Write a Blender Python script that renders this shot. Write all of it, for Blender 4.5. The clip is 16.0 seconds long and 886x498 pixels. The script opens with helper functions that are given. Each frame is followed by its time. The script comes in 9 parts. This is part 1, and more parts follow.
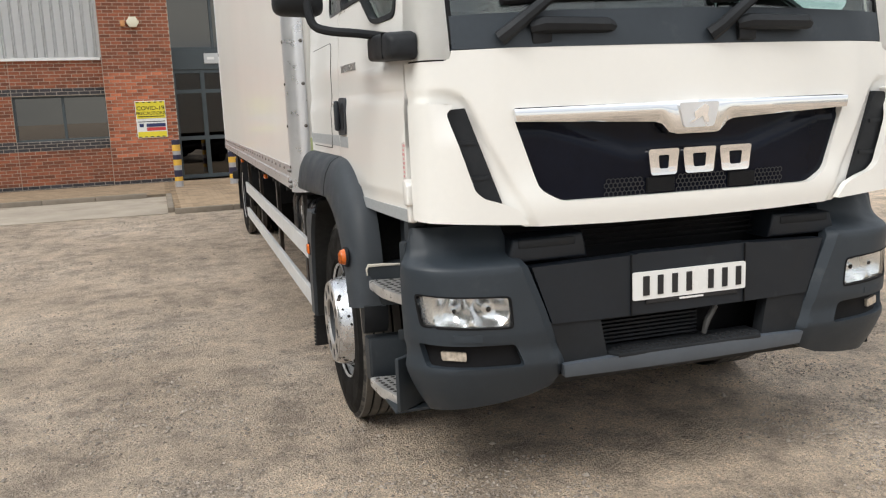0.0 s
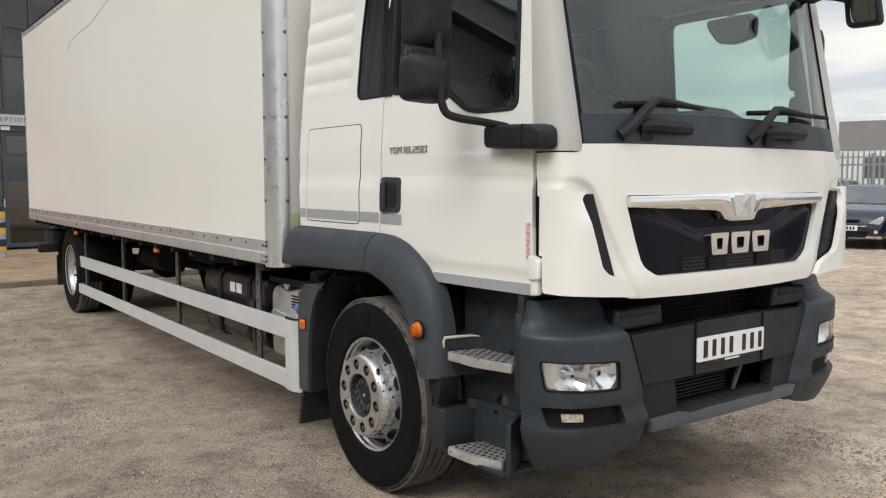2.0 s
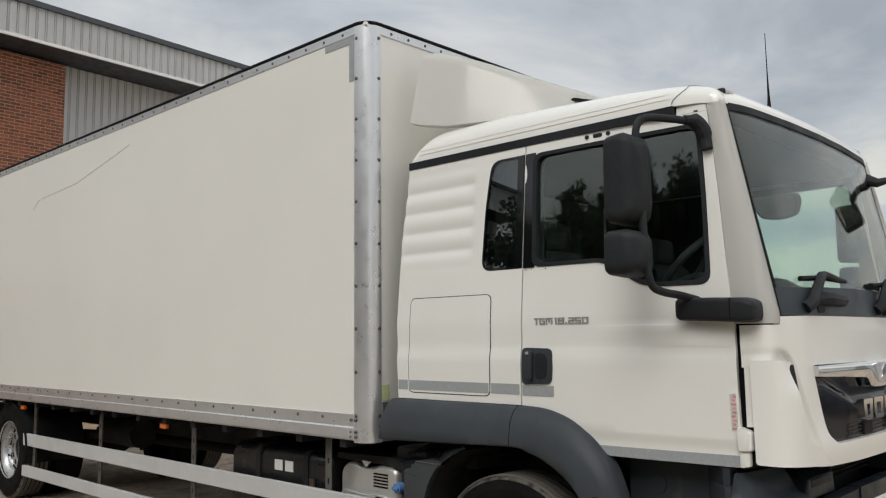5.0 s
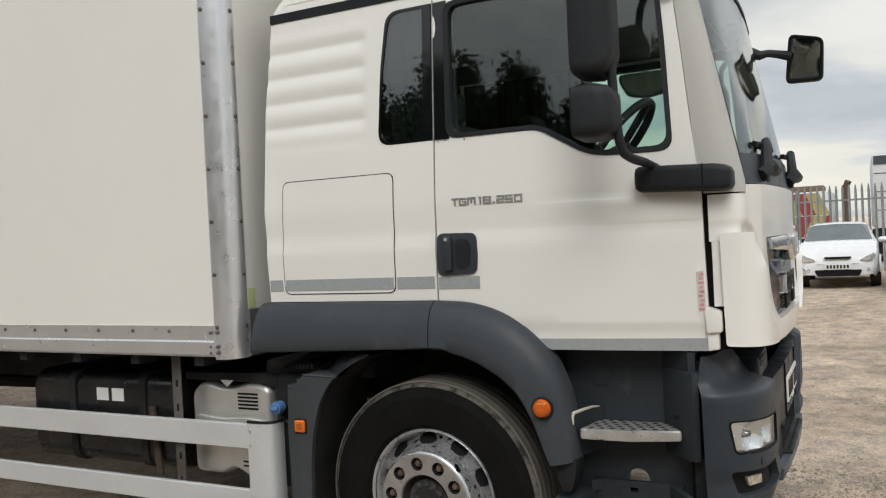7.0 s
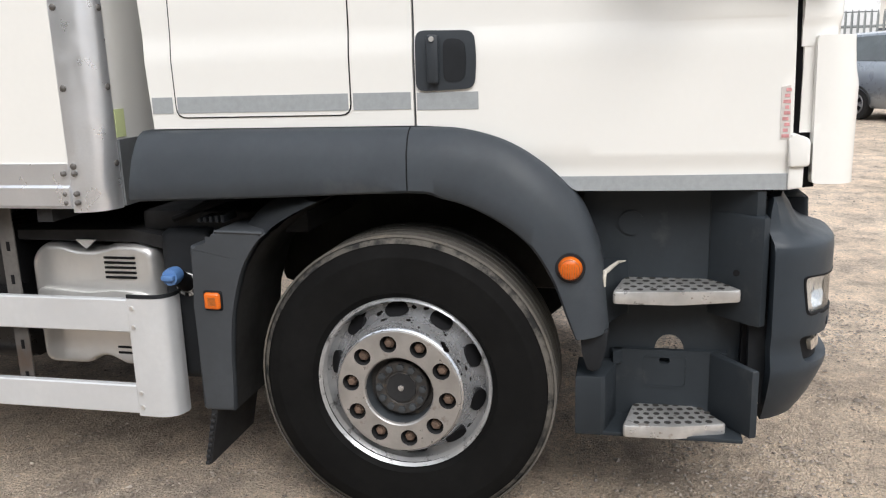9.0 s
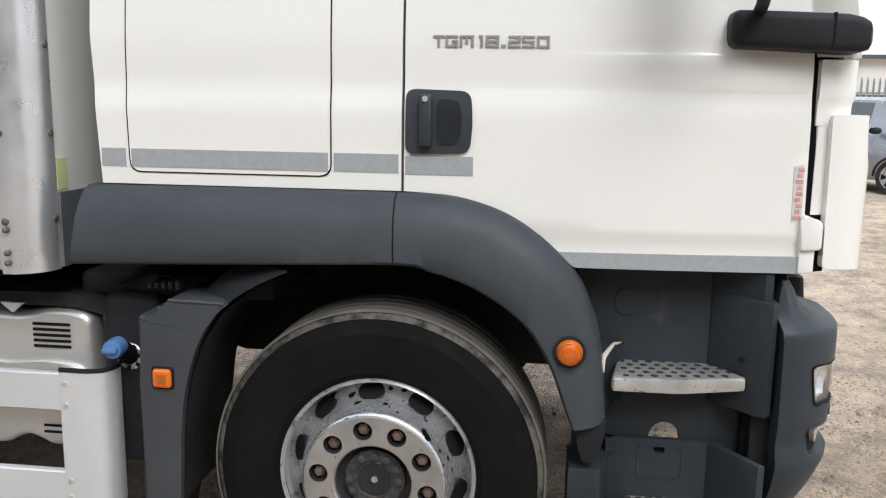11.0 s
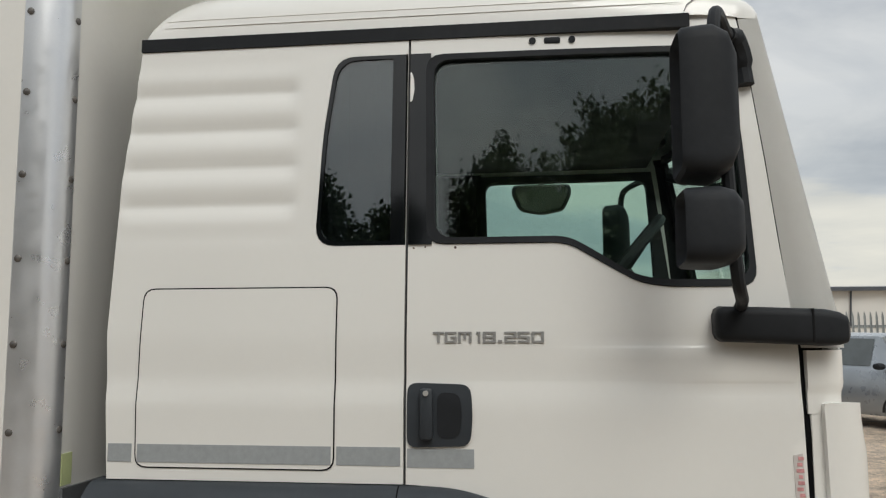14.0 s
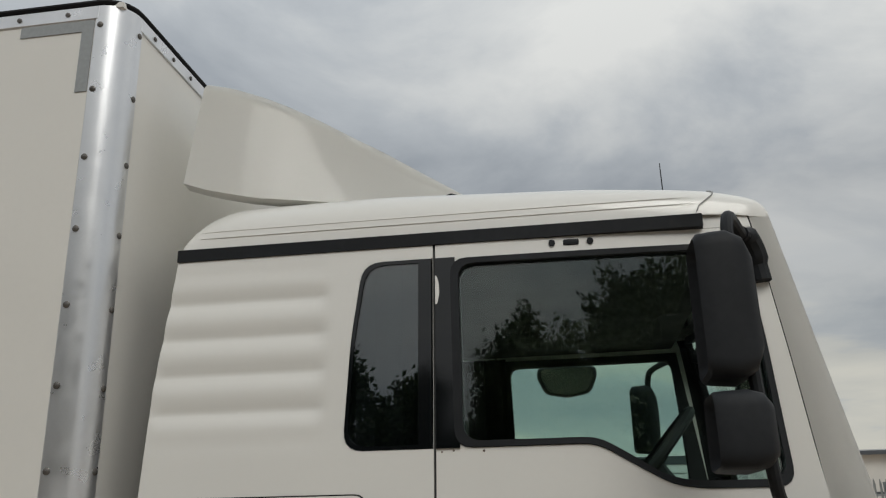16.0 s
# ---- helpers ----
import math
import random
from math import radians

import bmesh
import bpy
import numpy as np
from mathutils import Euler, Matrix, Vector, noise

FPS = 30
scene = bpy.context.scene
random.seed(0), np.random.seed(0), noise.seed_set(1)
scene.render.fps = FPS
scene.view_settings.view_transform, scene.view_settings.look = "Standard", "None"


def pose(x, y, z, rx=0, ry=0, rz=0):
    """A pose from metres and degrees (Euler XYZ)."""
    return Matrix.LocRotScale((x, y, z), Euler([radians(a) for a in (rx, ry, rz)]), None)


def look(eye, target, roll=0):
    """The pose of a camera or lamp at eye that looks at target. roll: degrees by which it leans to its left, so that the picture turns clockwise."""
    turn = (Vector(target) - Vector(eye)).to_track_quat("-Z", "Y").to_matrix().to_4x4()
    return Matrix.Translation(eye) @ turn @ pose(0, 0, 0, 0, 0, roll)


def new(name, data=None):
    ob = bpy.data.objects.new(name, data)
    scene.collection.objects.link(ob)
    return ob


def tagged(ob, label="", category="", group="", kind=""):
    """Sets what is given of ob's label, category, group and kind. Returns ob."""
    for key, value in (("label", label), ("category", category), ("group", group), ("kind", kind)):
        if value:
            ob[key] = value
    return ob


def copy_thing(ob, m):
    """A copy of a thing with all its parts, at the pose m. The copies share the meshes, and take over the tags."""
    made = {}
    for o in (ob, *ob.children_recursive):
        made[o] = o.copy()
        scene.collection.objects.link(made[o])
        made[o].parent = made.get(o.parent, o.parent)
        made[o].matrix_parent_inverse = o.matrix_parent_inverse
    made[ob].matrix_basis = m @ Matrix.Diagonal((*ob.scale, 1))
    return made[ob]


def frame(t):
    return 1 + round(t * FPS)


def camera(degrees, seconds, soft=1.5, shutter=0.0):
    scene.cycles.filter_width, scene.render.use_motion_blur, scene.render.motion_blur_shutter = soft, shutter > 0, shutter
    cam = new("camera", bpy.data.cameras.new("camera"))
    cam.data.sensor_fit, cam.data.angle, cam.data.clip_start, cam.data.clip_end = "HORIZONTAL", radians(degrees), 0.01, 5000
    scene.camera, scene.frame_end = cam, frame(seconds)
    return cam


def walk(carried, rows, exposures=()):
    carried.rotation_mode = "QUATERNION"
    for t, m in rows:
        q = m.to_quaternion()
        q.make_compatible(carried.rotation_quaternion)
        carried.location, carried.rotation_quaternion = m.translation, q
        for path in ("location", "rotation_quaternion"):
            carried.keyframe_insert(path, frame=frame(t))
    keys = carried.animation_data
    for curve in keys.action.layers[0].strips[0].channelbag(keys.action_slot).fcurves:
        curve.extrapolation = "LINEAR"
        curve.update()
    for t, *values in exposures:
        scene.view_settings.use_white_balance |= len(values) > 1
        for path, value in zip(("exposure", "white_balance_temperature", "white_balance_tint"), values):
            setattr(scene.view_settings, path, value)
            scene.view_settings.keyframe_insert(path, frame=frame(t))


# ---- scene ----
from mathutils.geometry import delaunay_2d_cdt

random.seed(7)

# ---------------------------------------------------------------- camera
cam = camera(56.4, 16.0, 1.2)
METRES, EYE, TILT, LEAN, TURN = 6.05, 1.48, 0.0, 0.0, -17.1
ROWS = [
    (0.0, 0.0, 0.0, 0.0, -0.41, -9.7, 2.38),
    (0.5, -0.0684, -0.0051, -0.0024, -5.16, -8.05, 1.25),
    (1.0, -0.1353, -0.0034, 0.0, -10.28, -6.66, 0.48),
    (1.5, -0.2021, -0.005, 0.0046, -15.92, -6.05, -0.4),
    (2.0, -0.2601, 0.0048, 0.0082, -19.09, -4.73, 0.05),
    (2.5, -0.3147, -0.0018, 0.0166, -20.69, -2.46, 0.98),
    (3.0, -0.3564, 0.0045, 0.0211, -22.65, 0.12, 1.2),
    (3.5, -0.3919, 0.0281, 0.0255, -23.95, 3.22, 1.2),
    (6.0, -0.5133, 0.1789, 0.0134, -36.55, 5.16, 2.08),
    (6.5, -0.5115, 0.2254, 0.0105, -42.29, 2.59, 2.81),
    (7.0, -0.5007, 0.2733, 0.0091, -45.96, -0.85, 2.88),
    (7.5, -0.4957, 0.3292, 0.0039, -49.97, -4.96, 3.02),
    (8.0, -0.4792, 0.3824, -0.0034, -54.26, -8.42, 2.97),
    (10.5, -0.4296, 0.5106, 0.0003, -66.01, -12.98, -0.54),
    (11.0, -0.4289, 0.5112, 0.0047, -65.94, -9.95, -0.88),
    (11.5, -0.4287, 0.5111, 0.0095, -65.84, -7.05, -0.71),
    (12.0, -0.4297, 0.5102, 0.0137, -66.03, -4.42, -0.42),
    (12.5, -0.4314, 0.5096, 0.0177, -66.12, -1.75, -0.44),
    (13.0, -0.433, 0.5086, 0.0227, -65.91, 0.97, -0.47),
    (13.5, -0.4351, 0.5065, 0.0276, -65.76, 3.61, -0.3),
    (14.0, -0.4378, 0.5049, 0.0324, -65.62, 6.2, 0.14),
    (14.5, -0.4394, 0.5044, 0.0373, -65.3, 8.76, 0.46),
    (15.0, -0.4421, 0.5034, 0.043, -64.9, 11.59, 0.81),
    (15.5, -0.4453, 0.5022, 0.0464, -64.44, 14.81, 1.03),
    (16.0, -0.447, 0.5026, 0.0484, -63.85, 17.74, 1.25),
]
EXPOSURES = [(0.0, 0.75, 6380, 9), (0.5, 0.60, 6380, 9), (1.5, 0.57, 6370, 9), (2.5, 0.43, 6390, 9.5), (3.5, 0.24, 6400, 9), (6.0, 0.09, 6460, 7.5), (6.5, 0.12, 6470, 7.5), (7.0, 0.27, 6400, 8), (7.5, 0.52, 6350, 9), (8.0, 0.83, 6300, 10), (10.5, 0.95, 6150, 11), (11.0, 0.79, 6140, 10), (11.5, 0.67, 6140, 10), (12.5, 0.59, 6290, 10),
             (13.5, 0.28, 6370, 8), (14.5, -0.1, 6450, 7), (15.5, -0.31, 6460, 7), (16.0, -0.36, 6450, 7)]
walk(cam, [(t, pose(0, 0, EYE, TILT, LEAN, TURN) @ pose(METRES * x, METRES * y, METRES * z, 90 + pitch, roll, yaw)) for t, x, y, z, yaw, pitch, roll in ROWS], EXPOSURES)

# ---------------------------------------------------------------- sky and sun
SUN_EL, SUN_AZ = radians(44), radians(247)
world = bpy.data.worlds.new("overcast_sky")
scene.world = world
world.use_nodes = True
wn, wl = world.node_tree.nodes, world.node_tree.links
wn.clear()


def wnode(kind, **values):
    n = wn.new(kind)
    for k, v in values.items():
        n.inputs[k].default_value = v
    return n


def wmath(op, a, b=None):
    n = wn.new("ShaderNodeMath")
    n.operation = op
    for i, v in enumerate((a, b)):
        if v is None:
            continue
        if isinstance(v, (int, float)):
            n.inputs[i].default_value = v
        else:
            wl.new(v, n.inputs[i])
    return n.outputs[0]


def wramp(fac, stops):
    n = wn.new("ShaderNodeValToRGB")
    n.color_ramp.elements[0].position, n.color_ramp.elements[0].color = stops[0][0], (*stops[0][1], 1)
    n.color_ramp.elements[1].position, n.color_ramp.elements[1].color = stops[-1][0], (*stops[-1][1], 1)
    for p, c in stops[1:-1]:
        n.color_ramp.elements.new(p).color = (*c, 1)
    wl.new(fac, n.inputs[0])
    return n.outputs[0]


def wmix(fac, a, b, mode="MIX"):
    n = wn.new("ShaderNodeMix")
    n.data_type, n.blend_type = "RGBA", mode
    for i, v in ((0, fac), (6, a), (7, b)):
        if isinstance(v, (int, float)):
            n.inputs[i].default_value = v
        elif isinstance(v, tuple):
            n.inputs[i].default_value = (*v, 1)
        else:
            wl.new(v, n.inputs[i])
    return n.outputs[2]


sky = wn.new("ShaderNodeTexSky")
sky.sky_type, sky.sun_disc, sky.sun_elevation, sky.sun_rotation = "NISHITA", False, SUN_EL, SUN_AZ
coord = wn.new("ShaderNodeTexCoord")
sep = wn.new("ShaderNodeSeparateXYZ")
wl.new(coord.outputs["Generated"], sep.inputs[0])
up = wmath("MAXIMUM", sep.outputs[2], 0.0)
flat = wmath("ADD", up, 0.16)
comb = wn.new("ShaderNodeCombineXYZ")
wl.new(wmath("DIVIDE", sep.outputs[0], flat), comb.inputs[0])
wl.new(wmath("DIVIDE", sep.outputs[1], flat), comb.inputs[1])
cloud = wnode("ShaderNodeTexNoise", Scale=1.25, Detail=8.0, Roughness=0.55, Distortion=0.5)
wl.new(comb.outputs[0], cloud.inputs["Vector"])
big = wnode("ShaderNodeTexNoise", Scale=0.33, Detail=3.0, Roughness=0.5)
wl.new(comb.outputs[0], big.inputs["Vector"])
shade = wmath("ADD", wmath("MULTIPLY", cloud.outputs[0], 0.62), wmath("MULTIPLY", big.outputs[0], 0.38))
tone = wramp(shade, [(0.395, (0.48, 0.51, 0.555)), (0.47, (0.63, 0.655, 0.69)), (0.52, (0.78, 0.79, 0.80)), (0.60, (0.97, 0.96, 0.94))])
low = wramp(up, [(0.0, (1.12, 1.06, 0.94)), (0.10, (1.1, 1.06, 0.97)), (0.26, (0.80, 0.81, 0.83)), (0.34, (0.82, 0.825, 0.84)), (0.44, (1.06, 1.06, 1.065)), (0.58, (1.22, 1.22, 1.225)), (1.0, (1.36, 1.36, 1.36))])
overcast = wmix(1.0, tone, low, "MULTIPLY")
belt_at = wn.new("ShaderNodeCombineXYZ")
for slot, (axis, k) in enumerate(((0, 2.1), (1, 2.1), (2, 13.0))):
    wl.new(wmath("MULTIPLY", sep.outputs[axis], k), belt_at.inputs[slot])
belt = wnode("ShaderNodeTexNoise", Scale=1.0, Detail=7.0, Roughness=0.5, Distortion=0.35)
wl.new(belt_at.outputs[0], belt.inputs["Vector"])
bands = wramp(belt.outputs[0], [(0.42, (0.45, 0.48, 0.525)), (0.49, (0.57, 0.59, 0.615)), (0.53, (0.75, 0.725, 0.665)), (0.62, (0.85, 0.81, 0.72))])
overcast = wmix(wramp(up, [(0.0, (0.85, 0.85, 0.85)), (0.14, (0.8, 0.8, 0.8)), (0.30, (0.0, 0.0, 0.0))]), overcast, bands)
sky_dim = wmix(1.0, sky.outputs[0], (0.08, 0.08, 0.08), "MULTIPLY")
both = wmix(0.93, sky_dim, overcast)
ground_side = wmath("GREATER_THAN", sep.outputs[2], -0.02)
bg = wnode("ShaderNodeBackground", Strength=0.9)
wl.new(wmix(ground_side, (0.16, 0.14, 0.12), both), bg.inputs[0])
wl.new(bg.outputs[0], wn.new("ShaderNodeOutputWorld").inputs[0])

sun = new("sun", bpy.data.lights.new("sun", "SUN"))
sun.data.energy, sun.data.angle, sun.data.color = 1.3, radians(28), (1.0, 0.955, 0.89)
sun_from = Vector((-math.cos(SUN_EL) * 0.92, -math.cos(SUN_EL) * 0.39, math.sin(SUN_EL)))
sun.matrix_world = look(sun_from * 60, (0, 0, 0))


# ---------------------------------------------------------------- materials
def surf(name, base, rough=0.5, metal=0.0, var=0.12, scale=2.5, fine=45.0, bump=0.0, bump_scale=120.0, dirt=None, dirt_at=0.6, dirt_scale=3.0,
         coat=0.0, rough_var=0.12, island=0.0, rand=0.0, spec=0.5, chips=None):
    """A painted, plastic or metal surface: two scales of variation, dirt patches, fine relief."""
    m = bpy.data.materials.new(name)
    m.use_nodes = True
    nodes, links = m.node_tree.nodes, m.node_tree.links
    b = nodes["Principled BSDF"]
    b.inputs["Metallic"].default_value = metal
    b.inputs["Coat Weight"].default_value = coat
    b.inputs["Coat Roughness"].default_value = 0.06
    b.inputs["Specular IOR Level"].default_value = spec
    tc = nodes.new("ShaderNodeTexCoord")

    def noise_at(s, detail=4.0, r=0.55):
        n = nodes.new("ShaderNodeTexNoise")
        n.inputs["Scale"].default_value, n.inputs["Detail"].default_value, n.inputs["Roughness"].default_value = s, detail, r
        links.new(tc.outputs["Object"], n.inputs["Vector"])
        return n.outputs[0]

    def mix(fac, a, c, mode="MIX"):
        n = nodes.new("ShaderNodeMix")
        n.data_type, n.blend_type = "RGBA", mode
        for i, v in ((0, fac), (6, a), (7, c)):
            if isinstance(v, (int, float)):
                n.inputs[i].default_value = v
            elif isinstance(v, tuple):
                n.inputs[i].default_value = (*v, 1)
            else:
                links.new(v, n.inputs[i])
        return n.outputs[2]

    def span(value, a, c, lo, hi):
        n = nodes.new("ShaderNodeMapRange")
        for i, v in enumerate((a, c, lo, hi)):
            n.inputs[1 + i].default_value = v
        links.new(value, n.inputs[0])
        return n.outputs[0]

    wide, small = noise_at(scale), noise_at(fine, 3.0)
    darker = tuple(c * (1 - var) for c in base)
    lighter = tuple(min(1, c * (1 + var)) for c in base)
    col = mix(span(wide, 0.3, 0.7, 0, 1), darker, lighter)
    col = mix(span(small, 0.35, 0.65, 0, 0.35), col, darker)
    if island:
        geo = nodes.new("ShaderNodeNewGeometry")
        col = mix(1.0, col, mix(geo.outputs["Random Per Island"], tuple(1 - island for _ in range(3)), tuple(1 + island for _ in range(3))), "MULTIPLY")
    if rand:
        info = nodes.new("ShaderNodeObjectInfo")
        col = mix(1.0, col, mix(info.outputs["Random"], tuple(1 - rand for _ in range(3)), tuple(1 + rand for _ in range(3))), "MULTIPLY")
    if dirt:
        col = mix(span(noise_at(dirt_scale, 8.0, 0.68), dirt_at, dirt_at + 0.16, 0, 1), col, dirt)
    if chips:
        s_, r_, c_ = chips
        cells = nodes.new("ShaderNodeTexVoronoi")
        cells.inputs["Scale"].default_value = s_
        wob = nodes.new("ShaderNodeVectorMath")
        wob.operation = "ADD"
        nz = nodes.new("ShaderNodeTexNoise")
        nz.inputs["Scale"].default_value, nz.inputs["Detail"].default_value = s_ * 1.5, 3.0
        links.new(tc.outputs["Object"], nz.inputs["Vector"])
        sc = nodes.new("ShaderNodeVectorMath")
        sc.operation, sc.inputs[3].default_value = "SCALE", 0.5 / s_
        links.new(nz.outputs["Color"], sc.inputs[0])
        links.new(tc.outputs["Object"], wob.inputs[0])
        links.new(sc.outputs[0], wob.inputs[1])
        links.new(wob.outputs[0], cells.inputs["Vector"])
        size = nodes.new("ShaderNodeMath")
        size.operation = "SUBTRACT"
        links.new(span(noise_at(s_ * 0.35, 2.0), 0.42, 0.68, -0.12, r_), size.inputs[0])
        links.new(cells.outputs["Distance"], size.inputs[1])
        col = mix(span(size.outputs[0], 0.0, 0.05, 0, 1), col, c_)
    links.new(col, b.inputs["Base Color"])
    links.new(span(noise_at(scale * 2.3), 0.3, 0.7, max(0.02, rough - rough_var), min(1, rough + rough_var)), b.inputs["Roughness"])
    if bump:
        bp = nodes.new("ShaderNodeBump")
        bp.inputs["Strength"].default_value, bp.inputs["Distance"].default_value = 0.6, bump
        links.new(noise_at(bump_scale, 5.0, 0.6), bp.inputs["Height"])
        links.new(bp.outputs[0], b.inputs["Normal"])
    return m


def pane_material(name, tint, rough=0.0, ior=1.5):
    """A thin pane: clear with a tint, and a mirror at its face by Fresnel."""
    m = bpy.data.materials.new(name)
    m.use_nodes = True
    nodes, links = m.node_tree.nodes, m.node_tree.links
    nodes.clear()
    clear, gloss, mix, weight, power, scale_, out = (nodes.new(k) for k in ("ShaderNodeBsdfTransparent", "ShaderNodeBsdfGlossy", "ShaderNodeMixShader", "ShaderNodeLayerWeight", "ShaderNodeMath", "ShaderNodeMath", "ShaderNodeOutputMaterial"))
    clear.inputs[0].default_value = (*tint, 1)
    gloss.inputs["Roughness"].default_value = rough
    base = ((ior - 1) / (ior + 1)) ** 2
    weight.inputs[0].default_value = 0.5
    power.operation, power.inputs[1].default_value = "POWER", 5.0
    scale_.operation, scale_.inputs[1].default_value, scale_.inputs[2].default_value = "MULTIPLY_ADD", 1 - base, base
    links.new(weight.outputs["Facing"], power.inputs[0])
    links.new(power.outputs[0], scale_.inputs[0])
    links.new(scale_.outputs[0], mix.inputs[0])
    links.new(clear.outputs[0], mix.inputs[1])
    links.new(gloss.outputs[0], mix.inputs[2])
    links.new(mix.outputs[0], out.inputs[0])
    return m


white_paint = surf("white_cab_paint", (0.825, 0.814, 0.776), 0.30, var=0.02, scale=1.2, coat=0.6, rough_var=0.015)
white_panel = surf("white_grp_panel", (0.825, 0.81, 0.767), 0.34, var=0.025, scale=0.8, coat=0.30, rough_var=0.03, spec=0.32, dirt=(0.74, 0.715, 0.66), dirt_at=0.66, dirt_scale=1.6)
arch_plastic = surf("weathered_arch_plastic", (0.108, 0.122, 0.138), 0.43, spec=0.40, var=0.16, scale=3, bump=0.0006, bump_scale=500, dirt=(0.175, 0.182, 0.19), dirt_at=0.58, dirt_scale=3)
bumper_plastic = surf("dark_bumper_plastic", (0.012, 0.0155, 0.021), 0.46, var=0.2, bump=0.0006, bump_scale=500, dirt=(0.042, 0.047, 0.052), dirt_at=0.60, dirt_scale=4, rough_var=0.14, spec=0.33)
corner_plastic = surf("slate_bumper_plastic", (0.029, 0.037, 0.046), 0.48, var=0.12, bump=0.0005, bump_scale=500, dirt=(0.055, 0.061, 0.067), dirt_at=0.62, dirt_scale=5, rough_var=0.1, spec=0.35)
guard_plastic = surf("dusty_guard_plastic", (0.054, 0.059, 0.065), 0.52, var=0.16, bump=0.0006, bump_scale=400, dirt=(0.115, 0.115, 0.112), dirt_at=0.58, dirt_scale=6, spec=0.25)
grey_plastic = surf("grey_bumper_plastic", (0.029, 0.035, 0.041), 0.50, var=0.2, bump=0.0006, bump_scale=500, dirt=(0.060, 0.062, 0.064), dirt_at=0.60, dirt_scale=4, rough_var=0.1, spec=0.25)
lip_paint = surf("blue_grey_lip_paint", (0.085, 0.10, 0.12), 0.42, var=0.15, dirt=(0.16, 0.15, 0.14), dirt_at=0.64)
black_plastic = surf("black_plastic", (0.020, 0.022, 0.025), 0.58, var=0.3, spec=0.2, bump=0.0004, bump_scale=400, dirt=(0.035, 0.034, 0.032), dirt_at=0.62)
gloss_black = surf("gloss_black_grille", (0.0035, 0.005, 0.011), 0.10, var=0.3, rough_var=0.04, spec=0.14)
glazing_black = surf("black_glazing_edge", (0.006, 0.007, 0.008), 0.06, var=0.2, rough_var=0.02, spec=0.55)
chassis_black = surf("chassis_black", (0.027, 0.027, 0.028), 0.7, var=0.4, bump=0.001, spec=0.2, dirt=(0.04, 0.034, 0.028), dirt_at=0.6, dirt_scale=5)
handle_plastic = surf("slate_handle_plastic", (0.034, 0.040, 0.047), 0.48, var=0.15, spec=0.35, bump=0.0004, bump_scale=400)
# Black rubber; also painted into gaps, holes and louvres as their shade
seam_black = surf("seam_rubber", (0.006, 0.006, 0.007), 0.7, var=0.2, spec=0.2)
rubber = surf("tyre_rubber", (0.0070, 0.0069, 0.0068), 0.72, spec=0.12, var=0.3, scale=5, bump=0.0008, bump_scale=180, dirt=(0.013, 0.0125, 0.0115), dirt_at=0.62, dirt_scale=7)
shoulder_rubber = surf("scuffed_shoulder_rubber", (0.118, 0.107, 0.092), 0.85, var=0.35, bump=0.002, bump_scale=70, dirt=(0.016, 0.0155, 0.015), dirt_at=0.43, dirt_scale=16)
tread_rubber = surf("worn_tread_rubber", (0.115, 0.105, 0.092), 0.85, var=0.3, bump=0.001, dirt=(0.15, 0.13, 0.105), dirt_at=0.52, dirt_scale=9)
aluminium = surf("brushed_aluminium", (0.74, 0.75, 0.77), 0.33, metal=0.75, var=0.05, scale=6, fine=120, dirt=(0.56, 0.55, 0.54), dirt_at=0.74, dirt_scale=5, rough_var=0.08)
rail_alloy = surf("anodised_rail_alloy", (0.70, 0.71, 0.72), 0.40, metal=0.35, var=0.06, scale=4, dirt=(0.38, 0.35, 0.31), dirt_at=0.66, dirt_scale=5)
rim_paint = surf("silver_rim_paint", (0.66, 0.67, 0.69), 0.26, metal=0.85, var=0.08, scale=9, dirt=(0.16, 0.13, 0.11), dirt_at=0.74, dirt_scale=14, chips=(34, 0.58, (0.02, 0.018, 0.017)))
flange_paint = surf("chipped_flange_paint", (0.54, 0.545, 0.55), 0.36, metal=0.6, var=0.14, scale=9, dirt=(0.04, 0.033, 0.03), dirt_at=0.56, dirt_scale=22)
nut_ring_paint = surf("pale_wheel_ring", (0.43, 0.41, 0.39), 0.36, metal=0.6, var=0.18, scale=9, dirt=(0.20, 0.16, 0.13), dirt_at=0.60, dirt_scale=18)
# Dusty liner; its base is also raised for glare over the dark arches
lifted_dusty_liner = surf("dusty_liner_plastic", (0.050, 0.049, 0.047), 0.8, var=0.3, scale=5, bump=0.001, dirt=(0.09, 0.08, 0.07), dirt_at=0.58, dirt_scale=7, spec=0.2)
# Flat dark colour for the shade inside the steps' holes
hole_dark = surf("grimy_hole", (0.034, 0.031, 0.028), 0.8, var=0.4, scale=60)
worn_cream = surf("pale_worn_edge", (0.62, 0.58, 0.50), 0.7, var=0.15)
rust = surf("rusty_nut", (0.13, 0.085, 0.06), 0.8, var=0.4, scale=40, bump=0.001)
chrome = surf("chrome_trim", (0.82, 0.83, 0.85), 0.10, metal=1.0, var=0.03, rough_var=0.05)
steel = surf("stainless_steel", (0.78, 0.77, 0.75), 0.38, metal=0.75, var=0.06, scale=7, rough_var=0.06)
tread_steel = surf("worn_step_steel", (0.60, 0.59, 0.575), 0.36, metal=0.65, var=0.2, scale=12, dirt=(0.22, 0.13, 0.08), dirt_at=0.59, dirt_scale=16, chips=(60, 0.3, (0.30, 0.27, 0.24)))
strip_grey = surf("grey_reflective_tape", (0.34, 0.36, 0.37), 0.40, var=0.08, scale=60, fine=220, bump=0.0004, bump_scale=350)
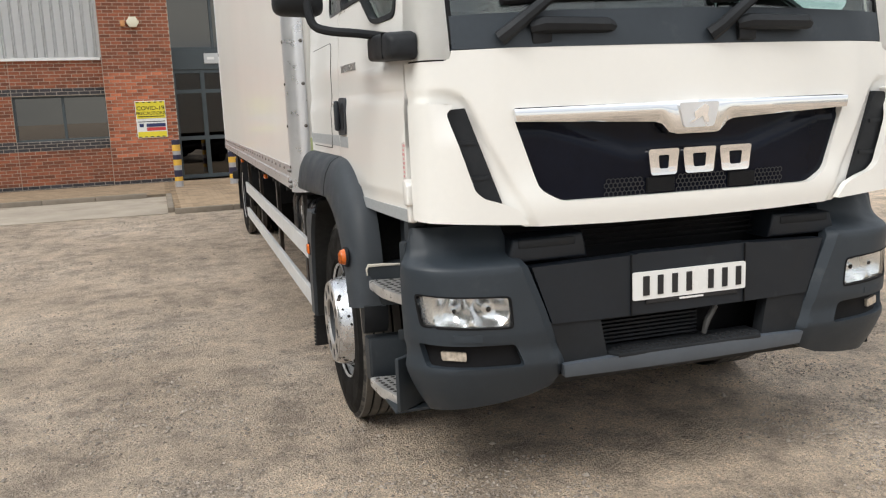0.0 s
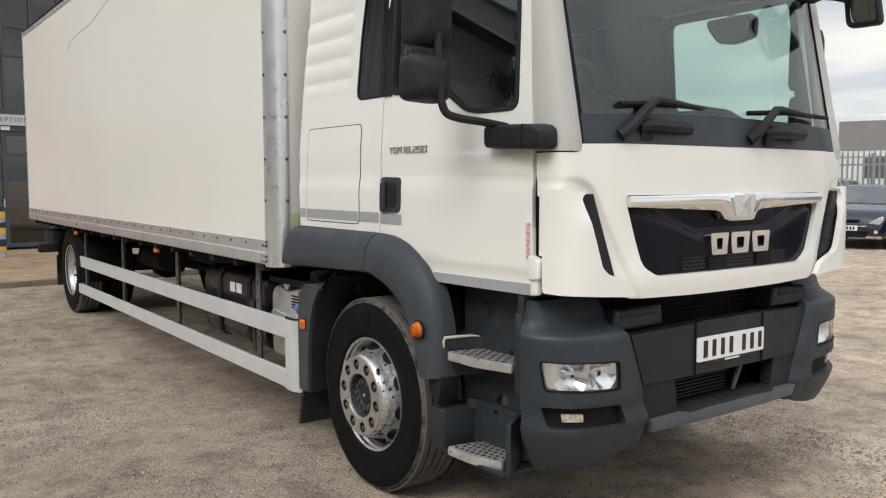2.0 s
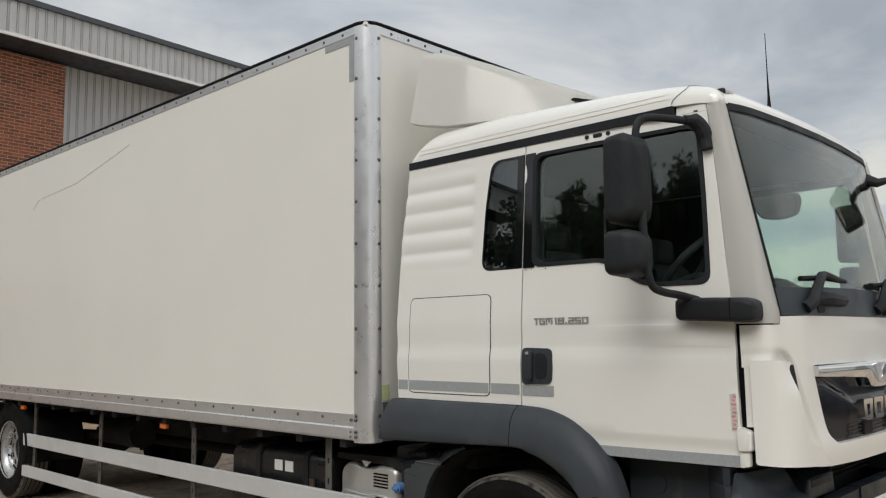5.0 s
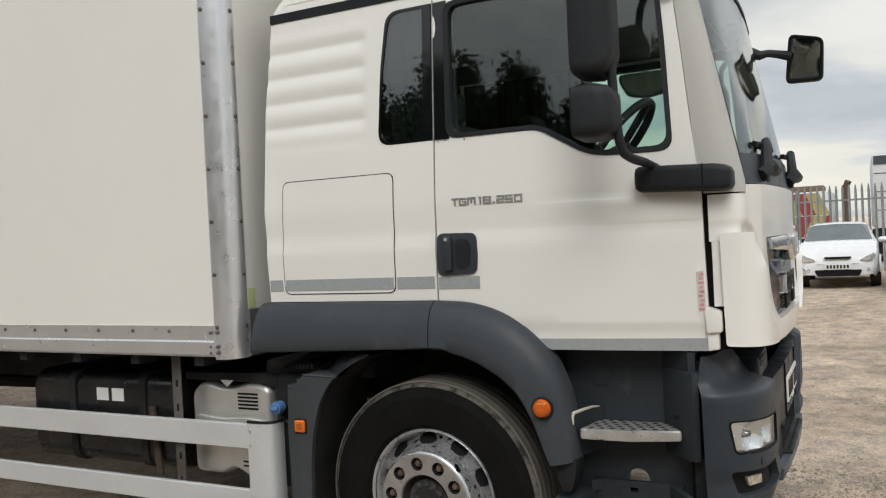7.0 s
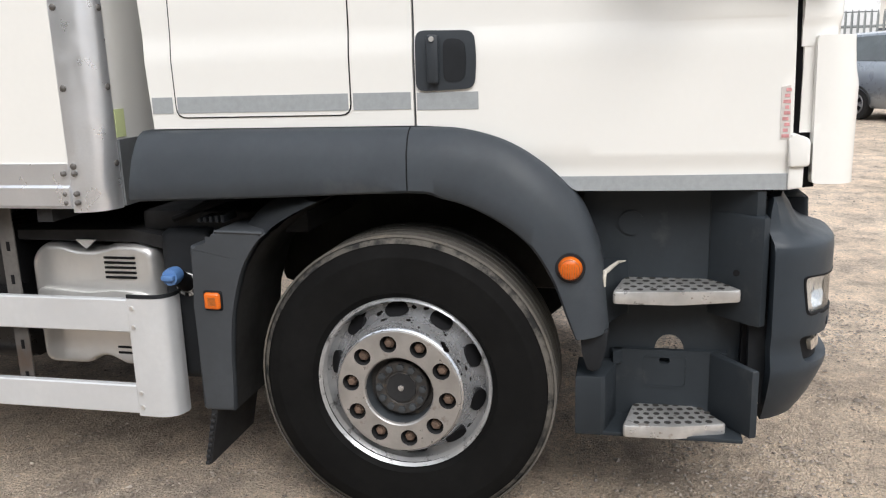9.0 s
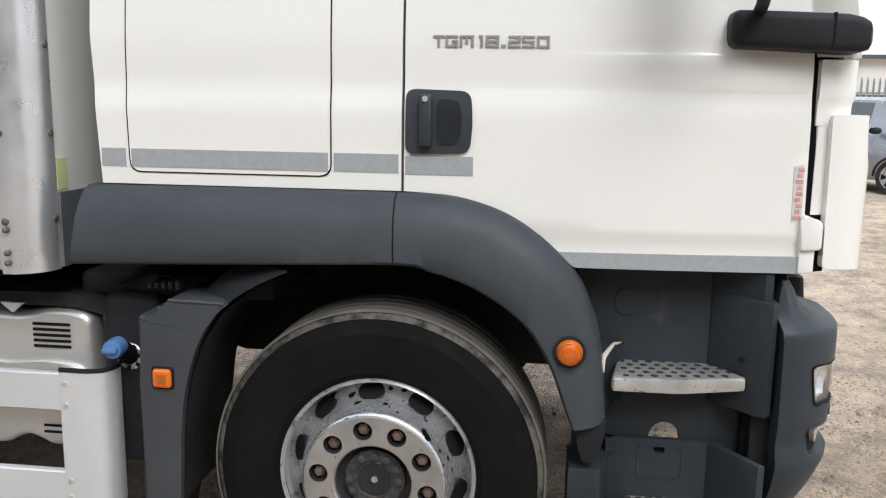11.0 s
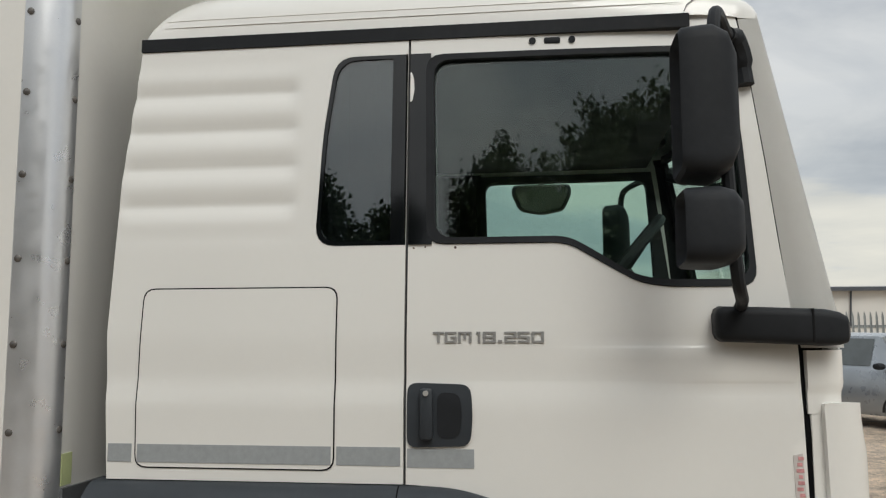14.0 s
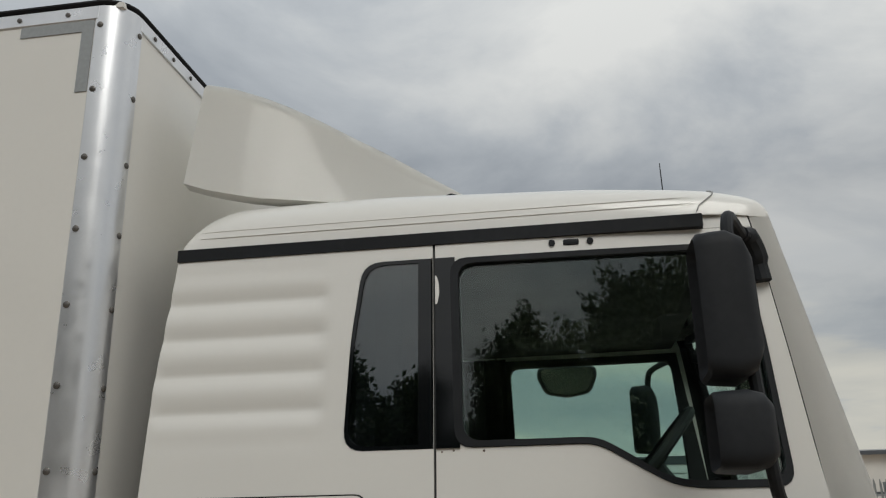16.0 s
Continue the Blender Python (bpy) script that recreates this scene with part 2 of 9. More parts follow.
amber = surf("amber_lens", (0.72, 0.145, 0.008), 0.18, var=0.1, coat=0.5, bump=0.0006, bump_scale=250)
dark_amber = surf("dark_amber", (0.42, 0.11, 0.015), 0.3, var=0.4, scale=80)
cap_blue = surf("blue_filler_cap", (0.10, 0.21, 0.45), 0.45, var=0.15, dirt=(0.2, 0.22, 0.25), dirt_at=0.6)
plate_white = surf("plate_white", (0.80, 0.80, 0.78), 0.35, var=0.03)
ink = surf("black_ink", (0.012, 0.012, 0.014), 0.5, var=0.2)
badge_grey = surf("badge_grey", (0.36, 0.358, 0.352), 0.35, metal=0.3, var=0.1)
label_green = surf("pale_green_label", (0.60, 0.66, 0.34), 0.5, var=0.12, fine=90)
label_pale = surf("faded_label", (0.62, 0.58, 0.55), 0.6, var=0.15, scale=40)
label_red = surf("faded_red_label", (0.62, 0.30, 0.30), 0.5, var=0.3, scale=60, fine=140)
interior_dark = surf("dark_cab_trim", (0.024, 0.026, 0.028), 0.7, var=0.2)
interior_grey = surf("grey_cab_trim", (0.050, 0.053, 0.056), 0.75, var=0.15)
seat_cloth = surf("seat_cloth", (0.05, 0.052, 0.06), 0.9, var=0.25)
reflector = surf("headlamp_reflector", (0.86, 0.86, 0.87), 0.20, metal=0.85, var=0.04, bump=0.0008, bump_scale=60)
lamp_housing = surf("lamp_housing", (0.72, 0.72, 0.71), 0.25, metal=0.6, var=0.04, scale=20)
mirror_glass = surf("mirror_glass", (0.85, 0.87, 0.88), 0.02, metal=1.0, var=0.0, rough_var=0.01)
side_glass = pane_material("tinted_side_glass", (0.84, 0.925, 0.89), 0.0, 1.75)
rear_glass = pane_material("dark_rear_glass", (0.50, 0.58, 0.58), 0.0, 2.2)
screen_glass = pane_material("windscreen_glass", (0.90, 0.955, 0.93), 0.0, 1.68)
lamp_glass = pane_material("clear_lamp_glass", (0.95, 0.96, 0.96))
office_glass = pane_material("dark_office_glass", (0.03, 0.035, 0.04), 0.0, 2.05)


# ---------------------------------------------------------------- mesh helpers
def finish(bm, name, material, smooth=True, angle=32):
    bmesh.ops.recalc_face_normals(bm, faces=bm.faces)
    for f in bm.faces:
        f.smooth = smooth
    if smooth:
        limit = radians(angle)
        for e in bm.edges:
            if len(e.link_faces) != 2 or e.link_faces[0].normal.angle(e.link_faces[1].normal, 3.2) > limit:
                e.smooth = False
    me = bpy.data.meshes.new(name)
    bm.to_mesh(me)
    bm.free()
    me.materials.append(material)
    return me


SHIFT = {}


def thing(name, m, label, category, group="", kind=""):
    ob = new(name)
    ob.matrix_world = m
    ob.empty_display_size = 0.2
    return tagged(ob, label, category, group, kind)


def part(name, bm, material, parent, label="", smooth=True, angle=32, kind=""):
    """Link a bmesh as one mesh object under a thing or part, in the thing's own axes."""
    off = SHIFT.get(parent.name)
    if off is not None:
        bmesh.ops.translate(bm, verts=bm.verts, vec=-off)
    ob = new(name, finish(bm, name, material, smooth, angle))
    ob.parent = parent
    if off is not None:
        SHIFT[ob.name] = off
    return tagged(ob, label, kind=kind)


def single(name, bm, material, label, category, kind="", smooth=True, group=""):
    return tagged(new(name, finish(bm, name, material, smooth)), label, category, group, kind)


def box(bm, x0, x1, y0, y1, z0, z1, bevel=0.0, seg=2):
    vs = [bm.verts.new((x, y, z)) for x in (x0, x1) for y in (y0, y1) for z in (z0, z1)]
    fs = [bm.faces.new([vs[i] for i in q]) for q in ((0, 1, 3, 2), (4, 6, 7, 5), (0, 4, 5, 1), (2, 3, 7, 6), (0, 2, 6, 4), (1, 5, 7, 3))]
    if bevel:
        es = list({e for f in fs for e in f.edges})
        bmesh.ops.bevel(bm, geom=es, offset=bevel, segments=seg, affect="EDGES", profile=0.5)
    return vs


def prism(bm, pts, axis, a, b, bevel=0.0, seg=2):
    """Extrude a closed outline along an axis from a to b; pts are the two other axes in x, y, z order."""
    def at(p, d):
        return {"x": (d, *p), "y": (p[0], d, p[1]), "z": (*p, d)}[axis]
    lo = [bm.verts.new(at(p, a)) for p in pts]
    hi = [bm.verts.new(at(p, b)) for p in pts]
    n = len(pts)
    fs = [bm.faces.new(lo[::-1]), bm.faces.new(hi)] + [bm.faces.new((lo[i], lo[(i + 1) % n], hi[(i + 1) % n], hi[i])) for i in range(n)]
    if bevel:
        es = list({e for f in fs[:2] for e in f.edges})
        bmesh.ops.bevel(bm, geom=es, offset=bevel, segments=seg, affect="EDGES", profile=0.5)


def rounded(pts, r, n=4):
    """A closed outline with its corners rounded."""
    out = []
    k = len(pts)
    for i in range(k):
        p, a, b = Vector(pts[i]), Vector(pts[i - 1]), Vector(pts[(i + 1) % k])
        da, db = (a - p), (b - p)
        d = min(r, da.length * 0.48, db.length * 0.48)
        s, e = p + da.normalized() * d, p + db.normalized() * d
        for j in range(n + 1):
            t = j / n
            out.append(tuple(s * (1 - t) ** 2 + p * 2 * t * (1 - t) + e * t * t))
    return out


def inside(p, poly):
    c = False
    for i in range(len(poly)):
        (x1, y1), (x2, y2) = poly[i - 1], poly[i]
        if (y1 > p[1]) != (y2 > p[1]) and p[0] < (x2 - x1) * (p[1] - y1) / (y2 - y1) + x1:
            c = not c
    return c


def dense(poly, step):
    out = []
    for i in range(len(poly)):
        a, b = Vector(poly[i]), Vector(poly[(i + 1) % len(poly)])
        n = max(1, int((b - a).length / step))
        out += [tuple(a.lerp(b, j / n)) for j in range(n)]
    return out


def skin(bm, outline, holes, front, back, step=0.06, creases=()):
    """A curved sheet with thickness: the outline, less its holes, in two parameters, laid on two surfaces."""
    loops = [dense(outline, step)] + [dense(h, step) for h in holes]
    pts, edges = [], []
    for lp in loops:
        s = len(pts)
        pts += [Vector(p) for p in lp]
        edges += [(s + i, s + (i + 1) % len(lp)) for i in range(len(lp))]
    us, vs_ = [p[0] for p in pts], [p[1] for p in pts]
    u = min(us) + step * 0.5
    flat_loops = [[tuple(p) for p in lp] for lp in loops]
    edge_pts = [p.copy() for p in pts]
    while u < max(us):
        v = min(vs_) + step * 0.5
        while v < max(vs_):
            if inside((u, v), flat_loops[0]) and not any(inside((u, v), h) for h in flat_loops[1:]):
                q = Vector((u, v))
                if all((q - e).length_squared > (step * 0.4) ** 2 for e in edge_pts):
                    pts.append(q)
            v += step
        u += step
    lines = []
    for a, b in creases:
        a, b = Vector(a), Vector(b)
        n = max(1, int((b - a).length / step))
        line = [a.lerp(b, j / n) for j in range(n + 1)]
        lines.append(([q for q in line if inside(q, flat_loops[0]) and not any(inside(q, h) for h in flat_loops[1:])], (b - a).length / n))
    if lines:
        near = [q for line, _ in lines for q in line]
        pts = pts[:len(edge_pts)] + [p for p in pts[len(edge_pts):] if all((p - q).length_squared > (step * 0.5) ** 2 for q in near)]
        for line, gap in lines:
            s = len(pts)
            pts += line
            edges += [(s + i, s + i + 1) for i in range(len(line) - 1) if (line[i + 1] - line[i]).length < gap * 1.2]
    co, ed, fa, *_ = delaunay_2d_cdt(pts, edges, [], 0, 1e-6)
    keep = []
    for f in fa:
        c = sum((co[i] for i in f), Vector((0, 0))) / len(f)
        if inside(c, flat_loops[0]) and not any(inside(c, h) for h in flat_loops[1:]):
            keep.append(f)
    used = sorted({i for f in keep for i in f})
    top = {i: bm.verts.new(front(*co[i])) for i in used}
    bot = {i: bm.verts.new(back(*co[i])) for i in used}
    count = {}
    for f in keep:
        bm.faces.new([top[i] for i in f])
        bm.faces.new([bot[i] for i in reversed(f)])
        for i in range(len(f)):
            a, b = f[i], f[(i + 1) % len(f)]
            count.setdefault(frozenset((a, b)), []).append((a, b))
    for k, l in count.items():
        if len(l) == 1:
            a, b = l[0]
            bm.faces.new((top[b], top[a], bot[a], bot[b]))


def grid(bm, rows, close_u=False, close_v=False):
    """A sheet through rows of points."""
    vs = [[bm.verts.new(p) for p in r] for r in rows]
    n, m = len(vs), len(vs[0])
    for i in range(n if close_u else n - 1):
        for j in range(m if close_v else m - 1):
            bm.faces.new((vs[i][j], vs[(i + 1) % n][j], vs[(i + 1) % n][(j + 1) % m], vs[i][(j + 1) % m]))
    return vs


def sheet(bm, rows, thick):
    """A sheet through rows of points, given a thickness inwards."""
    before = set(bm.faces)
    grid(bm, rows)
    fs = [f for f in bm.faces if f not in before]
    bmesh.ops.solidify(bm, geom=fs, thickness=thick)


def tube(bm, path, r, n=10, cap=True):
    path = [Vector(p) for p in path]
    rows = []
    side = None
    for i, p in enumerate(path):
        d = (path[min(i + 1, len(path) - 1)] - path[max(i - 1, 0)]).normalized()
        ref = side if side is not None else (Vector((0, 0, 1)) if abs(d.z) < 0.9 else Vector((1, 0, 0)))
        a = d.cross(ref).normalized()
        b = a.cross(d).normalized()
        side = b
        rr = r[i] if isinstance(r, (list, tuple)) else r
        rows.append([p + a * math.cos(2 * math.pi * k / n) * rr + b * math.sin(2 * math.pi * k / n) * rr for k in range(n)])
    vs = grid(bm, rows, close_v=True)
    if cap:
        bm.faces.new(vs[0][::-1])
        bm.faces.new(vs[-1])


def lathe(bm, profile, centre, axis="x", n=48, close=False):
    """Turn a profile of (radius, along) about an axis through centre."""
    c = Vector(centre)
    rows = []
    for k in range(n):
        a = 2 * math.pi * k / n
        ca, sa = math.cos(a), math.sin(a)
        rows.append([c + Vector({"x": (h, r * ca, r * sa), "y": (r * ca, h, r * sa), "z": (r * ca, r * sa, h)}[axis]) for r, h in profile])
    grid(bm, rows, close_u=True, close_v=close)


def smooth_path(pts, n=5):
    """A soft curve through a path's points."""
    out = []
    for i in range(len(pts) - 1):
        p = [Vector(pts[max(0, min(len(pts) - 1, i + k))]) for k in (-1, 0, 1, 2)]
        for j in range(n):
            t = j / n
            out.append(0.5 * ((2 * p[1]) + (p[2] - p[0]) * t + (2 * p[0] - 5 * p[1] + 4 * p[2] - p[3]) * t * t + (3 * p[1] - p[0] - 3 * p[2] + p[3]) * t ** 3))
    return out + [Vector(pts[-1])]


def disc(bm, centre, r, axis, thick, n=20, bevel=0.0):
    c = Vector(centre)
    lathe(bm, [(0.0001, 0), (r - bevel, 0), (r, bevel), (r, thick), (0.0001, thick)], c, axis, n)
    bmesh.ops.remove_doubles(bm, verts=[v for v in bm.verts], dist=0.0003)


def text_mesh(bm, body, size, place, depth=0.002, spacing=1.0, align="CENTER", stretch=1.0, bold=0.0):
    """Letters of the built-in font, laid by the matrix place."""
    cu = bpy.data.curves.new("letters", "FONT")
    cu.offset = bold
    cu.body, cu.size, cu.extrude, cu.align_x, cu.align_y, cu.space_character = body, size, depth, align, "CENTER", spacing
    ob = bpy.data.objects.new("letters", cu)
    me = bpy.data.meshes.new_from_object(ob)
    me.transform(place @ Matrix.Diagonal((stretch, 1, 1, 1)))
    bm.from_mesh(me)
    bpy.data.objects.remove(ob)
    bpy.data.curves.remove(cu)
    bpy.data.meshes.remove(me)


def fresh():
    return bmesh.new()

# ---------------------------------------------------------------- the lorry
CX, AXLE, REAR_AXLE = 1.895, 4.184, 11.1
truck = thing("box_lorry", Matrix.Translation((CX, AXLE, 0)), "white box lorry with dark grey bumper and arches on gravel", "lorry")
SHIFT[truck.name] = Vector((0, AXLE, 0))


def lerp(x, table):
    for (a, p), (b, q) in zip(table, table[1:]):
        if x <= b:
            t = max(0.0, (x - a) / (b - a))
            return p + (q - p) * t
    return table[-1][1]


def half_width(y, z):
    """Half the cab's width at a place on its side."""
    w = 1.13 - 0.0773 * max(0.0, z - 1.68)
    if y < 4.1:
        w -= 0.040 * ((4.1 - y) / 1.1) ** 2.2
    w += 0.011 * (1 - lerp(z, [(1.10, 0), (1.485, 0), (1.556, 1), (3, 1)]))
    return w


FRONT = [(0.0, 2.790), (0.35, 2.797), (0.75, 2.822), (0.85, 2.836), (0.95, 2.864), (1.02, 2.90), (1.07, 2.95), (1.095, 3.0)]


def front_y(a, z):
    return lerp(abs(a), FRONT) + 0.205 * max(0.0, z - 1.69)


SEAM = [(1.05, 2.985), (1.64, 3.0), (1.724, 3.021), (1.938, 3.041), (2.2, 3.067), (2.457, 3.097), (2.66, 3.125)]


def seam_y(z):
    return lerp(z, SEAM)


def on_side(s, lift=0.0):
    return (lambda y, z: (s * (half_width(y, z) + lift), y, z))


def both_sides(build):
    for s in (-1, 1):
        build(s)


# side panels of the cab: sleeper wall with pressed ribs, and the door
SLEEPER = [(4.120, 1.262), (5.022, 1.262), (5.045, 1.70), (5.036, 2.18), (5.000, 2.605), (4.120, 2.605)]


def rear_window_outline(d):
    """The rear side window, straight at the seam and rounded towards the back, drawn in by d."""
    full = rounded([(3.9, 1.955 + d), (4.40 - d, 1.955 + d), (4.385 - d, 2.30), (4.352 - d, 2.56 - d), (3.9, 2.56 - d)], 0.065, 5)
    keep = [p for p in full if p[0] > 4.18]
    return [(4.1205 + d * 3.6, 1.955 + d)] + keep + [(4.1205 + d * 3.6, 2.56 - d)]


REAR_WINDOW = rear_window_outline(0.0)
HATCH = rounded([(4.326, 1.300), (4.930, 1.300), (4.935, 1.55), (4.930, 1.828), (4.326, 1.828)], 0.035)
DOOR = [(4.112, 1.262), (4.112, 2.605), (3.118, 2.605), (3.097, 2.457), (3.067, 2.2), (3.041, 1.938), (3.008, 1.66), (2.995, 1.055),
        (3.615, 1.055), (3.652, 1.070), (3.73, 1.125), (3.80, 1.172), (3.88, 1.214), (3.96, 1.243), (4.03, 1.258)]
DOOR_WINDOW = rounded([(4.058, 1.955), (3.64, 1.955), (3.56, 1.905), (3.44, 1.835), (3.36, 1.822), (3.105, 1.822), (3.125, 2.24), (3.150, 2.556), (4.066, 2.556)], 0.055)
DOOR_GLASS = rounded([(4.030, 1.975), (3.64, 1.975), (3.57, 1.935), (3.45, 1.858), (3.37, 1.844), (3.125, 1.844), (3.145, 2.24), (3.168, 2.535), (4.040, 2.535)], 0.055)


RIB_PITCH = 0.1208


def rib_lift(y, z):
    """Five pressed ribs above the locker."""
    if not (1.969 < z < 2.573 and y > 4.44):
        return 0.0
    edge = max(0.0, min(1.0, (y - 4.45) / 0.05)) * max(0.0, min(1.0, (5.05 - y) / 0.045))
    edge = edge * edge * (3 - 2 * edge)
    f = ((z - 1.969) / RIB_PITCH) % 1.0
    end = max(0.0, min(1.0, (z - 1.969) / 0.06)) * max(0.0, min(1.0, (2.573 - z) / 0.06))
    return -0.0085 * edge * end * (0.65 * (0.5 + 0.5 * math.cos(2 * math.pi * f)) ** 1.5 + 0.35 * abs(2 * f - 1) ** 2.2)


def cab_side(s):
    bm = fresh()
    skin(bm, SLEEPER, [REAR_WINDOW], lambda y, z: (s * (half_width(y, z) + rib_lift(y, z)), y, z), lambda y, z: (s * (half_width(y, z) - 0.045), y, z), 0.019, [((4.13, z), (5.04, z)) for z in (1.485, 1.556)] + [((4.44, 1.969 + RIB_PITCH * k + d), (5.035, 1.969 + RIB_PITCH * k + d)) for k in range(1, 5) for d in (-0.009, 0.0, 0.009)])
    wall = part("sleeper_wall", bm, white_paint, truck, "white pressed panel with five ribs")
    bm = fresh()
    inner = rear_window_outline(0.013)
    skin(bm, rear_window_outline(0.0015), [inner], on_side(s, 0.002), on_side(s, -0.030), 0.08)
    part("window_surround", bm, glazing_black, wall)
    bm = fresh()
    skin(bm, inner, [], on_side(s, -0.003), on_side(s, -0.009), 0.1)
    part("rear_pane", bm, rear_glass, wall, "dark tinted rear side window").visible_shadow = False
    bm = fresh()
    outer = rounded([(4.322, 1.296), (4.934, 1.296), (4.939, 1.55), (4.934, 1.832), (4.322, 1.832)], 0.037)
    skin(bm, outer, [HATCH], on_side(s, 0.0022), on_side(s, -0.003), 0.028)
    part("locker_seam", bm, seam_black, wall)
    bm = fresh()
    skin(bm, HATCH, [], on_side(s, 0.003), on_side(s, -0.002), 0.03, [((4.33, z), (4.93, z)) for z in (1.485, 1.556)])
    part("locker_flap", bm, white_paint, wall, "flush white locker flap")
    for a, b, lift in ((4.945, 5.020, 0.002), (4.332, 4.926, 0.0050), (4.128, 4.316, 0.002)):
        bm = fresh()
        skin(bm, [(a, 1.313), (b, 1.313), (b, 1.366), (a, 1.366)], [], on_side(s, lift), on_side(s, 0.0), 0.05)
        part("tape_strip", bm, strip_grey, wall, "grey reflective tape")
    # door
    bm = fresh()

    def door_lift(y, z):
        d = 0.0055 / (1 + math.exp((z - 1.652) / 0.0022)) * max(0.0, min(1.0, (3.74 - y) / 0.35))
        d -= 0.0055 / (1 + math.exp((z - 1.552) / 0.0022)) * max(0.0, min(1.0, (3.46 - y) / 0.25))
        return d - 0.010 * lerp(z, [(1.0, 1), (1.140, 0.75), (1.158, 0), (3, 0)])
    skin(bm, DOOR, [DOOR_WINDOW], lambda y, z: (s * (half_width(y, z) + door_lift(y, z)), y, z), lambda y, z: (s * (half_width(y, z) - 0.05), y, z), 0.034, [((3.0, z), (4.1, z)) for z in (1.140, 1.158, 1.485, 1.546, 1.552, 1.558, 1.646, 1.652, 1.658)])
    door = part("cab_door", bm, white_paint, truck, "white cab door with small stone chips")
    bm = fresh()
    skin(bm, rounded([(4.056, 1.957), (3.64, 1.957), (3.56, 1.907), (3.44, 1.837), (3.36, 1.824), (3.107, 1.824), (3.127, 2.24), (3.152, 2.554), (4.064, 2.554)], 0.055), [DOOR_GLASS],
         on_side(s, 0.006), on_side(s, -0.03), 0.06)
    part("window_rubber", bm, black_plastic, door)
    bm = fresh()
    skin(bm, DOOR_GLASS, [], on_side(s, -0.012), on_side(s, -0.016), 0.12)
    part("door_glass", bm, side_glass, door, "green-tinted window glass").visible_shadow = False
    bm = fresh()
    skin(bm, [(4.1115, 1.955), (4.040, 1.955), (4.048, 2.558), (4.1115, 2.558)], [], on_side(s, 0.0055), on_side(s, -0.02), 0.1)
    part("pillar_trim", bm, glazing_black, door)
    bm = fresh()
    skin(bm, rounded([(4.1112, 2.40), (4.104, 2.405), (4.098, 2.44), (4.100, 2.475), (4.106, 2.495), (4.1112, 2.50)], 0.006, 2), [], on_side(s, 0.0075), on_side(s, 0.004), 0.05)
    part("chipped_paint", bm, white_paint, door, "pale chip on the black pillar trim")
    bm = fresh()
    for yy, r in ((3.735, 0.0105), (3.615, 0.0105)):
        disc(bm, (s * (half_width(yy, 2.585) - 0.004), yy, 2.585), r, "x", 0.010 * s, 14)
    box(bm, s * half_width(3.675, 2.585) - 0.006, s * half_width(3.675, 2.585) + 0.006, 3.650, 3.700, 2.575, 2.595, 0.005)
    part("sensor_plug", bm, black_plastic, door)
    # dark inner lining
    bm = fresh()
    skin(bm, [(4.105, 1.12), (3.02, 1.12), (3.03, 1.82), (3.14, 2.57), (4.105, 2.57)], [DOOR_GLASS], lambda y, z: (s * (half_width(y, z) - 0.0525), y, z), lambda y, z: (s * (half_width(y, z) - 0.066), y, z), 0.06)
    part("door_lining", bm, interior_dark, door, "dark inner door lining")
    # recessed handle
    bm = fresh()
    x = s * half_width(4.0, 1.46)
    dish = rounded([(4.108, 1.366), (3.925, 1.372), (3.918, 1.46), (3.925, 1.545), (4.108, 1.550)], 0.03)
    skin(bm, dish, [], on_side(s, 0.0075), on_side(s, -0.004), 0.06)
    handle = part("door_handle", bm, handle_plastic, door, "slate-black plastic door handle")
    bm = fresh()
    box(bm, min(x + s * 0.010, x + s * 0.034), max(x + s * 0.010, x + s * 0.034), 4.030, 4.068, 1.390, 1.535, 0.009)
    part("grip", bm, handle_plastic, handle)
    bm = fresh()
    hollow = rounded([(4.020, 1.392), (3.955, 1.396), (3.948, 1.46), (3.955, 1.52), (4.020, 1.524)], 0.025)
    skin(bm, hollow, [], on_side(s, 0.0095), on_side(s, 0.006), 0.06)
    part("handle_hollow", bm, black_plastic, handle)
    bm = fresh()
    disc(bm, (x + s * 0.034, 4.049, 1.522), 0.008, "x", 0.006 * s, 12)
    part("key_barrel", bm, steel, handle)
    for pts in ([(4.108, 1.310), (3.915, 1.310), (3.915, 1.363), (4.108, 1.363)], [(3.618, 1.056), (3.690, 1.100), (3.005, 1.104), (3.003, 1.056)]):
        bm = fresh()
        skin(bm, pts, [], on_side(s, 0.002 if pts[0][1] > 1.2 else -0.0030), on_side(s, -0.014), 0.05)
        part("tape_strip", bm, strip_grey, door, "grey reflective tape")
    # dark gap between door and sleeper wall
    bm = fresh()
    skin(bm, [(4.112, 1.262), (4.120, 1.262), (4.120, 2.605), (4.112, 2.605)], [], on_side(s, -0.012), on_side(s, -0.03), 0.1)
    part("door_gap", bm, interior_grey, truck)
    bm = fresh()
    skin(bm, [(2.955, 1.08), (2.999, 1.08), (3.007, 1.66), (2.993, 1.66), (2.984, 1.49), (2.955, 1.48)], [], on_side(s, -0.022), on_side(s, -0.045), 0.1)
    part("hinge_gap", bm, seam_black, truck)
    bm = fresh()
    skin(bm, [(3.006, 1.205), (3.034, 1.205), (3.038, 1.355), (3.012, 1.36)], [], on_side(s, 0.002), on_side(s, -0.002), 0.1)
    tag = part("warning_label", bm, label_pale, door, "faded red and white label with unreadable print")
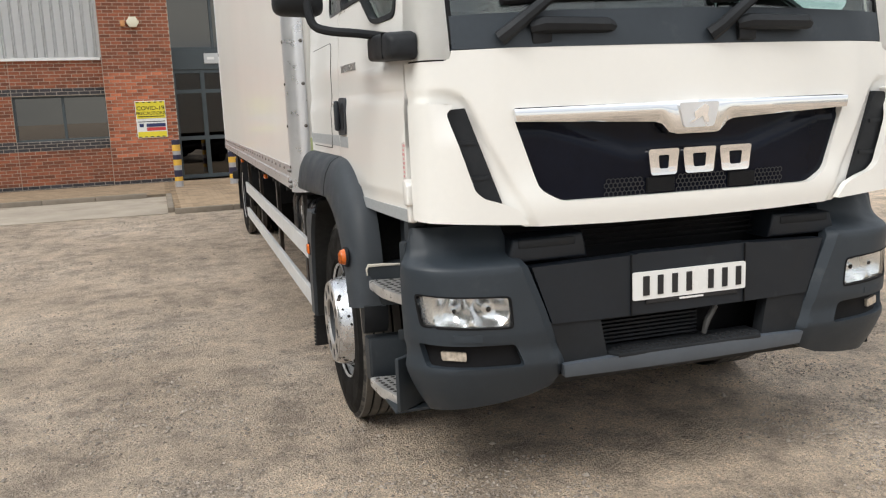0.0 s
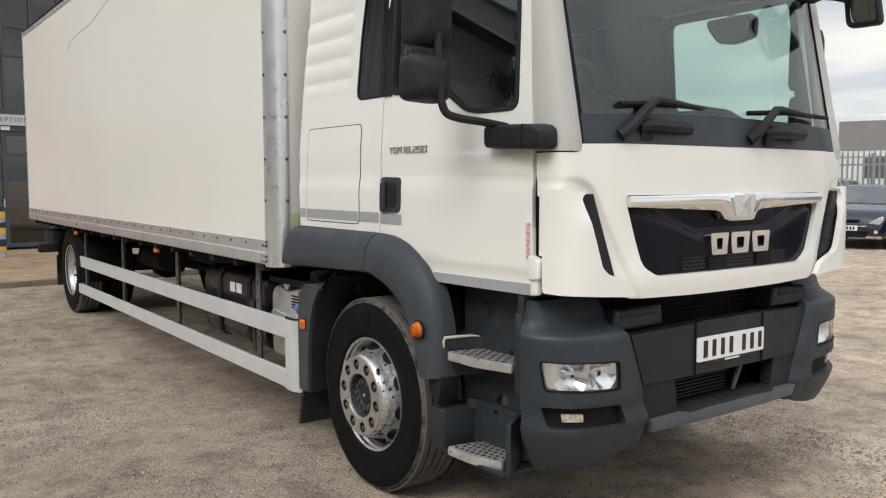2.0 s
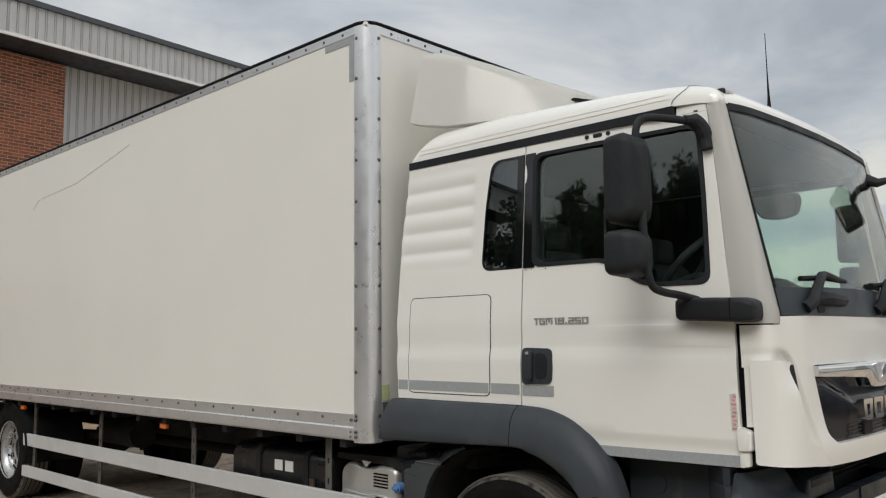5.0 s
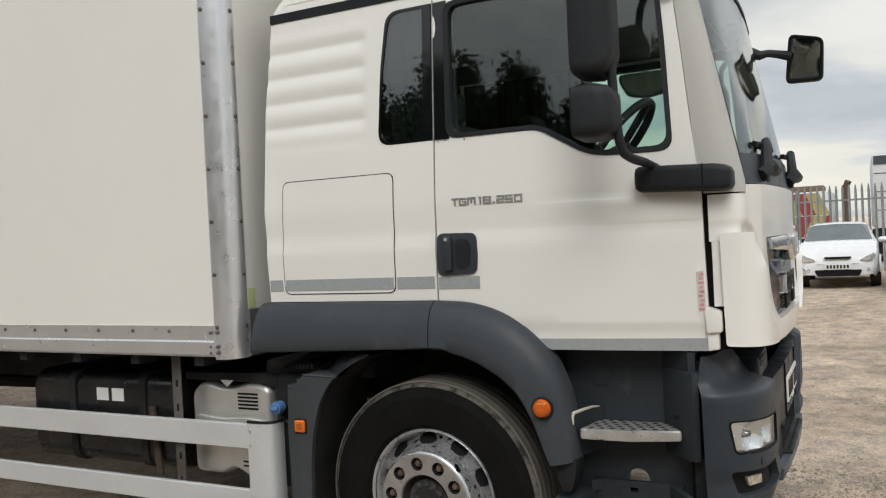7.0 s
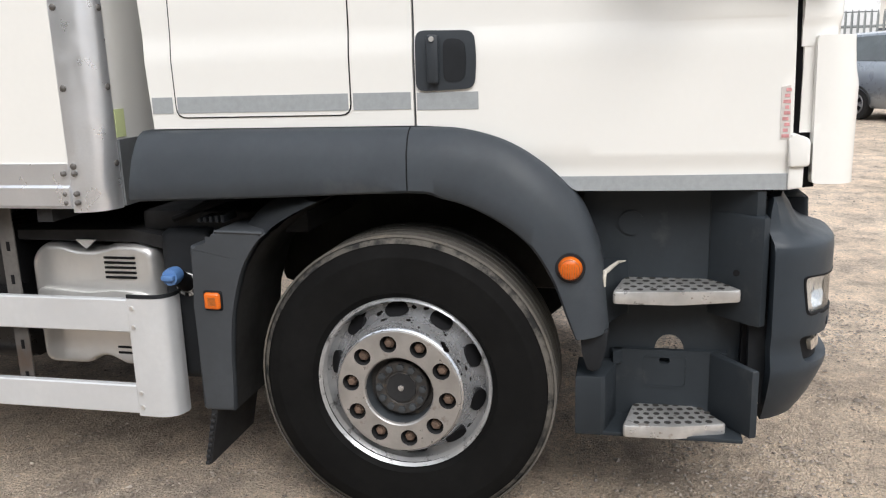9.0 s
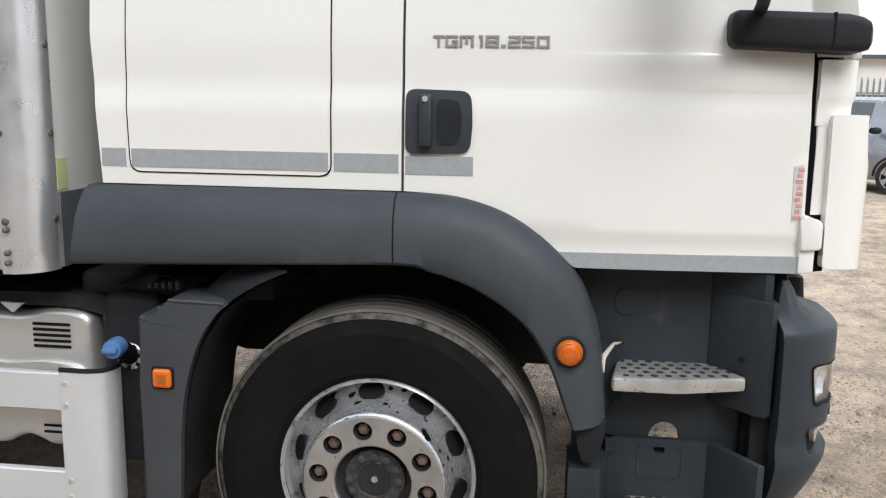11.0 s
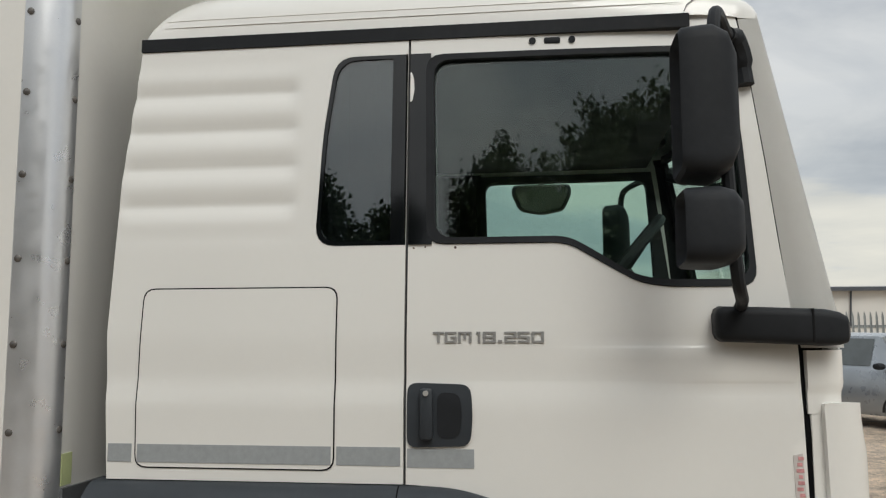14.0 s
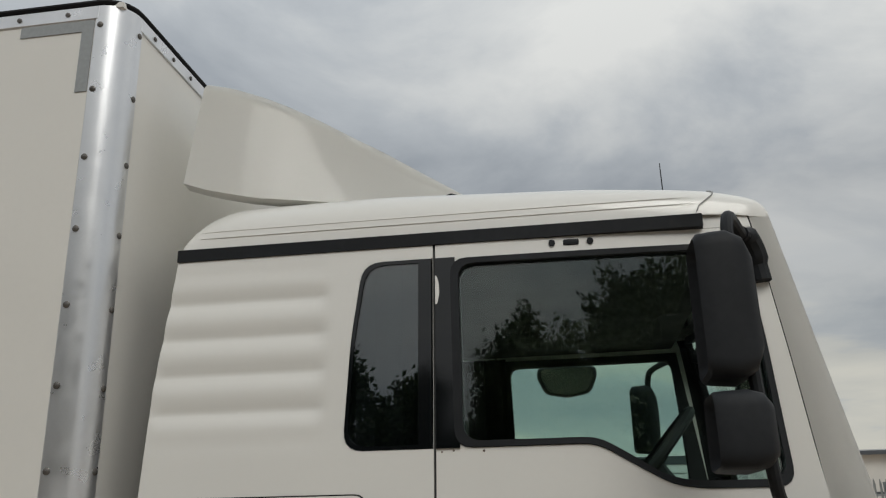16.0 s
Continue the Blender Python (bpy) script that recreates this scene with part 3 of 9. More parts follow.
    for k in range(9):
        bm = fresh()
        z0_ = 1.210 + k * 0.0165
        skin(bm, [(3.010 + 0.004 * (k % 2), z0_), (3.031 - 0.003 * (k % 3), z0_), (3.031 - 0.003 * (k % 3), z0_ + 0.0095), (3.011 + 0.004 * (k % 2), z0_ + 0.0095)], [], on_side(s, 0.0035), on_side(s, 0.0), 0.1)
        part("printed_bar", bm, label_red, tag)


both_sides(cab_side)
STROKES = {"T": "ht hm", "G": "ht hb vl vr:0,.55 hc:.5,1", "M": "vl vr ht vm", "1": "vm ht:0.1,.6", "8": "ht hb hc vl vr", ".": "dot", "2": "ht hb hc vr:.5,1 vl:0,.5", "5": "ht hb hc vl:.5,1 vr:0,.5", "0": "ht hb vl vr"}


def stroke_boxes(ch, wide, high, pen_w, pen_h):
    """The bars of one wide, heavy letter, as (y0, y1, z0, z1) from its own lower corner."""
    out = []
    for code in STROKES.get(ch, "").split():
        kind_, _, span_ = code.partition(":")
        a, b = (float(q) for q in span_.split(",")) if span_ else (0.0, 1.0)
        if kind_ == "dot":
            out.append((0, wide, 0, pen_h * 1.35))
        elif kind_ == "hm":
            out.append((wide * 0.5 - pen_w / 2, wide * 0.5 + pen_w / 2, 0, high))
        elif kind_[0] == "v":
            at = {"l": 0.0, "r": wide - pen_w, "m": wide * 0.5 - pen_w * 0.5}[kind_[1]]
            low_ = high * 0.3 if ch == "M" and kind_ == "vm" else 0.0
            out.append((at, at + pen_w, max(low_, a * high), b * high))
        else:
            at = {"t": high - pen_h, "b": 0.0, "c": (high - pen_h) / 2}[kind_[1]]
            out.append((a * wide, b * wide, at, at + pen_h))
    return out


bm = fresh()
for ch, y_a, y_b in (("T", 4.034, 4.002), ("G", 3.999, 3.965), ("M", 3.960, 3.921), ("1", 3.909, 3.890), ("8", 3.888, 3.851), (".", 3.845, 3.833), ("2", 3.826, 3.792), ("5", 3.788, 3.754), ("0", 3.748, 3.713)):
    for lv, (b0_, b1_, c0_, c1_) in enumerate(stroke_boxes(ch, y_a - y_b, 0.0315, 0.0076, 0.0056)):
        xq = -half_width((y_a + y_b) / 2, 1.680)
        prism(bm, [(y_a - b0_, 1.6645 + c0_), (y_a - b1_, 1.6645 + c0_), (y_a - b1_, 1.6645 + c1_), (y_a - b0_, 1.6645 + c1_)], "x", xq - 0.0040 - lv * 0.0003, xq + 0.002)
part("model_badge", bm, badge_grey, truck, "raised grey model lettering on the door", smooth=False, kind="stuff")
for yy, zz, r in ((3.42, 1.565, 0.0022), (3.39, 1.49, 0.0018), (4.06, 1.948, 0.003), (3.97, 1.945, 0.004), (4.095, 1.945, 0.003)):
    bm = fresh()
    disc(bm, (-half_width(yy, zz) - 0.0015, yy, zz), r, "x", 0.003, 7)
    part("stone_chip", bm, rust, truck)

# roof with its dark drip strip
ROOF_DOME = [(3.0, 0.112), (3.25, 0.155), (3.6, 0.198), (4.3, 0.240), (5.0, 0.232)]


def blend_low(a, b):
    """The lower of two rises, with a soft turn from one to the other."""
    return (max(a, 1e-4) ** -5 + max(b, 1e-4) ** -5) ** -0.2


RIM_OUT, RIM_IN = Vector((half_width(seam_y(2.65) - 0.003, 2.65), seam_y(2.65) - 0.003)), Vector((0.957, front_y(0.957, 2.65)))
RIM_TURN = Vector((RIM_OUT.x - 0.008, RIM_IN.y - 0.042))
RIM = sorted(tuple(RIM_OUT * (1 - t) ** 2 + RIM_TURN * 2 * t * (1 - t) + RIM_IN * t * t) for t in [k / 24 for k in range(25)])


def rim_y(a):
    """The front edge of the roof, which turns with the corner posts."""
    return (front_y(a, 2.65) if a < 0.957 else lerp(a, RIM)) - 0.002


def rear_rise(y):
    """The roof's rounded rear corner."""
    return 1.0 if y < 4.76 else max(0.0, 1 - ((y - 4.76) / 0.232) ** 2) ** 0.43


def roof_point(u, v):
    y0 = rim_y(abs(u) * 1.0245)
    y = y0 + v * (4.992 - y0)
    a = u * lerp(y, [(3.10, 1.0265), (3.16, 1.034), (3.24, 1.045), (3.36, 1.052)])
    side = max(0.0, 1 - abs(u) ** 7.0) ** 0.36
    rear = rear_rise(y)
    d = y - y0
    nose = 1.0 if d > 0.30 else max(0.0, 1 - ((0.30 - d) / 0.30) ** 2.2) ** 0.5
    dome = lerp(y, ROOF_DOME)
    return Vector((a, y, 2.650 + dome * blend_low(side * rear, nose) - 0.012 * (1 - nose)))


US = [math.sin(math.pi * (i / 40 - 0.5)) for i in range(41)]
VS = [0.5 - 0.5 * math.cos(math.pi * i / 36) for i in range(37)]
bm = fresh()
grid(bm, [[roof_point(u, v) for u in US] for v in VS])
roof = part("cab_roof", bm, white_paint, truck, "white high-sided cab roof", angle=60)


def roof_trim(s):
    bm = fresh()
    prism(bm, [(s * 1.040, 2.604), (s * 1.064, 2.606), (s * 1.064, 2.648), (s * 1.040, 2.652)], "y", 3.265, 5.004, 0.003, 1)
    part("drip_strip", bm, black_plastic, roof, "dark drip strip")
    for zz in (2.688, 2.712):
        bm = fresh()
        line = []
        for k in range(25):
            y = 4.93 - k * (4.93 - 3.285) / 24
            rise = lerp(y, ROOF_DOME) * max(0.01, rear_rise(y))
            line.append((s * (1.052 * (1 - min(0.9, (zz - 2.65) / rise) ** (1 / 0.36)) ** (1 / 7) + 0.0004), y, zz))
        tube(bm, line, [0.0006] + [0.0014] * 23 + [0.0006], 6)
        part("pressed_line", bm, white_paint, roof)


both_sides(roof_trim)

# cab corner posts beside the windscreen
def corner_post(s):
    bm = fresh()
    rows = []
    zs = [(1.648 + i * (2.64 - 1.648) / 22, 0.0) for i in range(23)] + [(2.650, 0.0), (2.660, 0.006), (2.666, 0.020)]
    for z, back in zs:
        p0 = Vector((half_width(seam_y(z) - 0.003, z), seam_y(z) - 0.003))
        p2 = Vector((0.957, front_y(0.957, z)))
        c = Vector((p0.x - 0.008, p2.y - 0.042))
        rows.append([Vector((s * (q.x - back * (0.22 + 0.35 * t)), q.y + back, z)) for t, q in ((t, p0 * (1 - t) ** 2 + c * 2 * t * (1 - t) + p2 * t * t) for t in [k / 10 for k in range(11)])])
    sheet(bm, rows, 0.03 * s)
    post = part("corner_post", bm, white_paint, truck, angle=60)
    bm = fresh()
    sheet(bm, [[Vector((q.x - s * 0.042, q.y + 0.030, q.z)) for q in row[1:9]] for row in rows[2:22]], 0.006 * s)
    part("post_lining", bm, interior_dark, post)
    bm = fresh()
    prism(bm, [(s * 0.92, 2.91), (s * 1.00, 2.915), (s * 1.045, 2.96), (s * 1.055, 3.02), (s * 0.92, 3.02)], "z", 1.50, 1.66)
    part("corner_filler", bm, seam_black, truck)
    bm = fresh()
    sheet(bm, [[Vector((s * (half_width(seam_y(z), z) - d), seam_y(z) + e, z)) for d, e in ((0.022, 0.03), (0.016, 0.0), (0.022, -0.03), (0.04, -0.06))] for z in (1.06, 1.4, 1.66, 1.9, 2.2, 2.45, 2.64)], 0.01)
    part("pillar_gap", bm, seam_black, truck)
    bm = fresh()
    skin(bm, [(3.262, 2.607), (3.262, 2.660), (3.128, 2.660), (3.118, 2.607)], [], on_side(s, -0.001), on_side(s, -0.03), 0.05)
    part("roof_corner", bm, white_paint, truck)
    bm = fresh()
    box(bm, s * 0.885 - 0.05, s * 0.885 + 0.05, 3.074, 3.141, 2.690, 2.724, 0.012, 3)
    lamp_m = part("marker_lamp", bm, black_plastic, roof, "small dark roof marker lamp")
    bm = fresh()
    box(bm, s * 0.885 - 0.036, s * 0.885 + 0.036, 3.068, 3.081, 2.698, 2.717, 0.004)
    part("lens", bm, bpy.data.materials["pale_lens"] if "pale_lens" in bpy.data.materials else surf("pale_lens", (0.55, 0.55, 0.53), 0.2, var=0.2, scale=60), lamp_m)


both_sides(corner_post)

# windscreen, its lower cowl and top band
SCREEN = rounded([(-0.952, 1.70), (0.952, 1.70), (0.962, 2.615), (-0.962, 2.615)], 0.05)
LOW_BAND = [(-0.950, 1.682), (0.950, 1.682), (0.950, 1.800), (0.5, 1.815), (0, 1.82), (-0.5, 1.815), (-0.950, 1.800)]
bm = fresh()
skin(bm, SCREEN, [], lambda a, z: (a, front_y(a, z) + 0.004, z), lambda a, z: (a, front_y(a, z) + 0.010, z), 0.09)
screen = part("windscreen", bm, screen_glass, truck, "large raked windscreen")
screen.visible_shadow = False
bm = fresh()
skin(bm, LOW_BAND, [], lambda a, z: (a, front_y(a, z) - 0.002, z), lambda a, z: (a, front_y(a, z) + 0.03, z), 0.08)
part("cowl_band", bm, corner_plastic, truck, "dark grey wiper cowl")
bm = fresh()
skin(bm, [(-0.962, 2.610), (0.962, 2.610), (0.94, 2.645), (-0.94, 2.645)], [], lambda a, z: (a, front_y(a, z) - 0.002, z), lambda a, z: (a, front_y(a, z) + 0.03, z), 0.08)
part("header_band", bm, black_plastic, truck)


def edge_rubber(s):
    bm = fresh()
    skin(bm, [(s * 0.940, 1.70), (s * 0.957, 1.70), (s * 0.966, 2.62), (s * 0.949, 2.62)], [], lambda a, z: (a, front_y(a, z) - 0.001, z), lambda a, z: (a, front_y(a, z) + 0.03, z), 0.08)
    part("screen_rubber", bm, seam_black, truck)


both_sides(edge_rubber)

# wipers
def wiper(x0):
    y = front_y(x0, 1.74)
    bm = fresh()
    tube(bm, [(x0, y - 0.012, 1.715), (x0 + 0.03, y - 0.032, 1.74), (x0 + 0.21, y - 0.014, 1.868), (x0 + 0.25, y - 0.012, 1.872), (x0 + 0.55, y - 0.005, 1.852)], [0.029, 0.027, 0.020, 0.017, 0.009], 8)
    arm = part("wiper_arm", bm, black_plastic, truck)
    bm = fresh()
    tube(bm, [(x0 + 0.02, y + 0.012, 1.845), (x0 + 0.35, y + 0.010, 1.862), (x0 + 0.72, y + 0.012, 1.850)], [0.013, 0.015, 0.010], 6)
    part("wiper_blade", bm, seam_black, arm)
    bm = fresh()
    tube(bm, [(x0 + 0.12, y - 0.01, 1.752), (x0 + 0.16, y - 0.028, 1.760), (x0 + 0.42, y - 0.028, 1.755), (x0 + 0.45, y - 0.01, 1.75)], [0.026, 0.031, 0.029, 0.022], 8)
    box(bm, x0 + 0.12, x0 + 0.20, y - 0.025, y + 0.01, 1.692, 1.75, 0.008)
    part("grab_rail", bm, black_plastic, truck)


wiper(-0.78)
wiper(0.07)

class Plan:
    """A plan line round the cab's corner, by its length."""

    def __init__(self, pts):
        self.p = [Vector(q) for q in pts]
        self.s = [0.0]
        for a, b in zip(self.p, self.p[1:]):
            self.s.append(self.s[-1] + (b - a).length)

    def at(self, s):
        for i in range(len(self.s) - 1):
            if s <= self.s[i + 1] or i == len(self.s) - 2:
                t = (s - self.s[i]) / (self.s[i + 1] - self.s[i])
                a, b = self.p[i], self.p[i + 1]
                d = (b - a).normalized()
                return a.lerp(b, t), Vector((d.y, -d.x))

    def of(self, a):
        for i in range(len(self.p) - 1):
            if a <= self.p[i + 1].x:
                t = (a - self.p[i].x) / (self.p[i + 1].x - self.p[i].x)
                return self.s[i] + t * (self.s[i + 1] - self.s[i])
        return self.s[-1]


def smooth_plan(pts, n=5):
    out = []
    for i in range(len(pts) - 1):
        p = [Vector(pts[max(0, min(len(pts) - 1, i + k))]) for k in (-1, 0, 1, 2)]
        for j in range(n):
            t = j / n
            out.append(0.5 * ((2 * p[1]) + (p[2] - p[0]) * t + (2 * p[0] - 5 * p[1] + 4 * p[2] - p[3]) * t * t + (3 * p[1] - p[0] - 3 * p[2] + p[3]) * t ** 3))
    out.append(Vector(pts[-1]))
    return Plan(out)


# front panel with the grille opening, running round to the door seam above the fairings
HOOD_PLAN = smooth_plan([(0.0, 2.790), (0.35, 2.797), (0.75, 2.822), (0.85, 2.836), (0.95, 2.856), (1.012, 2.866), (1.055, 2.884), (1.081, 2.924), (1.094, 2.986)])
ho, HOOD_END = HOOD_PLAN.of, HOOD_PLAN.s[-1]
HOOD_HALF = [(0.0, 1.020), (0.35, 1.022), (0.70, 1.030), (0.735, 1.045), (0.795, 1.122), (0.874, 1.26), (0.944, 1.40), (0.963, 1.452), (0.980, 1.466)]
HOOD_HALF = [(ho(a), z) for a, z in HOOD_HALF] + [(HOOD_END, 1.466), (HOOD_END, 1.641), (ho(0.985), 1.643), (ho(0.962), 1.652), (ho(0.955), 1.678), (ho(0.5), 1.686)]
HOOD = HOOD_HALF + [(-u, z) for u, z in HOOD_HALF[:0:-1]]
GRILLE = rounded([(-0.745, 1.468), (0.745, 1.468), (0.735, 1.425), (0.645, 1.165), (0.56, 1.118), (-0.56, 1.118), (-0.645, 1.165), (-0.735, 1.425)], 0.03)
FOLD = [Vector(q) for q in smooth_path([(0.65, 1.01, 0), (0.69, 1.08, 0), (0.748, 1.184, 0), (0.829, 1.335, 0), (0.880, 1.440, 0), (0.908, 1.490, 0), (0.938, 1.518, 0), (0.985, 1.530, 0), (1.05, 1.533, 0), (1.3, 1.533, 0)], 3)]


def past_fold(x, z):
    """Distance past the crease that runs beside the air slot and over the fairing, outwards and down."""
    best, side = 9.0, 1.0
    p = Vector((x, z, 0))
    for a, b in zip(FOLD, FOLD[1:]):
        d = b - a
        t = max(0.0, min(1.0, (p - a).dot(d) / d.length_squared))
        off = p - (a + d * t)
        if off.length < best:
            best, side = off.length, d.y * off.x - d.x * off.y
    return math.copysign(best, side)



def hood_skin(lift):
    def f(u, z):
        p, n = HOOD_PLAN.at(abs(u))
        k = max(0.0, min(1.0, past_fold(p.x, z) / 0.028 + 0.5))
        rise = 0.014 * math.exp(-((z - 1.10) / 0.09) ** 2) * max(0.0, min(1.0, (0.80 - p.x) / 0.1))
        q = p + n * (lift - (0.018 - 0.011 * max(0.0, min(1.0, (p.x - 0.98) / 0.06))) * k * k * (3 - 2 * k) + rise)
        return (math.copysign(q.x, u), q.y, z)
    return f


bm = fresh()
skin(bm, HOOD, [[(math.copysign(ho(abs(a)), a), z) for a, z in GRILLE]], hood_skin(0.0), hood_skin(-0.03), 0.0125)
part("front_panel", bm, white_paint, truck, "white front flap round the grille")
for s in (-1, 1):
    bm = fresh()
    skin(bm, [(ho(1.05), 1.222), (HOOD_END - 0.012, 1.222), (HOOD_END - 0.012, 1.50), (ho(1.05), 1.50)], [], lambda u, z: (s * (HOOD_PLAN.at(u)[0].x - 0.008), HOOD_PLAN.at(u)[0].y + 0.004, z), lambda u, z: (s * (HOOD_PLAN.at(u)[0].x - 0.03), HOOD_PLAN.at(u)[0].y + 0.02, z), 0.05)
    part("inner_cheek", bm, white_paint, truck)
bm = fresh()


def grille_y(a, z):
    """The dark grille face: a shallow valley under the chrome bar, with raised shoulders."""
    v = 1.40 - 0.115 * max(0.0, min(1.0, (0.62 - abs(a)) / 0.36))
    return front_y(a, z) + 0.018 + 0.022 / (1 + math.exp(-(z - v) * 160))


skin(bm, GRILLE, [], lambda a, z: (a, grille_y(a, z), z), lambda a, z: (a, front_y(a, z) + 0.07, z), 0.016)
grille = part("grille", bm, gloss_black, truck, "glossy black grille")
bar = [(-0.742, 1.464), (0, 1.470), (0.742, 1.464), (0.735, 1.419), (0.175, 1.395), (0.145, 1.386), (0.115, 1.353), (0.085, 1.345), (-0.085, 1.345), (-0.115, 1.353), (-0.145, 1.386), (-0.175, 1.395), (-0.735, 1.419)]
bm = fresh()
skin(bm, bar, [], lambda a, z: (a, front_y(a, z) - 0.008 - 0.010 * max(0, 1 - abs(a) / 0.2) - 0.015 * max(0.0, 1 - ((z - (1.440 - 0.032 * max(0.0, min(1.0, (0.15 - abs(a)) / 0.05)))) / (0.034 + 0.034 * max(0.0, min(1.0, (0.15 - abs(a)) / 0.05)))) ** 4), z), lambda a, z: (a, front_y(a, z) + 0.03, z), 0.012)
part("chrome_bar", bm, chrome, grille, "polished chrome bar")
bm = fresh()
skin(bm, rounded([(-0.090, 1.462), (0.090, 1.462), (0.066, 1.368), (-0.066, 1.368)], 0.015), [], lambda a, z: (a, front_y(a, z) - 0.0365, z), lambda a, z: (a, front_y(a, z), z), 0.05)
part("emblem_plate", bm, aluminium, grille, "plain chrome emblem plate")
bm = fresh()
prism(bm, [(-0.05, 1.385), (-0.02, 1.40), (-0.025, 1.425), (0.02, 1.455), (0.04, 1.445), (0.035, 1.415), (0.04, 1.385), (0.02, 1.387), (0.012, 1.41), (-0.03, 1.388)], "y", front_y(0, 1.42) - 0.0395, front_y(0, 1.42) - 0.030)
part("emblem_shape", bm, chrome, grille)
for x0, x1 in ((-0.198, -0.062), (-0.046, 0.104), (0.120, 0.268)):
    bm = fresh()
    ring_o = rounded([(x0 + 0.012, 1.190), (x0, 1.290), (x1, 1.290), (x1 - 0.012, 1.190)], 0.012, 3)
    ring_i = rounded([(x0 + 0.049, 1.214), (x0 + 0.044, 1.266), (x1 - 0.044, 1.266), (x1 - 0.049, 1.214)], 0.008, 3)
    yb = front_y(0, 1.24)
    skin(bm, ring_o, [ring_i], lambda a, z: (a, yb + 0.004 - 0.10 * (z - 1.24) ** 2 / 0.05 * 0.4, z), lambda a, z: (a, yb + 0.03, z), 0.02)
    part("chrome_block", bm, chrome, grille, "plain hollow chrome block shape", smooth=False)
# honeycomb mesh along the grille's foot
for x0, x1 in ((-0.37, -0.215), (-0.06, 0.155), (0.30, 0.43)):
    bm = fresh()
    r = 0.0105
    j = 0
    z = 1.128
    while z < 1.178:
        x = x0 + (r * 0.9 if j % 2 else 0)
        while x < x1:
            ring = [(x + r * math.cos(math.pi / 3 * k + math.pi / 6), z + r * math.sin(math.pi / 3 * k + math.pi / 6)) for k in range(6)]
            for k in range(6):
                (xa, za), (xb, zb) = ring[k], ring[(k + 1) % 6]
                d = Vector((xb - xa, zb - za)).normalized() * 0.0016
                y = grille_y(x, z) - 0.006
                vs = [bm.verts.new(p) for p in ((xa - d.y, y, za + d.x), (xb - d.y, y, zb + d.x), (xb + d.y, y, zb - d.x), (xa + d.y, y, za - d.x))]
                bm.faces.new(vs)
            x += r * 1.8
        z += r * 1.56
        j += 1
    part("honeycomb_mesh", bm, surf("mesh_grey", (0.022, 0.022, 0.025), 0.4, var=0.1) if x0 < -0.3 else bpy.data.materials["mesh_grey"], grille, smooth=False)
for x0 in (-0.20, 0.17):
    bm = fresh()
    box(bm, x0, x0 + 0.12, front_y(0, 1.15) + 0.006, front_y(0, 1.15) + 0.03, 1.126, 1.182, 0.003, 1)
    part("grille_recess", bm, seam_black, grille)


# corner fairings with their dark slots
CORNER = smooth_plan([(0.68, 2.812), (0.80, 2.812), (0.94, 2.818), (1.01, 2.835), (1.050, 2.862), (1.072, 2.91), (1.081, 2.96), (1.087, 2.990), (1.089, 3.022)])


def wrap(plan, s, lift=0.0, lean=None):
    def f(u, z):
        p, n = plan.at(u)
        q = p + n * lift
        return (s * q.x, q.y + (lean(z) if lean else 0.0), z)
    return f


def fairing(s):
    o = CORNER.of
    end = CORNER.s[-1]
    outline = [(o(0.695), 1.040), (o(0.84), 1.052), (o(1.00), 1.066), (end - 0.080, 1.074), (end - 0.072, 1.497), (o(1.05), 1.496), (o(0.965), 1.490), (o(0.972), 1.476), (o(0.992), 1.458), (o(0.954), 1.338), (o(0.903), 1.178), (o(0.870), 1.148), (o(0.80), 1.126), (o(0.741), 1.100), (o(0.712), 1.06)]
    bm = fresh()

    def nose(lift):
        def f(u, z):
            p, n = CORNER.at(u)
            q = p + n * (lift - 0.030 * max(0.0, min(1.0, (z - 1.36) / 0.12)) * max(0.0, min(1.0, (1.045 - p.x) / 0.06)))
            return (s * q.x, q.y, z)
        return f
    skin(bm, rounded(outline, 0.012, 2), [], nose(0.022), nose(-0.01), 0.02)
    part("corner_fairing", bm, white_paint, truck, "white corner fairing")
    bm = fresh()
    skin(bm, [(o(0.77), 1.08), (o(0.93), 1.15), (o(1.01), 1.47), (o(0.92), 1.475)], [], wrap(CORNER, s, -0.022), wrap(CORNER, s, -0.05), 0.06)
    slot = part("air_slot", bm, black_plastic, truck, "dark corner air slot")
    for z in (1.215, 1.345):
        a = lerp(z, [(1.1, 0.80), (1.46, 0.945)])
        bm = fresh()
        skin(bm, [(o(a - 0.01), z), (o(a + 0.07), z), (o(a + 0.07), z + 0.014), (o(a - 0.01), z + 0.014)], [], wrap(CORNER, s, -0.016), wrap(CORNER, s, -0.03), 0.06)
        part("slot_slat", bm, black_plastic, slot)


def hinge(s):
    bm = fresh()
    prism(bm, rounded([(2.950, 1.126), (3.008, 1.122), (3.012, 1.214), (2.998, 1.224), (2.974, 1.214), (2.952, 1.206)], 0.012, 3), "x", s * 1.118, s * 1.06, 0.007, 3)
    prism(bm, rounded([(2.964, 1.062), (3.006, 1.056), (3.006, 1.132), (2.964, 1.136)], 0.006, 2), "x", s * 1.106, s * 1.06, 0.004, 2)
    part("hinge_block", bm, white_paint, truck)


both_sides(fairing)
both_sides(hinge)

# ---- bumper
BUMP = smooth_plan([(0.0, 2.800), (0.30, 2.806), (0.54, 2.822), (0.776, 2.822), (0.927, 2.836), (1.03, 2.876), (1.09, 2.935), (1.118, 2.985), (1.128, 3.035)])


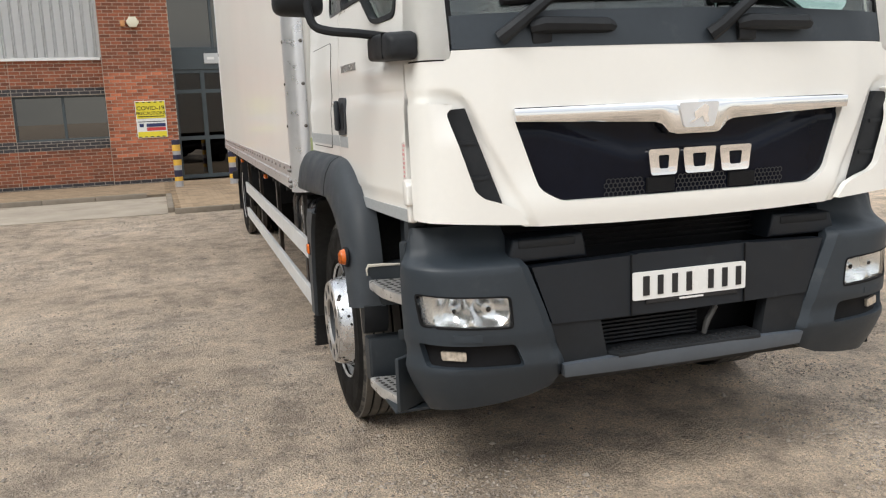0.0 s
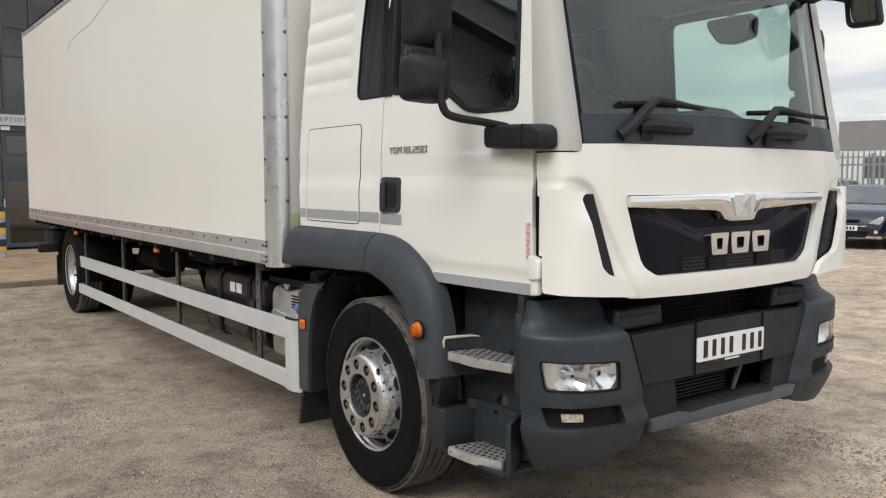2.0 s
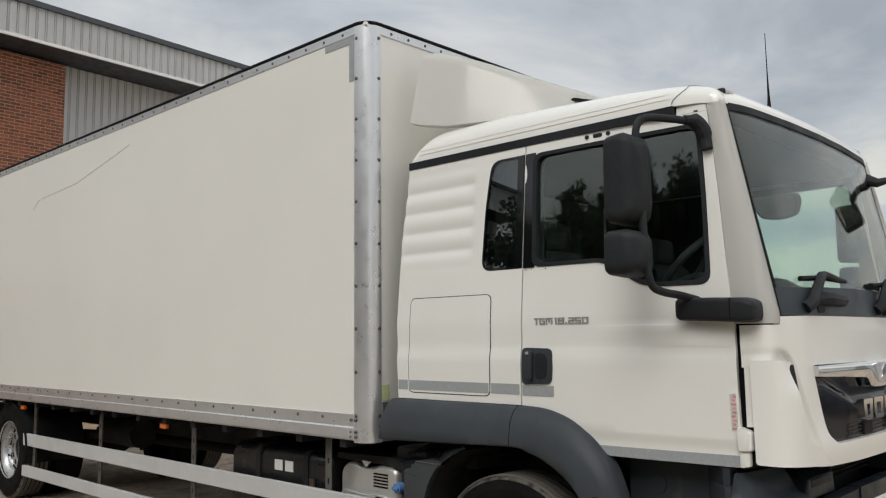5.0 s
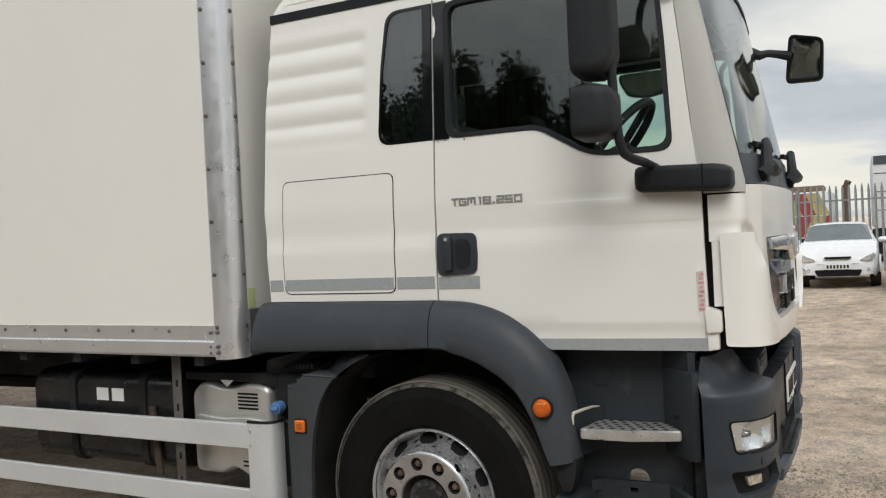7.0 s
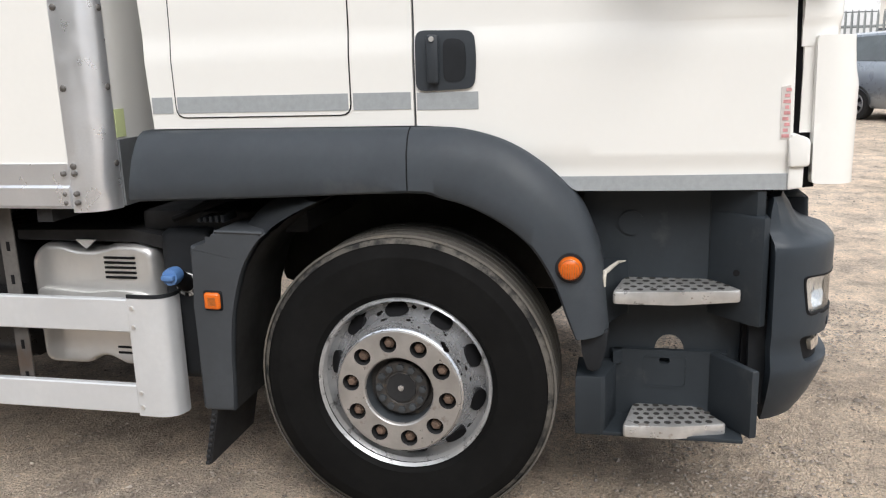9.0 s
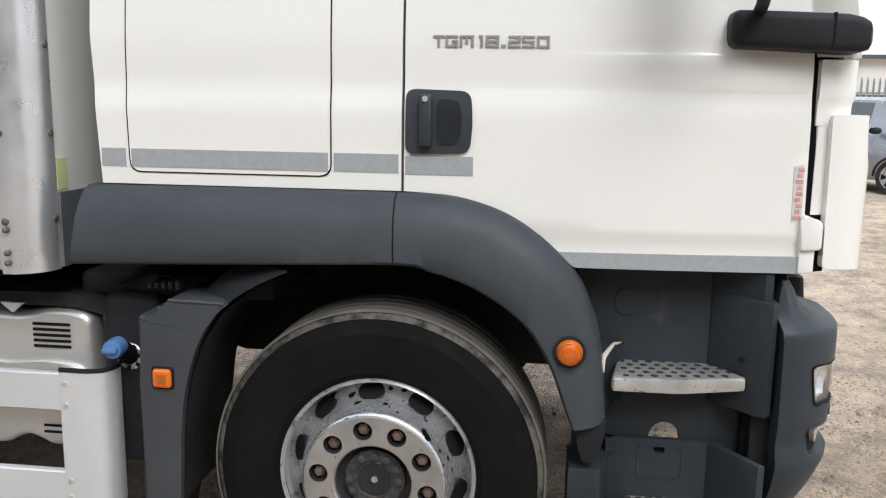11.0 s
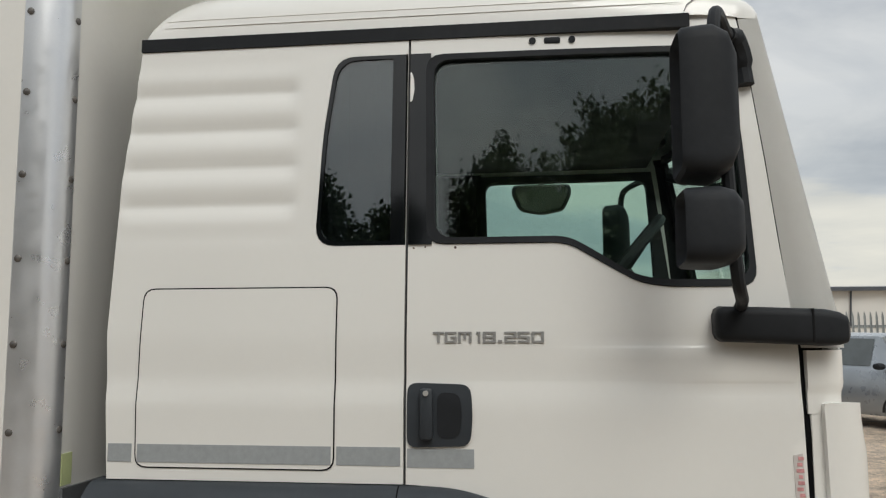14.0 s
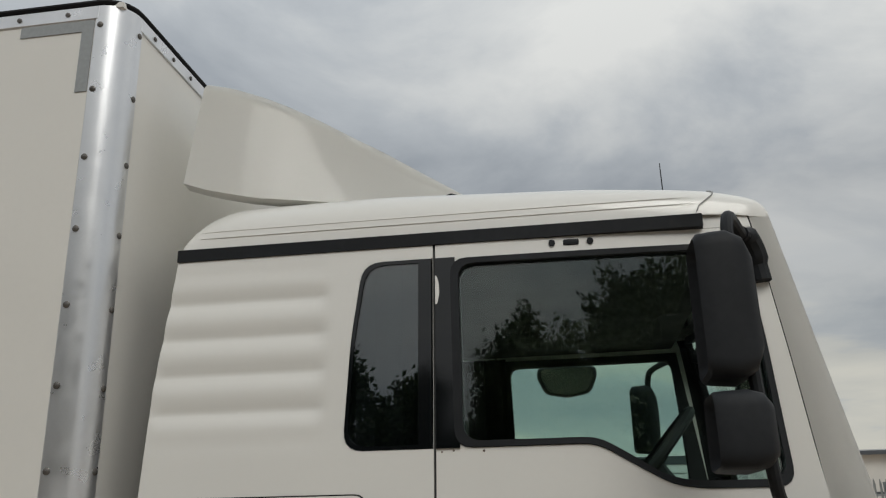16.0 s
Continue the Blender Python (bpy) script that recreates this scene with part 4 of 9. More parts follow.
BUMP_INSET = [(0.29, 0.090), (0.343, 0.056), (0.384, 0.033), (0.43, 0.012), (0.462, 0.000), (0.484, -0.008), (0.505, -0.010), (0.53, -0.002), (0.574, 0.0), (0.585, -0.003), (0.605, -0.010), (0.855, -0.012), (0.885, -0.010), (0.905, -0.004), (1.04, 0.0)]


BUMP_BACK = [(0.882, 0.0), (0.890, 0.004), (0.899, 0.016), (0.912, 0.052), (0.924, 0.082), (0.938, 0.104), (0.958, 0.118), (0.985, 0.130), (1.012, 0.148), (1.04, 0.158)]


BUMP_EDGE = [(0.30, 0.56), (0.40, 0.56), (0.485, 0.545), (0.70, 0.62), (0.875, 0.69), (0.93, 0.725), (1.015, 0.745)]


def bump_wrap(s, lift):
    """The bumper's section: rolled shoulder, set-back top, ridges round the lamps, foot that runs in below."""
    def f(u, z):
        p, n = BUMP.at(u)
        q = p + n * (lift - lerp(z, BUMP_INSET))
        w = max(0.0, -n.y)
        back = lerp(z, BUMP_BACK)
        inner = u - BUMP.of(lerp(z, BUMP_EDGE))
        turn_in = 0.024 * max(0.0, min(1.0, 1 - inner / 0.036)) if z < 0.93 else 0.0
        return (s * (q.x - 0.25 * back * (1 - w)), q.y + back * w + turn_in, z)
    return f


def bumper_corner(s):
    o = BUMP.of
    last = BUMP.s[-1]
    outline = [(o(0.545), 0.485), (o(0.555), 0.425), (o(0.60), 0.386), (o(0.68), 0.356), (o(0.80), 0.335), (o(1.03), 0.316), (last - 0.012, 0.300), (last - 0.004, 0.60), (last, 0.93), (last - 0.01, 0.99), (last - 0.03, 1.03), (o(0.80), 1.03), (o(0.745), 1.015),
               (o(0.725), 0.93), (o(0.69), 0.875), (o(0.62), 0.70)]
    lamp = rounded([(o(1.098), 0.792), (o(0.775), 0.772), (o(0.765), 0.652), (o(1.085), 0.672)], 0.02)
    fog = rounded([(o(1.100), 0.604), (o(0.752), 0.584), (o(0.718), 0.494), (o(1.080), 0.512)], 0.022)
    bm = fresh()
    skin(bm, outline, [lamp, fog], bump_wrap(s, 0.0), bump_wrap(s, -0.05), 0.032, [((o(0.56), z), (last - 0.005, z)) for z in (0.384, 0.43, 0.462, 0.484, 0.505, 0.855, 0.882, 0.890, 0.899, 0.912, 0.924, 0.938, 0.958, 0.985, 1.012)] + [((o(a0) + 0.036, z0), (o(a1) + 0.036, z1)) for (z0, a0), (z1, a1) in zip(BUMP_EDGE[2:5], BUMP_EDGE[3:6])])
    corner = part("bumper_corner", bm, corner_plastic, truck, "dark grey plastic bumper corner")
    # headlamp
    def bowls(u, z):
        """Depth of the two mirrored bowls behind the lens, with a ridge between them."""
        d = 0.0
        for a, k in ((0.995, 1.0), (0.850, 1.0)):
            q = ((u - o(a)) / 0.078) ** 2 + ((z - 0.722) / 0.074) ** 2
            d = max(d, 0.052 * k * (1 - q))
        return -0.020 - d
    bm = fresh()
    skin(bm, lamp, [], lambda u, z: bump_wrap(s, bowls(u, z))(u, z), bump_wrap(s, -0.095), 0.011)
    head = part("headlamp", bm, reflector, truck, "clear rectangular headlamp with twin mirrored bowls")
    for a, r in ((0.995, 0.017), (0.850, 0.021)):
        p, n = BUMP.at(o(a))
        bm = fresh()
        lathe(bm, [(0.001, -0.016), (r * 0.7, -0.013), (r, -0.002), (r, 0.014), (r * 0.6, 0.03)], (s * (p.x - n.x * 0.050), p.y - n.y * 0.050, 0.722), "y", 16)
        part("bulb_shield", bm, chrome, head)
        bm = fresh()
        lathe(bm, [(0.001, -0.0175), (r * 0.5, -0.0165), (r * 0.55, -0.012)], (s * (p.x - n.x * 0.050), p.y - n.y * 0.050, 0.722), "y", 12)
        part("bulb_tip", bm, seam_black, head)
    bm = fresh()
    skin(bm, lamp, [], bump_wrap(s, -0.004), bump_wrap(s, -0.008), 0.06)
    part("lens", bm, lamp_glass, head).visible_shadow = False
    bm = fresh()
    wide = rounded([(o(1.102), 0.796), (o(0.771), 0.776), (o(0.761), 0.648), (o(1.089), 0.668)], 0.022)
    skin(bm, wide, [rounded([(o(1.098), 0.790), (o(0.777), 0.770), (o(0.767), 0.654), (o(1.085), 0.674)], 0.02)], bump_wrap(s, 0.002), bump_wrap(s, -0.02), 0.06)
    part("lamp_rim", bm, seam_black, head)
    # lower recess with the turn signal
    bm = fresh()
    skin(bm, fog, [], bump_wrap(s, -0.030), bump_wrap(s, -0.06), 0.05)
    recess = part("lamp_recess", bm, seam_black, corner)
    bm = fresh()
    skin(bm, rounded([(o(1.040), 0.570), (o(0.945), 0.564), (o(0.945), 0.530), (o(1.036), 0.536)], 0.006), [], bump_wrap(s, -0.016), bump_wrap(s, -0.04), 0.05)
    part("turn_lamp", bm, surf("pale_amber_lens", (0.56, 0.50, 0.42), 0.15, var=0.45, scale=55, metal=0.4, coat=0.5, bump=0.002, bump_scale=150) if s < 0 else bpy.data.materials["pale_amber_lens"], recess, "clear fluted turn lamp")
    bm = fresh()
    skin(bm, rounded([(o(0.99), 0.640), (o(0.885), 0.634), (o(0.885), 0.605), (o(0.99), 0.611)], 0.006), [], bump_wrap(s, 0.0025), bump_wrap(s, -0.005), 0.05)
    part("washer_cover", bm, corner_plastic, corner)
    # return of the bumper along the side
    bm = fresh()
    skin(bm, [(3.015, 0.36), (3.03, 0.93), (3.03, 1.02), (3.09, 1.0), (3.08, 0.36)], [], lambda y, z: (s * 1.055, y, z), lambda y, z: (s * 1.0, y, z), 0.1)
    part("bumper_return", bm, black_plastic, corner)


both_sides(bumper_corner)
bm = fresh()
skin(bm, [(-0.672, 0.868), (-0.235, 0.882), (-0.23, 0.886), (0.29, 0.886), (0.295, 0.882), (0.672, 0.868), (0.592, 0.640), (-0.592, 0.640)], [], lambda a, z: (a, front_y(a, z) + 0.022, z), lambda a, z: (a, front_y(a, z) + 0.09, z), 0.06)
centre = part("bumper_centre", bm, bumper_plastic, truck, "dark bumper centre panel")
for x0 in (-0.262, 0.262):
    bm = fresh()
    box(bm, x0 - 0.002, x0 + 0.002, front_y(0.2, 0.8) + 0.016, front_y(0.2, 0.8) + 0.026, 0.640, 0.884)
    part("panel_seam", bm, seam_black, centre)
for s in (-1, 1):
    bm = fresh()
    skin(bm, [(s * 0.39, 0.645), (s * 0.598, 0.645), (s * 0.548, 0.475), (s * 0.36, 0.475)], [], lambda a, z: (a, front_y(a, z) + 0.030, z), lambda a, z: (a, front_y(a, z) + 0.09, z), 0.07)
    part("slot_cheek", bm, black_plastic, centre)
    bm = fresh()
    pts = [(s * 0.42, 0.885), (s * 0.765, 0.885), (s * 0.735, 0.975), (s * 0.44, 0.985)]
    prism(bm, pts, "y", 2.868, 3.02, 0.016, 3)
    tread = part("front_step", bm, bumper_plastic, centre)
    bm = fresh()
    box(bm, min(s * 0.475, s * 0.715), max(s * 0.475, s * 0.715), 2.864, 2.875, 0.938, 0.972, 0.008)
    part("step_hollow", bm, black_plastic, tread)
bm = fresh()
skin(bm, [(-0.56, 0.478), (-0.35, 0.487), (0.35, 0.487), (0.56, 0.478), (0.55, 0.425), (-0.55, 0.425)], [], lambda a, z: (a, front_y(a, z) - 0.004 + 0.4 * max(0, 0.45 - z), z), lambda a, z: (a, front_y(a, z) + 0.06, z), 0.05)
part("lower_lip", bm, lip_paint, centre, "blue-grey lower bumper lip")
bm = fresh()
prism(bm, [(-0.33, 2.79), (0.33, 2.79), (0.36, 2.84), (0.36, 2.93), (-0.36, 2.93), (-0.36, 2.84)], "z", 0.482, 0.500, 0.004)
tread = part("front_tread", bm, black_plastic, centre, "black perforated bumper tread")
for i in range(22):
    for j in range(3):
        bm = fresh() if (i, j) == (0, 0) else bm
        disc(bm, (-0.315 + i * 0.030, 2.805 + j * 0.030, 0.4995), 0.008, "z", 0.004, 6)
part("tread_stud", bm, chassis_black, tread, kind="stuff")
bm = fresh()
prism(bm, [(2.85, 0.43), (2.99, 0.34), (3.02, 0.34), (3.02, 0.43)], "x", -0.80, 0.80)
part("under_tray", bm, chassis_black, centre)
# dark radiator space behind
bm = fresh()
box(bm, -1.02, 1.02, 3.03, 3.10, 0.42, 1.06)
part("radiator_wall", bm, seam_black, truck)
for i in range(8):
    bm = fresh()
    box(bm, -0.42, 0.10, 2.905, 2.93, 0.512 + i * 0.0165, 0.5195 + i * 0.0165)
    part("radiator_slat", bm, black_plastic, truck)
for i in range(5):
    bm = fresh()
    box(bm, -0.40, 0.42, 2.975, 2.99, 0.90 + i * 0.022, 0.906 + i * 0.022)
    part("intake_slat", bm, seam_black, truck)
bm = fresh()
tube(bm, [(0.11, 2.87, 0.51), (0.12, 2.86, 0.57), (0.16, 2.865, 0.62), (0.18, 2.90, 0.62)], [0.010, 0.014, 0.012, 0.008], 8)
part("tow_eye", bm, surf("bare_metal", (0.09, 0.09, 0.088), 0.6, metal=0.3), truck)

# registration plate with plain bars in place of its characters
bm = fresh()
y0 = front_y(0.2, 0.75) + 0.022
prism(bm, rounded([(-0.26, 0.700), (0.26, 0.700), (0.26, 0.812), (-0.26, 0.812)], 0.008, 2), "y", y0 - 0.012, y0 - 0.004)
plate = part("number_plate", bm, plate_white, truck, "white number plate with plain dark bars")
for i, w in enumerate((0.055, 0.05, 0.05, 0.05, 0, 0.05, 0.05, 0.05)):
    if w:
        bm = fresh()
        x = -0.222 + i * 0.0655 - (0.03 if i > 4 else 0)
        box(bm, x + 0.006, x + w * 0.62, y0 - 0.0155, y0 - 0.012, 0.717, 0.795)
        part("plate_bar", bm, ink, plate)
bm = fresh()
box(bm, -0.20, 0.22, y0 - 0.010, y0 - 0.002, 0.682, 0.700, 0.002, 1)
holder = part("plate_holder", bm, ink, plate)
bm = fresh()
box(bm, -0.05, 0.06, y0 - 0.013, y0 - 0.010, 0.687, 0.694)
part("printed_bar", bm, plate_white, holder)


# ---- wheel arches
ARCH_TOP = [(5.062, 1.258), (4.6, 1.260), (4.131, 1.259), (3.99, 1.256), (3.889, 1.235), (3.809, 1.204), (3.735, 1.158), (3.655, 1.088), (3.603, 1.025), (3.565, 0.945), (3.535, 0.84), (3.514, 0.62)]
ARCH_LOW = [(5.085, 1.030), (4.6, 1.045), (4.125, 1.062), (4.02, 1.045), (3.94, 1.022), (3.865, 0.986), (3.798, 0.943), (3.745, 0.893), (3.705, 0.833), (3.672, 0.768), (3.640, 0.68), (3.612, 0.61)]
ARCH_TOP = [tuple(q) for q in smooth_path(ARCH_TOP, 4)]
ARCH_LOW = [tuple(q) for q in smooth_path(ARCH_LOW, 4)]


def arch(s):
    def ring(i0, i1):
        rows = []
        for k in range(i0, i1 + 1):
            (yt, zt), (yl, zl) = ARCH_TOP[k], ARCH_LOW[k]
            row = []
            for t, x in ((0.0, 1.09), (0.005, 1.150), (0.05, 1.172), (0.16, 1.196), (0.40, 1.222), (0.72, 1.236), (0.95, 1.240), (1.0, 1.230), (1.0, 1.17)):
                row.append((s * x, yt + (yl - yt) * t, zt + (zl - zt) * t))
            rows.append(row)
        return rows
    bm = fresh()
    sheet(bm, ring(0, 8), 0.006)
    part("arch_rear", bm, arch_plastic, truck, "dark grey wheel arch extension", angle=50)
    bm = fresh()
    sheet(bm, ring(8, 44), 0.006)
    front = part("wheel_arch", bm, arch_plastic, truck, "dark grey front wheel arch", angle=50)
    bm = fresh()
    (yt, zt), (yl, zl) = ARCH_TOP[8], ARCH_LOW[8]
    tube(bm, [(s * (x + 0.0005), yt + (yl - yt) * t, zt + (zl - zt) * t) for t, x in ((0.005, 1.150), (0.05, 1.172), (0.16, 1.196), (0.40, 1.222), (0.72, 1.236), (0.95, 1.240))], 0.0022, 6)
    part("arch_seam", bm, seam_black, front)
    bm = fresh()
    rows = []
    for k in range(45):
        yl, zl = ARCH_LOW[k]
        rows.append([(s * x, yl + (0 if k else -0.04), zl + 0.012) for x in (1.19, 1.0, 0.80, 0.72)])
    sheet(bm, rows, 0.01)
    part("arch_liner", bm, lifted_dusty_liner, truck)
    bm = fresh()
    prism(bm, rounded([(3.602, 0.63), (3.512, 0.63), (3.522, 0.56), (3.540, 0.495), (3.578, 0.490), (3.594, 0.55)], 0.014, 3), "x", s * 1.19, s * 1.08, 0.008)
    part("arch_foot", bm, black_plastic, front)
    bm = fresh()
    disc(bm, (s * 1.232, 3.628, 0.838), 0.0455, "x", s * 0.011, 28)
    part("lamp_base", bm, black_plastic, front)
    bm = fresh()
    lathe(bm, [(0.001, 0.030 * s), (0.02, 0.029 * s), (0.032, 0.022 * s), (0.037, 0.008 * s), (0.037, 0)], (s * 1.238, 3.628, 0.838), "x", 28)
    turn = part("side_turn_lamp", bm, amber, front, "round amber side turn lamp")
    bm = fresh()
    lathe(bm, [(0.0285, s * 0.0245), (0.0298, s * 0.0262), (0.0312, s * 0.0232)], (s * 1.238, 3.628, 0.838), "x", 28)
    part("lens_ring", bm, dark_amber, turn)
    for i in range(7):
        bm = fresh()
        yy = 3.628 - 0.021 + i * 0.007
        hgt = 0.024 * math.sqrt(max(0.0, 1 - ((yy - 3.628) / 0.027) ** 2))
        box(bm, min(s * 1.262, s * 1.2685), max(s * 1.262, s * 1.2685), yy - 0.0009, yy + 0.0009, 0.834 - hgt, 0.834 + hgt)
        part("lens_rib", bm, dark_amber, turn)
    # rear mudguard with square lamp and rubber flap
    inner_edge = [(4.778, 0.297), (4.770, 0.42), (4.766, 0.52), (4.748, 0.664), (4.704, 0.806), (4.648, 0.894), (4.612, 0.926)]
    inner_edge = [tuple(q) for q in smooth_path(inner_edge, 4)]
    guard = [(4.893, 0.305), (4.880, 0.295)] + inner_edge + rounded([(4.62, 0.936), (4.795, 0.936), (4.812, 0.902), (4.842, 0.886), (4.888, 0.884), (4.890, 0.657)], 0.014, 3)[2:-2]
    bm = fresh()
    prism(bm, guard, "x", s * 1.234, s * 0.98, 0.014, 4)
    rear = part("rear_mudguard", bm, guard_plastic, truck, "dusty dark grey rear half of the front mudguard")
    bm = fresh()
    strip_low = [tuple(q) for q in smooth_path([(4.625, 0.918), (4.585, 0.950), (4.543, 0.976), (4.49, 1.004), (4.43, 1.030)], 3)]
    strip_up = [tuple(q) for q in smooth_path([(4.730, 0.930), (4.700, 0.962), (4.668, 0.992), (4.62, 1.022), (4.56, 1.040)], 3)]
    sheet(bm, [[(s * (1.222 - 0.10 * t), a[0] + (b[0] - a[0]) * t, a[1] + (b[1] - a[1]) * t) for t in (0, 0.3, 0.7, 1.0)] for a, b in zip(strip_low, strip_up)], 0.008)
    part("guard_top", bm, guard_plastic, rear)
    bm = fresh()
    tube(bm, [(s * 1.231, 4.790, 0.932), (s * 1.233, 4.70, 0.931), (s * 1.231, 4.620, 0.928)], 0.006, 6)
    part("guard_ledge", bm, guard_plastic, rear)
    bm = fresh()
    for k_ in range(5):
        box(bm, min(s * 1.05, s * 1.15), max(s * 1.05, s * 1.15), 4.795 + k_ * 0.022, 4.807 + k_ * 0.022, 0.945, 0.972 - 0.003 * k_, 0.002, 1)
    part("cable_clip", bm, black_plastic, rear)
    bm = fresh()
    box(bm, min(s * 1.225, s * 1.250), max(s * 1.225, s * 1.250), 4.787, 4.845, 0.667, 0.725, 0.010, 3)
    lamp_ = part("square_lamp", bm, amber, rear, "square amber side marker lamp")
    bm = fresh()
    box(bm, min(s * 1.20, s * 1.240), max(s * 1.20, s * 1.240), 4.779, 4.853, 0.659, 0.733, 0.012, 3)
    part("lamp_gasket", bm, seam_black, lamp_)
    bm = fresh()
    box(bm, min(s * 1.2495, s * 1.2515), max(s * 1.2495, s * 1.2515), 4.800, 4.828, 0.682, 0.710, 0.0008, 1)
    part("lens_centre", bm, dark_amber, lamp_)
    bm = fresh()
    prism(bm, [(4.845, 0.30), (4.868, 0.30), (4.912, 0.088), (4.892, 0.082)], "x", s * 1.222, s * 0.87, 0.003, 1)
    for k_ in range(9):
        box(bm, min(s * 1.218, s * 1.231), max(s * 1.218, s * 1.231), 4.853 + 0.0050 * k_, 4.869 + 0.0050 * k_, 0.268 - 0.023 * k_, 0.281 - 0.023 * k_, 0.002, 1)
    part("mud_flap", bm, chassis_black, rear, "black rubber mud flap")
    bm = fresh()
    prism(bm, [(4.785, 0.30), (4.86, 0.30), (4.86, 0.60), (4.80, 0.84), (4.66, 0.96), (4.62, 0.95), (4.73, 0.80), (4.775, 0.55)], "x", s * 0.98, s * 0.85)
    part("guard_liner", bm, chassis_black, rear)
    # thin sheet laid over the guard's wheel side to make it darker
    bm = fresh()
    curve = [(4.47, 1.012), (4.54, 0.972), (4.606, 0.920), (4.640, 0.890), (4.697, 0.803), (4.741, 0.664), (4.760, 0.52), (4.771, 0.303)]
    sheet(bm, [[(s * x_, yy, zz) for x_ in (1.214, 1.10, 0.95, 0.84)] for yy, zz in curve], 0.004)
    part("guard_lining", bm, lifted_dusty_liner, rear)


both_sides(arch)


# ---- entry steps
rngs = random.Random(12)


def steps(s):
    bm = fresh()
    skin(bm, [(3.08, 0.36), (3.60, 0.30), (3.60, 1.06), (3.05, 1.06)], [rounded([(3.265, 0.47), (3.375, 0.47), (3.360, 0.535), (3.335, 0.555), (3.305, 0.555), (3.28, 0.535)], 0.02)], lambda y, z: (s * 0.985, y, z), lambda y, z: (s * 0.95, y, z), 0.1)
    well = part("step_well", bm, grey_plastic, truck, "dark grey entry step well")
    bm = fresh()
    prism(bm, [(s * 1.112, 3.048), (s * 1.128, 3.066), (s * 1.112, 3.095), (s * 0.99, 3.205), (s * 0.96, 3.205), (s * 0.96, 3.045)], "z", 0.635, 0.975, 0.006)
    prism(bm, [(s * 1.09, 3.06), (s * 1.10, 3.085), (s * 0.99, 3.205), (s * 0.96, 3.205), (s * 0.96, 3.06)], "z", 0.97, 1.05)
    part("well_front", bm, grey_plastic, well)
    bm = fresh()
    prism(bm, [(s * 1.163, 3.530), (s * 1.09, 3.509), (s * 1.02, 3.486), (s * 0.992, 3.455), (s * 0.95, 3.445), (s * 0.95, 3.62), (s * 1.163, 3.62)], "z", 0.625, 0.808, 0.007, 3)
    part("well_ledge", bm, grey_plastic, well)
    bm = fresh()
    tube(bm, [(s * 1.164, 3.527, 0.762), (s * 1.165, 3.529, 0.790), (s * 1.158, 3.528, 0.806), (s * 1.09, 3.508, 0.808), (s * 1.03, 3.490, 0.808), (s * 1.0, 3.465, 0.806)], [0.003, 0.006, 0.0078, 0.0068, 0.0055, 0.0015], 6)
    part("worn_edge", bm, worn_cream, well, "pale worn edge of the step well")
    bm = fresh()
    disc(bm, (s * 0.987, 3.45, 0.93), 0.04, "x", s * 0.004, 24)
    part("round_cover", bm, grey_plastic, well)
    for z0, ya, yb, deep, xo in ((0.748, 3.112, 3.506, 0.19, 1.168), (0.318, 3.142, 3.468, 0.19, 1.195)):
        bm = fresh()
        plan_ = rounded([(s * (xo - 0.062), ya), (s * (xo - 0.014), (ya + yb) / 2), (s * xo, yb), (s * (xo - deep), yb - 0.035), (s * (xo - deep), ya + 0.09)], 0.02, 3)
        prism(bm, plan_, "z", z0 - 0.042, z0, 0.008, 2)
        tread = part("entry_step", bm, tread_steel, well, "worn perforated steel step")
        # thin discs on the tread, coloured as the shade in its holes
        bm = fresh()
        for i in range(9):
            for j in range(5):
                yy = ya + 0.035 + i * (yb - ya - 0.07) / 8 + (0.010 if j % 2 else -0.010)
                xx = xo - 0.026 - j * 0.034 - 0.055 * ((yb - yy) / (yb - ya)) ** 1.5
                if ya + 0.03 + j * 0.012 < yy < yb - 0.03:
                    disc(bm, (s * xx, yy, z0 + 0.0008), rngs.uniform(0.0095, 0.0115), "z", 0.0006, 10)
        part("step_hole", bm, hole_dark, tread, kind="stuff")
    # lower box round the bottom step
    bm = fresh()
    prism(bm, [(s * 1.158, 3.062), (s * 1.166, 3.082), (s * 1.015, 3.192), (s * 0.995, 3.172)], "z", 0.285, 0.508, 0.007, 3)
    part("step_box_front", bm, grey_plastic, well)
    bm = fresh()
    prism(bm, [(s * 1.175, 3.615), (s * 1.175, 3.535), (s * 1.165, 3.522), (s * 1.035, 3.490), (s * 0.995, 3.49), (s * 0.995, 3.615)], "z", 0.268, 0.470, 0.008)
    part("step_box_rear", bm, grey_plastic, well)
    bm = fresh()
    prism(bm, [(s * 1.045, 3.50), (s * 1.015, 3.47), (s * 0.995, 3.47), (s * 0.995, 3.51)], "z", 0.46, 0.508, 0.003, 1)
    part("step_box_corner", bm, grey_plastic, well)
    bm = fresh()
    skin(bm, [(3.52, 0.28), (3.14, 0.30), (3.14, 0.508), (3.50, 0.508)], [rounded([(3.318, 0.462), (3.352, 0.462), (3.352, 0.484), (3.318, 0.484)], 0.010)], lambda y, z: (s * 1.012, y, z), lambda y, z: (s * 0.99, y, z), 0.1)
    part("box_back", bm, grey_plastic, well)
    bm = fresh()
    box(bm, min(s * 1.17, s * 0.96), max(s * 1.17, s * 0.96), 3.10, 3.53, 0.268, 0.283, 0.004)
    part("box_floor", bm, grey_plastic, well)
    bm = fresh()
    ring_ = rounded([(3.262, 0.378), (3.402, 0.378), (3.402, 0.490), (3.262, 0.490)], 0.02, 4)
